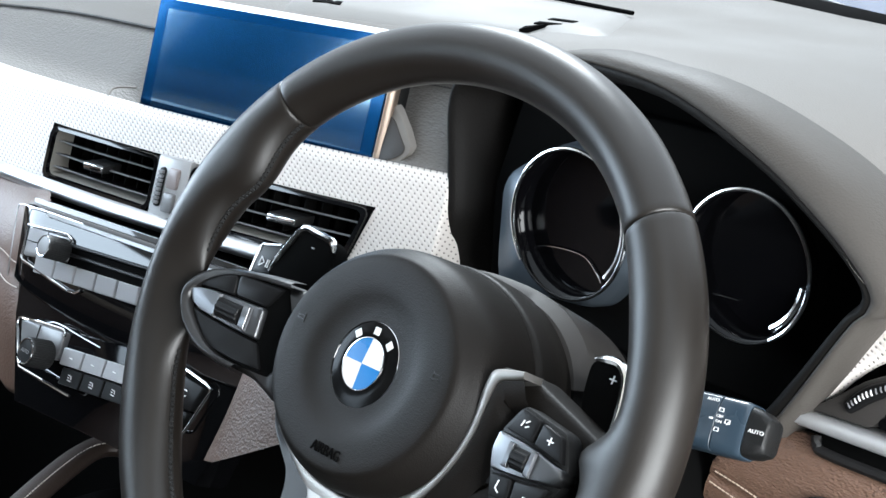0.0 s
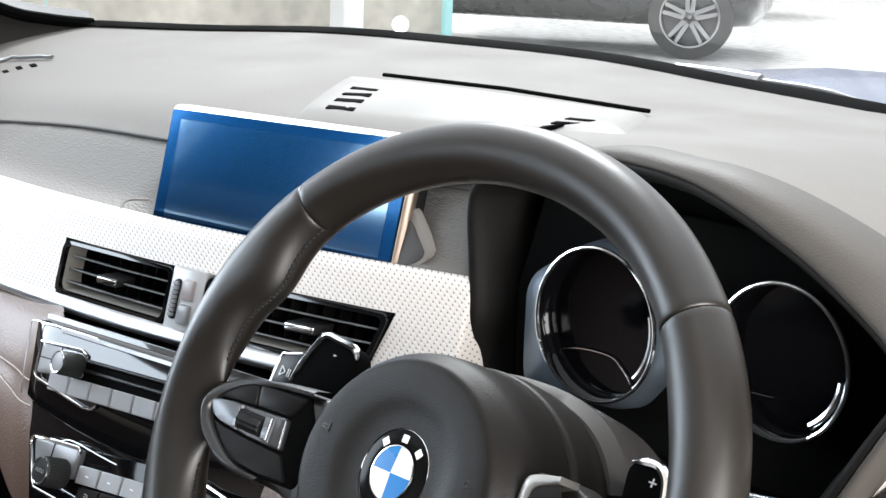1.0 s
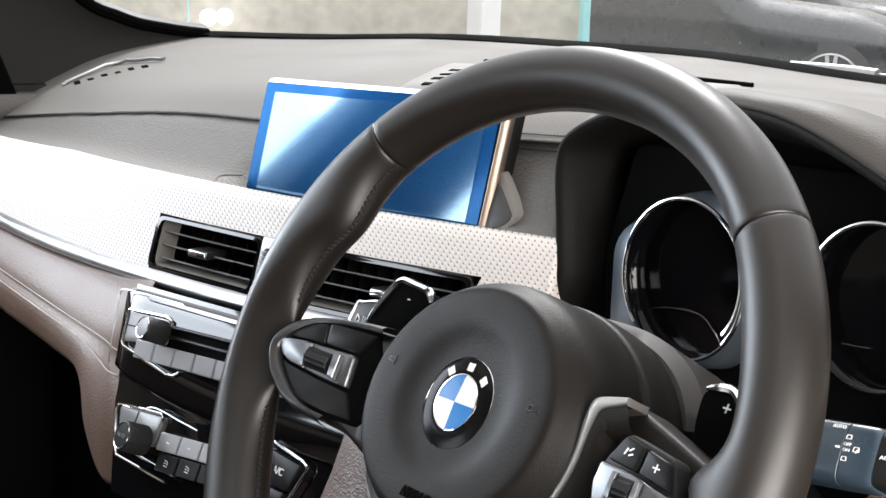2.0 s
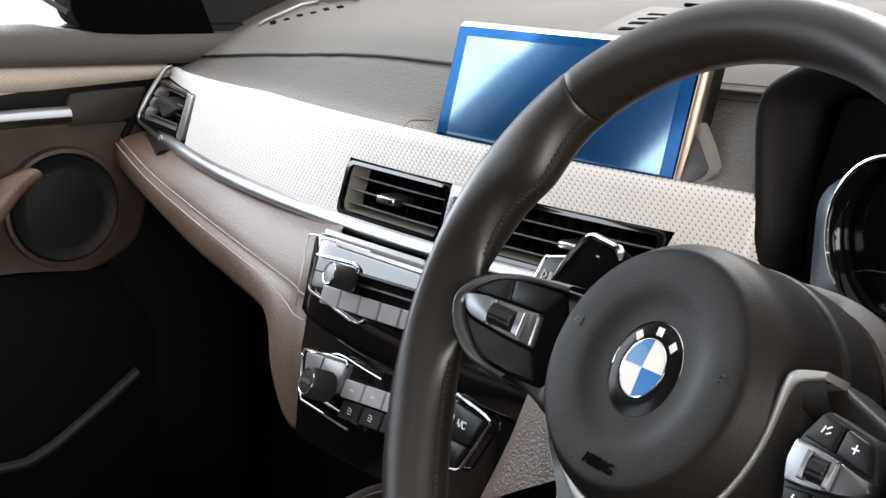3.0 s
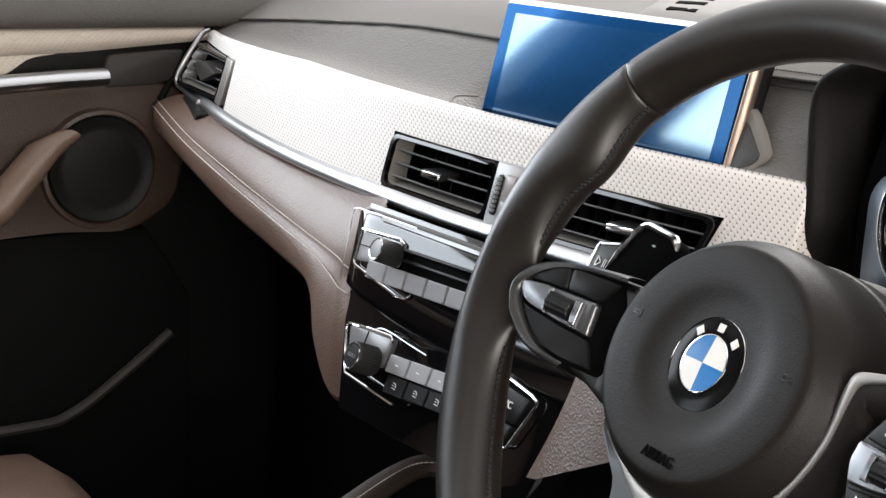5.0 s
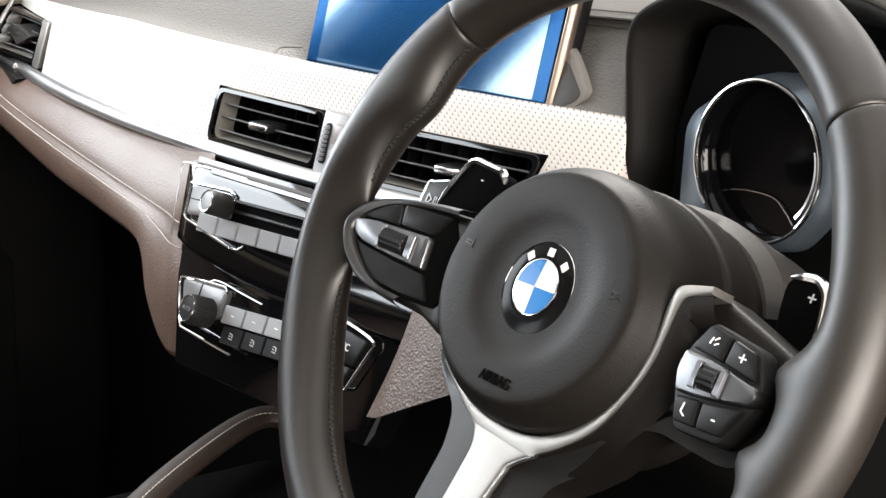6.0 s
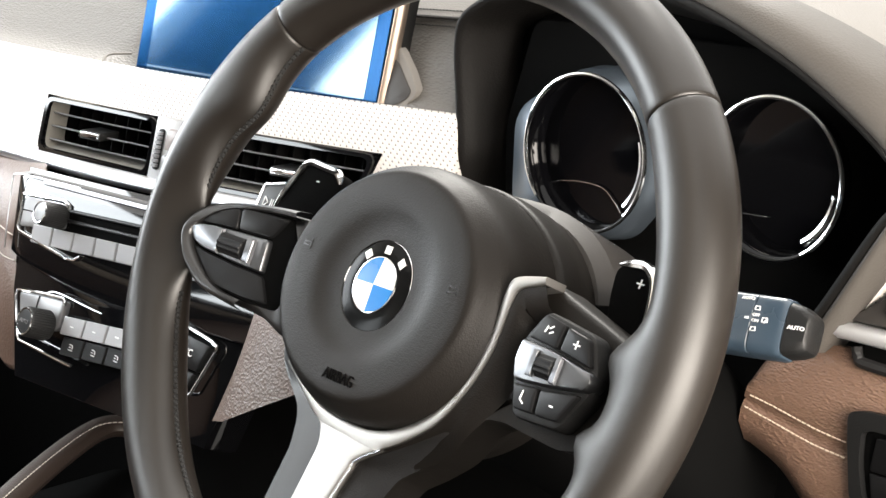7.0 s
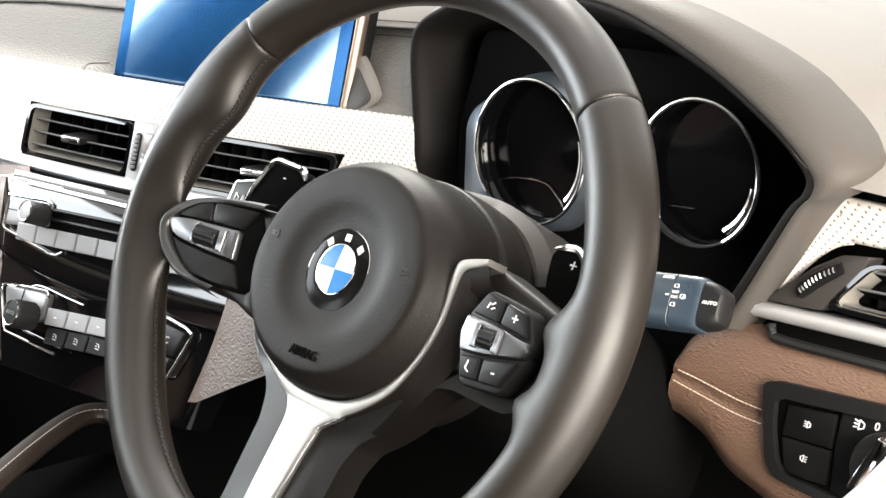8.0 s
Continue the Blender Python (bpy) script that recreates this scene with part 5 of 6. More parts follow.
def switch_group(sx, label):
    """Thumb switches on a spoke; sx mirrors them."""
    f = lambda pts: [(sx * u, v) for u, v in pts]
    bm = bmesh.new()
    slab(f([(0.1000, 0.0145), (0.1300, 0.0100), (0.1385, -0.0060), (0.1375, -0.0150), (0.1275, -0.0330), (0.1015, -0.0340), (0.0930, -0.0150), (0.0925, 0.0)]), -0.02, -0.0095, 0.002, 0.004, bm=bm)
    base = part("switch_base", bm, BLACK_PLASTIC, wheel, label)
    keys = ([(0.1030, 0.0125), (0.1150, 0.0103), (0.1145, -0.0008), (0.0970, 0.0008)], [(0.1165, 0.0100), (0.1295, 0.0075), (0.1350, -0.0040), (0.1160, -0.0010)],
            [(0.0985, -0.0200), (0.1125, -0.0190), (0.1140, -0.0300), (0.1030, -0.0305)], [(0.1140, -0.0190), (0.1345, -0.0160), (0.1280, -0.0295), (0.1155, -0.0302)])
    signs = ([((-0.002, -0.001), (-0.001, 0.002)), ((0.0, 0.001), (0.002, 0.0025)), ((0.0005, -0.001), (0.0025, 0.0))], "+", [((-0.001, 0.003), (-0.0015, -0.001)), ((-0.0015, -0.001), (0.001, -0.0025))], "-")
    for pts, sg in zip(keys, signs):
        bm = bmesh.new()
        slab(f(pts), -0.014, -0.0065, 0.0012, 0.0015, bm=bm)
        k = part("thumb_key", bm, DARK_BUTTON, base, "black thumb key")
        c = sum((Vector(p) for p in f(pts)), Vector((0, 0))) / 4
        if sx > 0:
            if isinstance(sg, str):
                lettering("key_lettering", sg, 0.008, WHITE_INK, k, pose(c.x, c.y, -0.0064), 0.0002)
            else:
                bars("key_sign", sg, 0.0006, WHITE_INK, k, pose(c.x, c.y, -0.0064))
    bm = bmesh.new()
    slab(f([(0.0955, -0.0006), (0.1160, -0.0018), (0.1375, -0.0058), (0.1395, -0.0090), (0.1370, -0.0140), (0.1150, -0.0175), (0.0985, -0.0188), (0.0950, -0.0100)]), -0.016, -0.0045, 0.0022, 0.002, bm=bm)
    r = part("silver_rocker", bm, DARK_SATIN, base, "satin silver rocker plate")
    roller(r, 0.1095, 0.1190, -0.0095, 0.0058, -0.0070)
    for x in (0.1075, 0.1210):
        bm = bmesh.new()
        slab([(x - 0.0014, -0.0035), (x + 0.0014, -0.0035), (x + 0.0016, -0.0155), (x - 0.0016, -0.0155)], -0.010, -0.0025, 0.0010, bm=bm)
        part("roller_collar", bm, DARK_SATIN, r)
    return base


switch_group(1, "black thumb switch group with silver rocker")
# the other spoke's longer switch group
bm = bmesh.new()
slab([(-0.1620, -0.0008), (-0.1540, 0.0013), (-0.1411, 0.0029), (-0.0936, 0.0047), (-0.0905, -0.0130), (-0.1160, -0.0125), (-0.1465, -0.0106), (-0.1560, -0.0075)], -0.018, -0.0080, 0.0022, 0.002, bm=bm)
r = part("silver_rocker", lifted(bm), DARK_SATIN, wheel, "satin silver rocker plate")
roller(r, -0.1290, -0.1085, -0.0045, 0.0062, -0.0098)
for x, h in ((-0.1315, 0.0015), (-0.1045, 0.0032)):
    bm = bmesh.new()
    slab([(x - h, 0.0022), (x + h, 0.0024), (x + h + 0.0012, -0.0112), (x - h + 0.0020, -0.0106)], -0.012, -0.0055, 0.0012, bm=bm)
    part("roller_collar", lifted(bm), DARK_SATIN, r)
for pts in ([(-0.1580, 0.0022), (-0.1485, 0.0105), (-0.1280, 0.0168), (-0.1242, 0.0045), (-0.1411, 0.0036), (-0.1500, 0.0026)], [(-0.1272, 0.0170), (-0.0860, 0.0185), (-0.0910, 0.0112), (-0.0945, 0.0056), (-0.1234, 0.0046)],
            [(-0.1560, -0.0100), (-0.1390, -0.0227), (-0.1274, -0.0276), (-0.0997, -0.0288), (-0.0790, -0.0275), (-0.0900, -0.0142), (-0.1160, -0.0136), (-0.1465, -0.0117)]):
    bm = bmesh.new()
    slab(pts, -0.02, -0.0098, 0.0022, 0.003, bm=bm)
    part("thumb_key", lifted(bm), DARK_BUTTON, wheel, "black thumb key")


def paddle(pts, bright, name, sign, cu, cv):
    bm = bmesh.new()
    slab(pts, -0.056, -0.044, 0.002, 0.006, bm=bm)
    p = part(name, bm, DEEP_BLACK, wheel, "black shift paddle with bright edge")
    c = sum((Vector(q) for q in pts), Vector((0, 0))) / len(pts)
    edge = spline([(*(c + (Vector(q) - c) * 0.985), -0.0447) for q in bright], 28)
    part("paddle_edge", tube(edge, lambda k: 0.0024 * min(1, 0.3 + 6 * k, 0.3 + 6 * (1 - k)), 8), CHROME, p, "bright metal edge")
    lettering("paddle_lettering", sign, 0.009, WHITE_INK, p, pose(cu, cv, -0.0437), 0.0002)


paddle([(0.0985, 0.0475), (0.1155, 0.0500), (0.1255, 0.0430), (0.1310, 0.0220), (0.129, 0.004), (0.112, 0.004), (0.1010, 0.0300)], [(0.1000, 0.0475), (0.1080, 0.0492), (0.1145, 0.0494), (0.1192, 0.0468), (0.1226, 0.0420), (0.1250, 0.0320), (0.1264, 0.0220), (0.1262, 0.0120), (0.1255, 0.005)], "shift_paddle", "+", 0.1155, 0.0405)
paddle([(-0.1345, 0.0505), (-0.128, 0.056), (-0.103, 0.054), (-0.086, 0.030), (-0.120, 0.018), (-0.1455, 0.0235)], [(-0.1455, 0.0240), (-0.1408, 0.0365), (-0.1350, 0.0492), (-0.1318, 0.0540), (-0.1270, 0.0560), (-0.1180, 0.0552), (-0.1075, 0.0543), (-0.1025, 0.0530), (-0.0990, 0.0480)], "shift_paddle", "-", -0.1165, 0.047)
bm = bmesh.new()
slab([(-0.1670, 0.0375), (-0.1490, 0.0418), (-0.1425, 0.0390), (-0.1515, 0.0190), (-0.1680, 0.0190)], -0.064, -0.0500, 0.0015, 0.004, bm=bm)
sel = part("audio_key", bm, DARK_BUTTON, wheel, "small black audio key")
part("key_edge", tube(spline([(-0.1675, 0.0200, -0.0502), (-0.1668, 0.0365, -0.0502), (-0.1620, 0.0385, -0.0502), (-0.1500, 0.0414, -0.0502)], 12), 0.0008, 6), SATIN, sel, "bright key edge")
bars("key_sign", [((-0.162, 0.0250), (-0.162, 0.0310)), ((-0.162, 0.0310), (-0.158, 0.0280)), ((-0.158, 0.0280), (-0.162, 0.0250)), ((-0.1555, 0.0255), (-0.1555, 0.0305)), ((-0.1538, 0.0255), (-0.1538, 0.0305))], 0.0006, WHITE_INK, sel, at(0, 0, -0.0499))

# ---- steering column ----
col = thing("steering_column", "grey-brown plastic steering column shroud", "steering column", WHEEL)
rows = []
for w, a, b, cv in ((-0.066, 0.060, 0.056, 0.0), (-0.072, 0.066, 0.060, 0.0), (-0.073, 0.080, 0.070, -0.004), (-0.080, 0.086, 0.076, -0.004), (-0.12, 0.092, 0.080, -0.010), (-0.17, 0.094, 0.078, -0.020), (-0.25, 0.094, 0.070, -0.035)):
    rows.append([(a * math.copysign(abs(math.cos(t)) ** 0.8, math.cos(t)), cv + (b if math.sin(t) > 0 else b * 0.55) * math.copysign(abs(math.sin(t)) ** 0.85, math.sin(t)), w) for t in (2 * math.pi * j / 72 for j in range(72))])
bm = capped(rows)
# shade is painted on: underside, right flank and far end go near-black
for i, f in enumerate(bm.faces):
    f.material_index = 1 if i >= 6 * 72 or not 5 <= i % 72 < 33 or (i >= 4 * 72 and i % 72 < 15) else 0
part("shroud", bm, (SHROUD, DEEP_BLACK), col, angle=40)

# ---- wiper stalk ----
stalk = thing("wiper_stalk", "dark blue-black wiper stalk with white symbols and AUTO end button", "stalk", WHEEL @ pose(0.167, 0.0435, -0.0735, 0, 0, 7) @ Matrix.Diagonal((0.83, 0.72, 0.83, 1)))


def stalk_ring(u, hv, hw, dv=0.0):
    return [(u, dv + hv * math.copysign(abs(math.cos(t)) ** 0.45, math.cos(t)), hw * math.copysign(abs(math.sin(t)) ** 0.45, math.sin(t))) for t in (2 * math.pi * j / 32 for j in range(32))]


part("stalk_arm", capped([stalk_ring(-0.10, 0.010, 0.008), stalk_ring(-0.045, 0.014, 0.009), stalk_ring(-0.030, 0.0155, 0.010)]), BLACK_PLASTIC, stalk)
part("stalk_barrel", capped([stalk_ring(-0.0305, 0.0180, 0.0105, -0.002), stalk_ring(-0.030, 0.0188, 0.0112, -0.002), stalk_ring(-0.0065, 0.0187, 0.0112, -0.002), stalk_ring(-0.006, 0.0182, 0.0106, -0.002)]), STALK_BLUE, stalk, "rotating collar")
part("stalk_head", capped([stalk_ring(-0.0058, 0.0182, 0.0106, -0.002), stalk_ring(-0.0053, 0.0187, 0.0112, -0.002), stalk_ring(0.009, 0.0184, 0.0110, -0.002), stalk_ring(0.0122, 0.0178, 0.0102, -0.002), stalk_ring(0.0130, 0.0172, 0.0098, -0.002)]), STALK_BLUE, stalk, "fixed head")
part("stalk_button", capped([stalk_ring(0.0132, 0.0158, 0.0095, -0.002), stalk_ring(0.0136, 0.0164, 0.0100, -0.002), stalk_ring(0.0200, 0.0150, 0.0096, -0.0022), stalk_ring(0.0250, 0.0120, 0.0088, -0.0026), stalk_ring(0.0264, 0.0105, 0.0070, -0.0028)]), BLACK_PLASTIC, stalk, "black end button")
lettering("stalk_lettering", "AUTO", 0.0034, WHITE_INK, stalk, pose(0.0200, -0.0020, 0.0098, 0, 6, 0), 0.0002)
lettering("stalk_lettering", "OFF", 0.0026, WHITE_INK, stalk, pose(-0.0035, 0.0022, 0.0114), 0.0002)
lettering("stalk_lettering", "ON", 0.0026, WHITE_INK, stalk, pose(-0.0035, -0.0012, 0.0114), 0.0002)
lettering("stalk_lettering", "AUTO", 0.0028, WHITE_INK, stalk, pose(-0.0105, 0.0120, 0.0114), 0.0002)
bars("stalk_mark", [((-0.0100, 0), (-0.0075, 0))], 0.0012, WHITE_INK, stalk, at(0, 0, 0.0113))
for v in (0.0092, -0.0088):
    bars("stalk_sign", [((-0.002, -0.0015), (0.002, -0.0015)), ((0.002, -0.0015), (0.0016, 0.0015)), ((-0.002, -0.0015), (-0.0016, 0.0015)), ((-0.0016, 0.0015), (0.0016, 0.0015))], 0.0005, WHITE_INK, stalk, at(-0.0035, v * 0.72, 0.0113) @ Matrix.Diagonal((0.75, 0.75, 1, 1)))
bars("stalk_sign", [((-0.0022, -0.002), (0.0022, -0.002)), ((0.0022, -0.002), (0.0018, 0.0015)), ((-0.0022, -0.002), (-0.0018, 0.0015)), ((-0.0018, 0.0015), (0.0018, 0.0015)), ((0, -0.003), (0.001, 0.0))], 0.0005, WHITE_INK, stalk, at(0.0022, 0.0, 0.0113) @ Matrix.Diagonal((0.75, 0.75, 1, 1)))

# ---- driver's outer dash ----
rows = []
up = spline([(0.1255, 0.9755), (0.1365, 0.9972), (0.1497, 1.0198), (0.1613, 1.0326), (0.1738, 1.0409), (0.205, 1.0418), (0.42, 1.046)], 40)
dn = spline([(0.1390, 0.9755), (0.1508, 0.9882), (0.1621, 1.0028), (0.1738, 1.0143), (0.1868, 1.0200), (0.2101, 1.0220), (0.42, 1.030)], 40)
for a, b in zip(up, dn):
    r = [on_right(a.x, a.y, -0.03), on_right(a.x, a.y + 0.0008, -0.006), on_right(a.x, a.y, 0)]
    r += [on_right(a.x + (b.x - a.x) * k, a.y + (b.y - a.y) * k, 0.002 * math.sin(math.pi * k)) for k in (0.2, 0.4, 0.6, 0.8)]
    r += [on_right(b.x, b.y, 0), on_right(b.x, b.y - 0.001, -0.006)]
    rows.append(r)
part("woven_corner", grid(rows), WEAVE, dash, "light grey woven trim corner", angle=60)
rows = []
for i in range(20):
    x = 0.131 + i * 0.29 / 19
    z = 0.9745 + (x - 0.131) * 0.055
    rows.append([on_right(x, z + 0.0045, -0.012), on_right(x, z + 0.0040, 0.004), on_right(x, z + 0.002, 0.0085), on_right(x, z - 0.0025, 0.0075), on_right(x, z - 0.0045, 0.002), on_right(x, z - 0.0045, -0.015)])
part("bright_strip", grid(rows), STRIP, dash, "satin aluminium strip", angle=40)
dv = slat_vent("driver_vent", "slatted vent beside the driver with a thumbwheel", [(0.182, 0.985), (0.204, 1.013), (0.30, 1.020), (0.40, 1.02), (0.40, 0.990)],
               [((0.192 + (z - 0.99) * 0.6, z), (0.395, z + 0.012)) for z in (0.9885, 0.9985, 1.0085)], [(0.20 + 0.02 * i, 0.988, 1.012) for i in range(8)], None, on_right, slat_mat=GREY_BUTTON)
bm = bmesh.new()
slab([(0.1425, 0.9800), (0.157, 0.9915), (0.172, 1.0045), (0.187, 1.0135), (0.204, 1.0160), (0.201, 1.008), (0.190, 0.9920), (0.180, 0.9830)], -0.012, 0.003, 0.0012, 0.002, bm=bm, place=on_right)
part("thumbwheel_plate", bm, SHROUD, dv, "dark grey plate")
P0, P1 = Vector((0.1665, 0.9885)), Vector((0.1895, 1.0075))
path = spline([(P0.x, P0.y, 0), (0.176, 0.9985, 0), (P1.x, P1.y, 0)], 14)
tw = part("thumbwheel", tube([on_right(p.x, p.y, 0.003) for p in path], lambda k: 0.0044 * (0.7 + 0.3 * math.sin(math.pi * k)), 12), DARK_BUTTON, dv, "ribbed thumbwheel")
for i in range(1, 11):
    p = path[i + 1]
    q = path[i + 2] if i + 2 < 14 else path[i + 1]
    d = Vector((q.x - p.x, q.y - p.y)).normalized() if i < 11 else Vector((0.7, 0.7))
    nn = Vector((-d.y, d.x))
    a, b = Vector((p.x, p.y)) + nn * 0.0014, Vector((p.x, p.y)) - nn * 0.0014
    part("thumbwheel_rib", tube([on_right(*a, 0.0070), on_right(p.x, p.y, 0.0076), on_right(*b, 0.0070)], 0.0005, 6), EMBLEM_WHITE if 2 < i < 8 else GREY_BUTTON, tw)

# brown pad below with light switch panel
PAD2 = [
    ((0.0920, 0.9370), (0.0905, 0.9262), (0.0900, 0.9140), (0.0925, 0.9050)),
    ((0.1000, 0.9500), (0.0985, 0.9248), (0.0985, 0.9130), (0.1010, 0.9035)),
    ((0.1200, 0.9615), (0.1160, 0.9227), (0.1170, 0.9080), (0.1190, 0.8980)),
    ((0.1360, 0.9655), (0.1370, 0.9206), (0.1380, 0.8980), (0.1400, 0.8860)),
    ((0.1600, 0.9665), (0.1600, 0.9200), (0.1620, 0.8900), (0.1660, 0.8790)),
    ((0.2300, 0.9690), (0.2300, 0.9180), (0.2300, 0.8720), (0.2300, 0.8600)),
    ((0.4200, 0.9780), (0.4200, 0.9050), (0.4200, 0.8720), (0.4200, 0.8600)),
]
tr2 = [spline([(*s[k], 0) for s in PAD2], 50) for k in range(4)]
rows = []
for i in range(50):
    a, c, b, u = (t[i] for t in tr2)
    f = lambda p, w: Vector(on_right(p.x, p.y, w))
    rows.append([f(a, -0.012), f(a, -0.002), f(a.lerp(c, 0.3), 0.001), f(a.lerp(c, 0.7), 0.001), f(a.lerp(c, 0.93), 0.0005), f(c, -0.0015), f(c.lerp(b, 0.1), 0.0), f(c.lerp(b, 0.5), 0.001), f(b, 0.0), f(u, -0.005), f(u, -0.03)])
part("outer_knee_pad", grid(rows), BROWN, dash, "brown grained leather pad with cream stitching", angle=70)
for line in ([(0.0955, 0.9292), (0.112, 0.9280), (0.138, 0.9252), (0.157, 0.9245)], [(0.0935, 0.9228), (0.114, 0.9205), (0.139, 0.9178), (0.159, 0.9173)]):
    stitches("seam_stitching", [on_right(p.x, p.y, 0.0014) for p in spline([(*q, 0) for q in line], 30)], dash, 0.0032, 0.0023, 0.00042, THREAD, lift=(0, -0.0008, 0))
part("recess_ledge", tube([on_right(p.x, p.y, 0.001) for p in spline([(0.1515, 0.9690, 0), (0.1535, 0.9645, 0), (0.160, 0.9625, 0), (0.20, 0.9640, 0), (0.30, 0.9690, 0), (0.42, 0.974, 0)], 40)], 0.0030, 8), SPOKE_GREY, dash, "grey ledge below the strip")
bm = bmesh.new()
slab([(0.153, 0.9735), (0.42, 0.984), (0.42, 0.972), (0.226, 0.9635), (0.158, 0.9620)], -0.014, 0.0016, 0.0005, bm=bm, place=on_right)
part("strip_gap", bm, DEEP_BLACK, dash)

light = thing("light_switch_panel", "black headlight switch panel with fog lamp buttons and rotary knob", "switch panel")
PO = [(0.1575, 0.9395), (0.1670, 0.9425), (0.29, 0.9535), (0.29, 0.8860), (0.200, 0.8925), (0.1765, 0.8940), (0.1690, 0.9010), (0.1610, 0.9260)]
PI = [(0.1675, 0.9325), (0.1730, 0.9348), (0.284, 0.9455), (0.284, 0.8920), (0.200, 0.8975), (0.1840, 0.8972), (0.1765, 0.9025), (0.1700, 0.9180)]
part("panel_rim", frame_ring(rounded(PO, 0.006, 5), rounded(PI, 0.005, 5), -0.01, 0.0065, on_right), BLACK_PLASTIC, light, "black raised rim")
bm = bmesh.new()
slab(PI, -0.012, 0.0022, 0.0005, 0.004, bm=bm, place=on_right)
part("panel_bed", bm, DEEP_BLACK, light)
RFM = Matrix(((1, 0.0, 0, 0), (-0.1, 0.24, -0.97, 0), (0, 0.97, 0.24, 0), (0, 0, 0, 1)))
fog = [((-0.003, 0.002), (-0.001, 0.0015)), ((-0.003, 0.0), (-0.001, 0.0)), ((-0.003, -0.002), (-0.001, -0.0015)), ((0, 0.0025), (0, -0.0025)), ((0, 0.0025), (0.0025, 0.0012)), ((0.0025, 0.0012), (0.0025, -0.0012)), ((0.0025, -0.0012), (0, -0.0025))]
for pts, flip, c in (([(0.1750, 0.9320), (0.2060, 0.9358), (0.2068, 0.9182), (0.1752, 0.9163)], 1, (0.1900, 0.9260)), ([(0.1753, 0.9153), (0.2068, 0.9172), (0.2080, 0.9000), (0.1960, 0.8988), (0.1815, 0.8990)], -1, (0.1920, 0.9088))):
    bm = bmesh.new()
    slab(pts, -0.006, 0.0045, 0.001, 0.001, bm=bm, place=on_right)
    b = part("fog_lamp_button", bm, DARK_BUTTON, light, "black fog lamp button")
    bars("button_sign", [((flip * p[0] * 0.7, p[1] * 0.7), (flip * q[0] * 0.7, q[1] * 0.7)) for p, q in fog], 0.0004, WHITE_INK, b, Matrix.Translation(on_right(*c, 0.0047)) @ RFM)
bm = bmesh.new()
slab([(0.2085, 0.9390), (0.283, 0.9455), (0.283, 0.893), (0.2120, 0.898), (0.2092, 0.919)], -0.006, 0.0050, 0.001, 0.002, bm=bm, place=on_right)
rot = part("rotary_plate", bm, DARK_BUTTON, light, "black rotary plate")
bars("plate_sign", [((-0.003, 0.002), (-0.001, 0.0015)), ((-0.003, 0.0), (-0.001, 0.0)), ((-0.003, -0.002), (-0.001, -0.0015)), ((0, 0.0025), (0, -0.0025)), ((0, 0.0025), (0.003, 0.0012)), ((0.003, 0.0012), (0.003, -0.0012)), ((0.003, -0.0012), (0, -0.0025))], 0.0007, WHITE_INK, rot, Matrix.Translation(on_right(0.2205, 0.9352, 0.0052)) @ RFM)
lettering("plate_lettering", "0", 0.006, WHITE_INK, rot, Matrix.Translation(on_right(0.2310, 0.9370, 0.0052)) @ RFM, 0.0002)
kn = part("rotary_knob", revolve([(0.0190, 0.0), (0.0188, 0.008), (0.0175, 0.010), (0.001, 0.0105)], 40), RUBBER, light, "black rotary knob", matrix=Matrix.Translation(on_right(0.2440, 0.9195, 0.005)) @ RFM)
bm = bmesh.new()
slab([(-0.0095, -0.0165), (0.001, -0.0185), (0.003, 0.018), (-0.0060, 0.0165)], 0.009, 0.0170, 0.002, 0.002, bm=bm)
part("knob_grip", bm, CHROME, kn, "chrome edged grip bar", matrix=pose(0, 0, 0, 0, 0, -14))

# ---- passenger door ----
XD = -1.072
door = thing("passenger_door", "closed passenger door, brown leather with woven trim and silver handle", "car door")


def on_door(y, z, w):
    return (XD + w, y, z)


def door_part(name, pts, w0, w1, mat, label="", bevel=0.003, corner=0.0, parent=None):
    bm = bmesh.new()
    slab(pts, w0, w1, bevel, corner, bm=bm, place=on_door)
    return part(name, bm, mat, parent or door, label, angle=50)


door_part("door_core", [(-1.3, 0.35), (0.34, 0.35), (0.34, 1.062), (-1.3, 1.062)], -0.10, -0.03, BLACK_PLASTIC)
rows = []
for i in range(30):
    y = -1.3 + 1.62 * i / 29
    k = 0.012 * min(1, max(0, (y - 0.05) / 0.06))
    rows.append([on_door(y, 1.062 - k, -0.05), on_door(y, 1.067 - k, -0.03), on_door(y, 1.066 - k, -0.012), on_door(y, 1.055, 0.002), on_door(y, 1.035, 0.008), on_door(y, 1.024, 0.004), on_door(y, 1.022, -0.02)])
part("door_top_roll", grid(rows), DASH_LOWER, door, "dark grey grained top roll", angle=60)
rows = []
for i in range(30):
    y = -1.2 + 1.385 * i / 29
    zt = 1.0225 - 0.02 * max(0, -y - 0.3)
    zb = 0.9960 + 0.012 * max(0, (y - 0.02) / 0.16) - 0.05 * max(0, -y - 0.02)
    zb = min(zb, zt - 0.006)
    rows.append([on_door(y, zt, -0.02), on_door(y, zt - 0.001, 0.002), on_door(y, (zt + zb) / 2, 0.004), on_door(y, zb + 0.001, 0.002), on_door(y, zb, -0.02)])
part("woven_door_trim", grid(rows), BEIGE_TRIM, door, "pale woven door trim", angle=60)
door_part("handle_recess", [(-0.16, 0.995), (-0.02, 0.996), (0.17, 1.008), (0.155, 0.965), (0.10, 0.955), (-0.16, 0.945)], -0.03, -0.006, BLACK_PLASTIC, "dark handle recess")
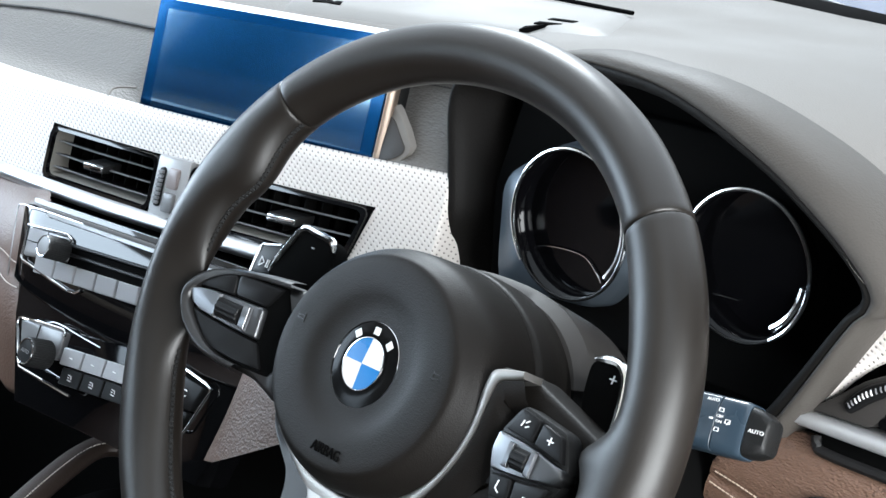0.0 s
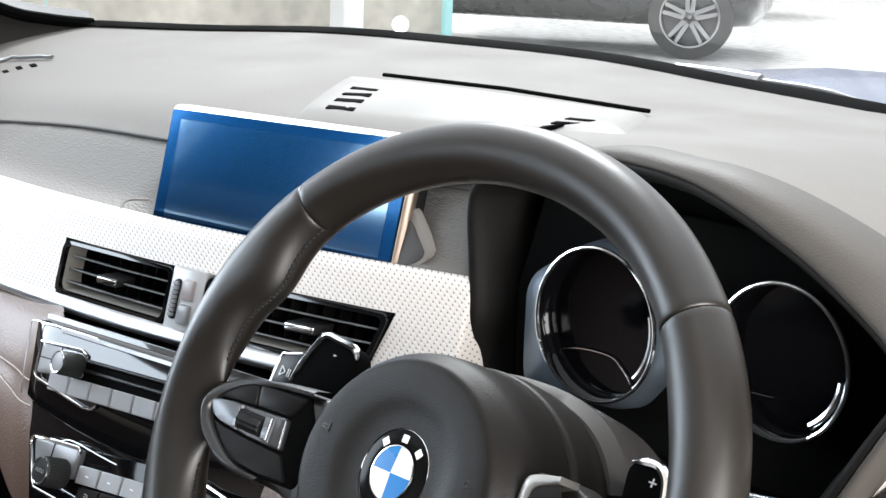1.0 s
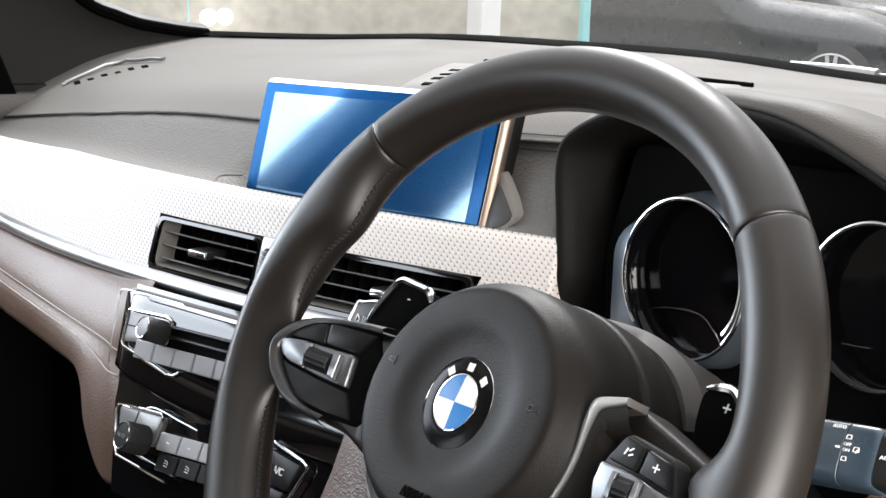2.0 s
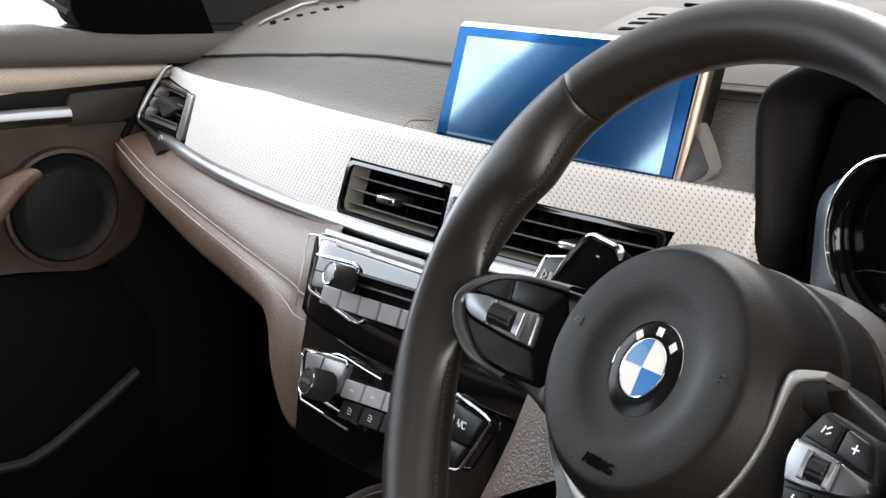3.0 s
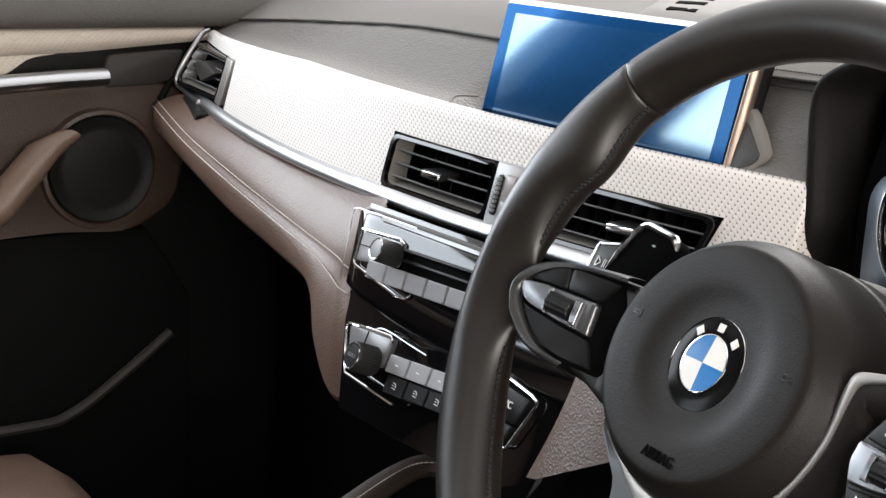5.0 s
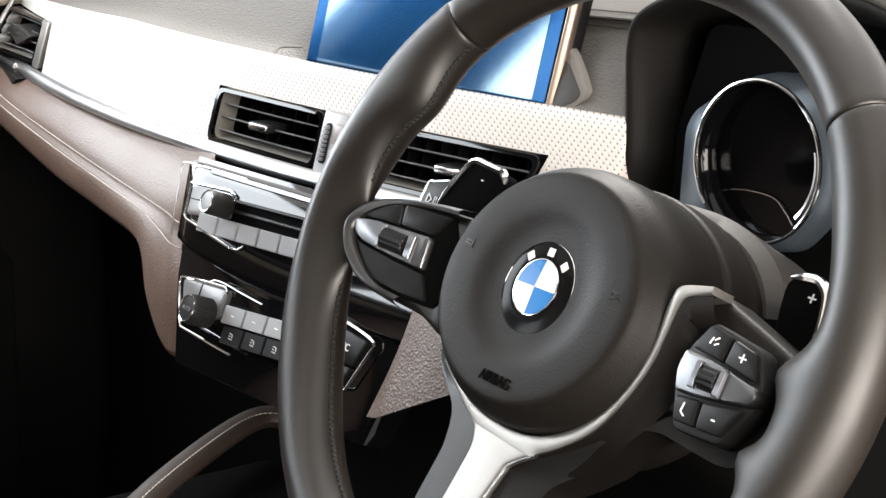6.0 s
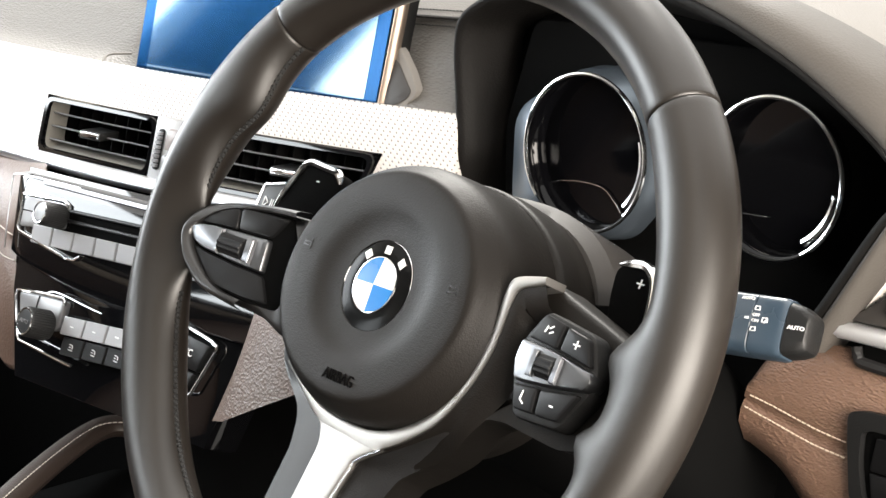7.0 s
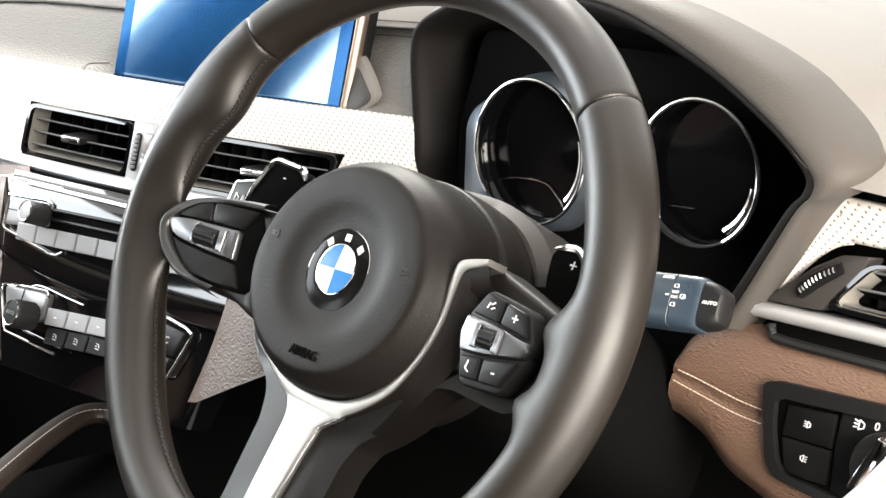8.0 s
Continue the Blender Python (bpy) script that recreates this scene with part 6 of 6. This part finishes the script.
door_part("recess_cheek", [(0.0727, 0.9950), (0.1315, 0.9990), (0.1580, 0.9995), (0.1452, 0.9675), (0.1250, 0.9621), (0.0692, 0.9595), (0.0664, 0.9763)], -0.01, 0.001, SHROUD, "dark glossy cheek of the recess", corner=0.006)
door_part("trim_curl", [(0.0200, 0.9975), (0.0014, 0.9957), (-0.0120, 0.9924), (-0.0238, 0.9841), (-0.0337, 0.9775), (-0.0480, 0.9755), (-0.16, 0.970), (-0.16, 0.9975)], -0.02, 0.0015, BEIGE_TRIM, "pale trim curling round the recess", bevel=0.002, corner=0.006)
bm = tube(spline([on_door(-0.20, 0.955, 0.02), on_door(-0.10, 0.966, 0.024), on_door(0.0, 0.9725, 0.022), on_door(0.066, 0.9735, 0.012)], 16), 0.0115, 10, flat=0.85)
part("door_handle", bm, SATIN, door, "satin silver pull handle")
door_part("leather_panel", [(-1.2, 0.955), (0.155, 0.963), (0.165, 0.90), (0.15, 0.83), (0.10, 0.80), (0.02, 0.805), (-0.3, 0.79), (-1.2, 0.79)], -0.03, -0.004, DOOR_BROWN, "brown leather door panel", corner=0.02, bevel=0.006)
part("speaker_surround", revolve([(0.066, -0.004), (0.064, 0.006), (0.060, 0.007), (0.057, 0.0)], 48, cap=False), DOOR_BROWN, door, "brown speaker surround", matrix=Matrix(((0, 0, 1, XD), (1, 0, 0, 0.064), (0, 1, 0, 0.873), (0, 0, 0, 1))))
part("speaker_grille", revolve([(0.0585, 0.002), (0.056, 0.007), (0.051, 0.006), (0.045, 0.004), (0.041, 0.0045), (0.001, 0.006)], 48), BLACK_PLASTIC, door, "black round speaker grille", matrix=Matrix(((0, 0, 1, XD), (1, 0, 0, 0.064), (0, 1, 0, 0.873), (0, 0, 0, 1))))
rows = []
for p, wd in (((0.020, 0.915), 0.012), ((-0.005, 0.900), 0.018), ((-0.03, 0.870), 0.020), ((-0.06, 0.835), 0.020), ((-0.12, 0.80), 0.022), ((-0.25, 0.79), 0.024)):
    rows.append([on_door(p[0] + wd * 0.9 * math.cos(t), p[1] + wd * math.sin(t) * 0.75, 0.025 + 0.018 * math.sin(t + 0.8)) for t in (2 * math.pi * j / 14 for j in range(14))])
part("armrest", capped(rows), PULL_BROWN, door, "tan leather arm pull", angle=60)
door_part("lower_panel", [(-1.2, 0.80), (0.12, 0.80), (0.17, 0.72), (0.17, 0.42), (-1.2, 0.42)], -0.03, -0.012, CARPET_BLACK, "black lower panel")
part("pocket_edge", tube(spline([on_door(0.145, 0.680, -0.005), on_door(0.09, 0.640, 0.0), on_door(0.03, 0.602, 0.004), on_door(-0.02, 0.594, 0.008), on_door(-0.2, 0.592, 0.01)], 20), 0.006, 8), SHROUD, door, "grey door pocket edge")
# side window frame
# unseen pillar, shaped so the screen mirrors a dark diagonal band
bm = bmesh.new()
slab([(-0.82, 1.00), (-0.46, 1.00), (-0.80, 1.36), (-0.80, 1.50), (-1.12, 1.50), (-1.12, 1.30)], -0.06, 0.0, 0.005, bm=bm, place=on_door)
part("unseen_pillar", bm, BLACK_PLASTIC, door)
# forward end covers the pillar foot in black to stand for its shade
door_part("mirror_corner", [(0.245, 1.046), (0.155, 1.050), (0.110, 1.055), (0.088, 1.064), (0.080, 1.080), (0.075, 1.120), (0.04, 1.20), (-0.02, 1.30), (0.05, 1.32), (0.14, 1.24), (0.21, 1.13)], -0.07, -0.0125, DEEP_BLACK, "black mirror corner trim, stretched over the pillar's shaded foot", corner=0.008)
part("window_frame_edge", tube([on_door(0.078, 1.078, -0.02), on_door(0.05, 1.095, -0.025), on_door(-0.02, 1.150, -0.03), on_door(-0.12, 1.24, -0.03)], 0.003, 8), DASH_LOWER, door, "grey window frame edge")

# ---- windscreen pillars, edge and glass ----
ws = spline([(s[0], *s[4]) for s in TOP], 60)
screen_edge = thing("windscreen", "windscreen with black lower edge", "windscreen", kind="structure")
rows = [[p + Vector((0, -0.018, 0.0005)), p + Vector((0, -0.010, 0.0030)), p + Vector((0, 0.010, 0.0050)), p + Vector((0, 0.03, 0.0025)), p + Vector((0, 0.03, -0.03))] for p in ws]
part("lower_edge", grid(rows), DEEP_BLACK, screen_edge, "black rubber edge")
rows = [[p + Vector((0, 0.012, 0.004)), p + Vector((0.0, -0.35, 0.22)), p + Vector((0.0, -0.72, 0.38))] for p in ws]
g = part("pane", grid(rows), GLASS, screen_edge, "clear glass")
g.visible_shadow = False
pil = thing("windscreen_pillar", "cloth trimmed windscreen pillar", "pillar", kind="structure")
COLS = [
    [(-1.085, 0.215, 1.020), (-1.092, 0.195, 1.060), (-1.090, 0.165, 1.115), (-1.080, 0.120, 1.180), (-1.05, -0.03, 1.34)],
    [(-1.120, 0.240, 1.035), (-1.128, 0.240, 1.085), (-1.128, 0.215, 1.150), (-1.110, 0.150, 1.240), (-1.07, 0.00, 1.37)],
    [(-1.132, 0.315, 1.062), (-1.145, 0.300, 1.105), (-1.145, 0.270, 1.165), (-1.120, 0.190, 1.255), (-1.08, 0.03, 1.38)],
    [(-1.138, 0.400, 1.090), (-1.150, 0.365, 1.118), (-1.148, 0.320, 1.160), (-1.130, 0.240, 1.235), (-1.09, 0.05, 1.38)],
    [(-1.135, 0.500, 1.116), (-1.142, 0.447, 1.122), (-1.142, 0.387, 1.135), (-1.136, 0.310, 1.175), (-1.09, 0.08, 1.37)],
]
cols = [spline(c, 24) for c in COLS]
part("pillar_trim", grid([spline([c[i] for c in cols], 24) for i in range(24)]), PILLAR_CLOTH, pil, "cloth trim sweeping up from the dash, darkened for shade", angle=70)
part("pillar_seal", tube([p + Vector((0, 0.006, 0.002)) for p in cols[4]], 0.007, 8), DEEP_BLACK, pil, "black windscreen seal")
rows = [[p + Vector((-0.01, 0.01, 0)), p + Vector((-0.10, 0.06, 0.01)), p + Vector((-0.10, -0.02, -0.1))] for p in cols[4]]
part("pillar_outside", grid(rows), BLACK_PLASTIC, pil)

# out of view; added to block sky light from the dash's right end
rows = [[Vector(p) + Vector((0.05 * math.cos(t), 0.035 * math.sin(t), 0.03 * math.sin(t))) for t in (2 * math.pi * j / 14 for j in range(14))] for p in spline([(0.43, 0.43, 1.08), (0.40, 0.30, 1.17), (0.35, 0.08, 1.34), (0.30, -0.12, 1.47)], 12)]
part("pillar_trim", capped(rows), DASH_LOWER, pil, "unseen driver's side pillar, added to shade the dash", angle=60)

# ---- centre console and seat ----
cons = thing("centre_console", "black centre console with stitched leather edge rail", "console")
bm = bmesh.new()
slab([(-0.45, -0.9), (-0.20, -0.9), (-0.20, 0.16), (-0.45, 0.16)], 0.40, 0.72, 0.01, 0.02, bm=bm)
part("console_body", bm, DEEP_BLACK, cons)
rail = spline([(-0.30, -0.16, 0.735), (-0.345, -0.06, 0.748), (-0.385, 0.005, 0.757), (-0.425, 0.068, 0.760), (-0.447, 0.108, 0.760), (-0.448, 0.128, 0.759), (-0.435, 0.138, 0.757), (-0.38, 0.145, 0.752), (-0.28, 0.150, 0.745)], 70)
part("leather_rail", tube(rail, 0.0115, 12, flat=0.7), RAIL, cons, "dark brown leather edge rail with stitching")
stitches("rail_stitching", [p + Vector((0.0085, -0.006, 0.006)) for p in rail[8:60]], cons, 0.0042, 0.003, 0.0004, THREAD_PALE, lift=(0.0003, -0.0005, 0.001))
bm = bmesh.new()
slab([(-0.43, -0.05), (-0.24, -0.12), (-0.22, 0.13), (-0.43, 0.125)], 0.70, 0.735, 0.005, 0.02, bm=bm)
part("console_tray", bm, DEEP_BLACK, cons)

seat = thing("passenger_seat", "brown leather front passenger seat with reclined backrest", "car seat")
rows = []
for y, half, z in ((-0.015, 0.17, 0.585), (-0.03, 0.20, 0.615), (-0.06, 0.22, 0.635), (-0.14, 0.235, 0.635), (-0.35, 0.24, 0.60), (-0.55, 0.24, 0.585)):
    rows.append([(-0.755 + half * math.copysign(abs(math.cos(t)) ** 0.6, math.cos(t)), y, z - 0.09 + 0.09 * math.copysign(abs(math.sin(t)) ** 0.6, math.sin(t))) for t in (2 * math.pi * j / 40 for j in range(40))])
part("seat_cushion", capped(rows), TAUPE, seat, "brown leather cushion", angle=60)
rows = []
for z, half, y in ((0.56, 0.22, -0.60), (0.66, 0.235, -0.68), (0.84, 0.23, -0.86), (0.98, 0.19, -1.02), (1.02, 0.15, -1.07)):
    rows.append([(-0.755 + half * math.copysign(abs(math.cos(t)) ** 0.7, math.cos(t)), y + 0.07 * math.sin(t), z) for t in (2 * math.pi * j / 32 for j in range(32))])
part("seat_back", capped(rows), TAUPE, seat, "brown leather backrest", angle=60)
rows = []
for z, half, y in ((1.03, 0.10, -1.12), (1.05, 0.13, -1.14), (1.11, 0.13, -1.20), (1.13, 0.10, -1.22)):
    rows.append([(-0.755 + half * math.cos(t), y + 0.05 * math.sin(t), z) for t in (2 * math.pi * j / 28 for j in range(28))])
part("head_restraint", capped(rows), TAUPE, seat, angle=60)
part("restraint_post", tube([(-0.80, -1.04, 0.98), (-0.80, -1.15, 1.07)], 0.007, 8), CHROME, seat)
part("restraint_post", tube([(-0.71, -1.04, 0.98), (-0.71, -1.15, 1.07)], 0.007, 8), CHROME, seat)

# ---- cabin shell ----
shell = thing("cabin_shell", "dark carpeted cabin floor, bulkhead and roof", "car body", kind="structure")
CARPET = material("black_carpet", (0.010, 0.010, 0.010), 0.95, bump=0.5, bump_scale=900)
HEADLINER = material("headliner", (0.62, 0.58, 0.52), 0.9, bump=0.2, bump_scale=800)
bm = bmesh.new()
slab([(-1.12, -1.9), (0.40, -1.9), (0.40, 0.50), (-1.12, 0.50)], 0.28, 0.34, 0.01, bm=bm)
part("cabin_floor", bm, CARPET, shell)
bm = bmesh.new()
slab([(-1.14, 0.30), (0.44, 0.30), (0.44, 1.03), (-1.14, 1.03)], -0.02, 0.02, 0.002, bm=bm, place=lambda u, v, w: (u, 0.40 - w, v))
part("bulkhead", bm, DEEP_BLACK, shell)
# unseen roof with an opening added to let light onto the wheel rim
bm = frame_ring([(-1.0, -1.9), (0.28, -1.9), (0.28, -0.18), (-1.0, -0.18)], [(-0.72, -1.15), (0.02, -1.15), (0.02, -0.36), (-0.72, -0.36)], 1.55, 1.50)
part("roof", bm, HEADLINER, shell, "pale headliner round an added opening")
# unseen blank wall, added to keep light out from behind
bm = bmesh.new()
slab([(-1.12, 0.34), (0.42, 0.34), (0.42, 1.55), (-1.12, 1.55)], -0.05, 0.05, 0.01, bm=bm, place=lambda u, v, w: (u, -1.75 - w, v))
part("rear_closing_wall", bm, BLACK_PLASTIC, shell)
bm = bmesh.new()
slab([(-1.9, 0.2), (0.25, 0.2), (0.25, 0.42), (-1.9, 0.42)], -0.06, 0.02, 0.01, bm=bm, place=lambda u, v, w: (0.40 - w, u, v))
part("door_sill", bm, BLACK_PLASTIC, shell)
# same on the right rear: an unseen blank wall that blocks light
bm = bmesh.new()
slab([(-1.8, 0.34), (-0.72, 0.34), (-0.72, 1.52), (-1.8, 1.52)], -0.04, 0.02, 0.01, bm=bm, place=lambda u, v, w: (0.42 - w, u, v))
part("side_closing_wall", bm, BLACK_PLASTIC, shell)
bonnet = thing("bonnet", "glossy dark blue bonnet beyond the windscreen", "bonnet")
rows = []
for i in range(20):
    x = -1.15 + 1.6 * i / 19
    k = ((x + 0.37) / 0.8) ** 2
    top = 1.117 - 0.13 * max(0, -0.40 - x)
    rows.append([(x, 0.80 - 0.1 * k, 1.085 - 0.03 * k), (x, 0.95, top), (x, 1.3, top - 0.03 - 0.05 * k), (x, 1.6, 0.95 - 0.1 * k), (x, 1.72, 0.80)])
part("bonnet_skin", grid(rows), CAR_BLUE, bonnet)
wip = thing("windscreen_wiper", "grey wiper arm resting below the windscreen", "wiper")
part("wiper_arm", tube(spline([(-0.43, 0.745, 1.1215), (-0.37, 0.745, 1.1215), (-0.33, 0.745, 1.1200)], 10), 0.0055, 8), ISLAND, wip, "pale grey arm")
part("wiper_blade", tube(spline([(-0.33, 0.745, 1.1195), (-0.265, 0.745, 1.1180), (-0.229, 0.745, 1.1130), (-0.195, 0.745, 1.1085), (-0.10, 0.735, 1.1060)], 16), 0.0024, 8), GREY_BUTTON, wip, "grey blade")
ddoor = thing("driver_door", "grey edge of the open driver's door", "car door")
edge = [Vector((0.371, -0.16, 1.016)), Vector((0.391, -0.16, 1.040)), Vector((0.401, -0.16, 1.052)), Vector((0.411, -0.16, 1.064)), Vector((0.45, -0.16, 1.090)), Vector((0.60, -0.10, 1.12))]
part("door_edge", capped([[p + Vector((-0.012 + 0.022 * math.cos(t) * 0.75, 0.03 * math.sin(t), -0.03 - 0.03 * math.cos(t + 2.4))) for t in (2 * math.pi * j / 16 for j in range(16))] for p in spline(edge, 14)]), ISLAND, ddoor, "pale grey rounded trim")
# ---- showroom outside ----
rows = [[(-60 + 5 * i, -40 + 5 * j, 0) for j in range(20)] for i in range(20)]
part_floor = part("floor", grid(rows), TILE, None)
tagged(part_floor, "pale polished showroom floor", "floor", kind="structure")
wall = thing("wall_far", "pale showroom wall", "wall", kind="structure")
bm = bmesh.new()
slab([(-45, 0), (20, 0), (20, 7), (-45, 7)], -0.1, 0.1, 0.01, bm=bm, place=lambda u, v, w: (u, 24 - w, v))
part("wall_skin", bm, WALL_PAINT, wall)
bm = bmesh.new()
slab([(-30, 0), (24, 0), (24, 7), (-30, 7)], -0.1, 0.1, 0.01, bm=bm, place=lambda u, v, w: (-32 + w, u, v))
part("wall_skin", bm, WALL_PAINT, wall)

# two walls out of view, added dark to hold back light on the wheel
side_wall = thing("unseen_side_wall", "unseen charcoal wall added to cut light from beside and behind", "wall", kind="structure")
bm = bmesh.new()
slab([(-7, 0), (24, 0), (24, 7), (-7, 7)], -0.1, 0.1, 0.01, bm=bm, place=lambda u, v, w: (5 - w, u, v))
part("wall_skin", bm, WALL_GREY, side_wall)
bm = bmesh.new()
slab([(-32, 0), (5, 0), (5, 7), (-32, 7)], -0.1, 0.1, 0.01, bm=bm, place=lambda u, v, w: (u, -7 + w, v))
part("wall_skin", bm, WALL_GREY, side_wall)


def column(x, y, w, mat, label):
    c = thing("showroom_column", label, "column", group="showroom columns")
    bm = bmesh.new()
    slab([(x - w / 2, y - w / 2), (x + w / 2, y - w / 2), (x + w / 2, y + w / 2), (x - w / 2, y + w / 2)], 0, 6.5, 0.01, 0.02, bm=bm)
    part("column_shaft", bm, mat, c)


WHITE = material("white_paint", (0.8, 0.8, 0.79), 0.5, vary=0.03)
AQUA = material("aqua_glass_edge", (0.35, 0.62, 0.62), 0.2, vary=0.03)
column(0.53 - 12 * math.sin(radians(50.6)), -0.46 + 12 * math.cos(radians(50.6)), 0.20, WHITE, "slim white showroom column")
column(0.53 - 12 * math.sin(radians(46.9)), -0.46 + 12 * math.cos(radians(46.9)), 0.07, AQUA, "narrow pale aqua glass fin")
column(0.53 - 12 * math.sin(radians(61.3)), -0.46 + 12 * math.cos(radians(61.3)), 0.06, AQUA, "narrow pale aqua glass fin")

# tyre and disc are lightened to paint the windscreen's glare over them
TYRE = material("glare_greyed_tyre", (0.10, 0.10, 0.10), 0.8)
GLARE_GREY = material("glare_greyed_disc", (0.16, 0.16, 0.165), 0.6)
parked = thing("parked_car", "mid grey saloon car parked in the showroom", "car", Matrix.Translation((0.53 - 14.5 * math.sin(radians(38.0)) - 0.47, -0.46 + 14.5 * math.cos(radians(38.0)) + 0.81, 0)) @ pose(0, 0, 0, 0, 0, 30) @ Matrix.Scale(1.16, 4))
rows = []
for x, zb, zt, half in ((0.50, 0.35, 0.62, 0.70), (0.42, 0.25, 0.80, 0.82), (0.1, 0.22, 0.90, 0.88), (-0.6, 0.22, 0.97, 0.90), (-1.0, 0.22, 1.30, 0.88), (-1.6, 0.22, 1.44, 0.86), (-2.6, 0.22, 1.40, 0.86), (-3.3, 0.22, 1.05, 0.86), (-3.7, 0.35, 0.9, 0.75)):
    rows.append([(x, half * math.copysign(abs(math.cos(t)) ** 0.5, math.cos(t)), (zb + zt) / 2 + (zt - zb) / 2 * math.copysign(abs(math.sin(t)) ** 0.7, math.sin(t))) for t in (2 * math.pi * j / 32 for j in range(32))])
part("car_body", capped(rows), CAR_GREY, parked, angle=60)
for wx in (0.0, -2.7):
    m = Matrix(((1, 0, 0, wx), (0, 0, -1, -0.86), (0, 1, 0, 0.33), (0, 0, 0, 1)))
    w = part("wheel", revolve([(0.23, 0.03), (0.33, 0.02), (0.335, -0.1), (0.23, -0.15)], 40, cap=False), TYRE, parked, "tyre greyed for windscreen glare", matrix=m)
    part("wheel_disc", revolve([(0.235, -0.02), (0.001, -0.03)], 40), GLARE_GREY, w)
    part("wheel_rim", revolve([(0.235, -0.03), (0.24, 0.03), (0.225, 0.035), (0.215, -0.02)], 40, cap=False), SATIN, w, "alloy rim")
    for k in range(5):
        bm = bmesh.new()
        slab([(0.0, -0.035), (0.22, -0.05), (0.22, -0.02), (0.05, 0.0), (0.22, 0.02), (0.22, 0.05), (0.0, 0.035)], -0.01, 0.028, 0.005, bm=bm)
        part("wheel_spoke", bm, SATIN, w, matrix=pose(0, 0, 0, 0, 0, 72 * k + 18))

copy_thing(parked, Matrix.Translation((-12.1, 17.4, 0)) @ pose(0, 0, 0, 0, 0, 12))

screen_wall = thing("partition_wall", "beige showroom partition wall", "wall", kind="structure")
c0 = Vector((0.53 - 12.2 * math.sin(radians(46.9)), -0.46 + 12.2 * math.cos(radians(46.9)), 0))
c1 = Vector((0.53 - 12.2 * math.sin(radians(67)), -0.46 + 12.2 * math.cos(radians(67)), 0))
d = (c1 - c0).normalized()
bm = bmesh.new()
slab([(0, 0), ((c1 - c0).length, 0), ((c1 - c0).length, 3), (0, 3)], 0.0, 0.08, 0.005, bm=bm, place=lambda u, v, w: c0 + d * u + Vector((d.y, -d.x, 0)) * -w + Vector((0, 0, v)))
part("partition_panel", bm, material("beige_panel", (0.52, 0.49, 0.43), 0.5, vary=0.15), screen_wall)

# added glowing discs stand in for bright spots beyond the windscreen
SPOT_GLOW = bpy.data.materials.new("glowing_spot")
SPOT_GLOW.use_nodes = True
SPOT_GLOW.node_tree.nodes["Principled BSDF"].inputs["Emission Color"].default_value = (1, 0.95, 0.88, 1)
SPOT_GLOW.node_tree.nodes["Principled BSDF"].inputs["Emission Strength"].default_value = 12
for deg, z in ((56.4, 0.31), (48.6, 0.43), (60.6, 0.87), (60.0, 0.88)):
    lamp = thing("bright_spot", "small glowing disc standing in for a bright spot outside", "lamp", Matrix.Translation((0.53 - 11.5 * math.sin(radians(deg)), -0.46 + 11.5 * math.cos(radians(deg)), z)) @ pose(0, 0, 0, 90, 0, deg), group="wall spotlights")
    part("spot_disc", revolve([(0.055, -0.02), (0.052, 0.01), (0.03, 0.02), (0.001, 0.022)], 24), SPOT_GLOW, lamp)
    part("spot_rim", revolve([(0.065, -0.03), (0.065, 0.0), (0.055, 0.004), (0.054, -0.02)], 24, cap=False), WHITE, lamp)
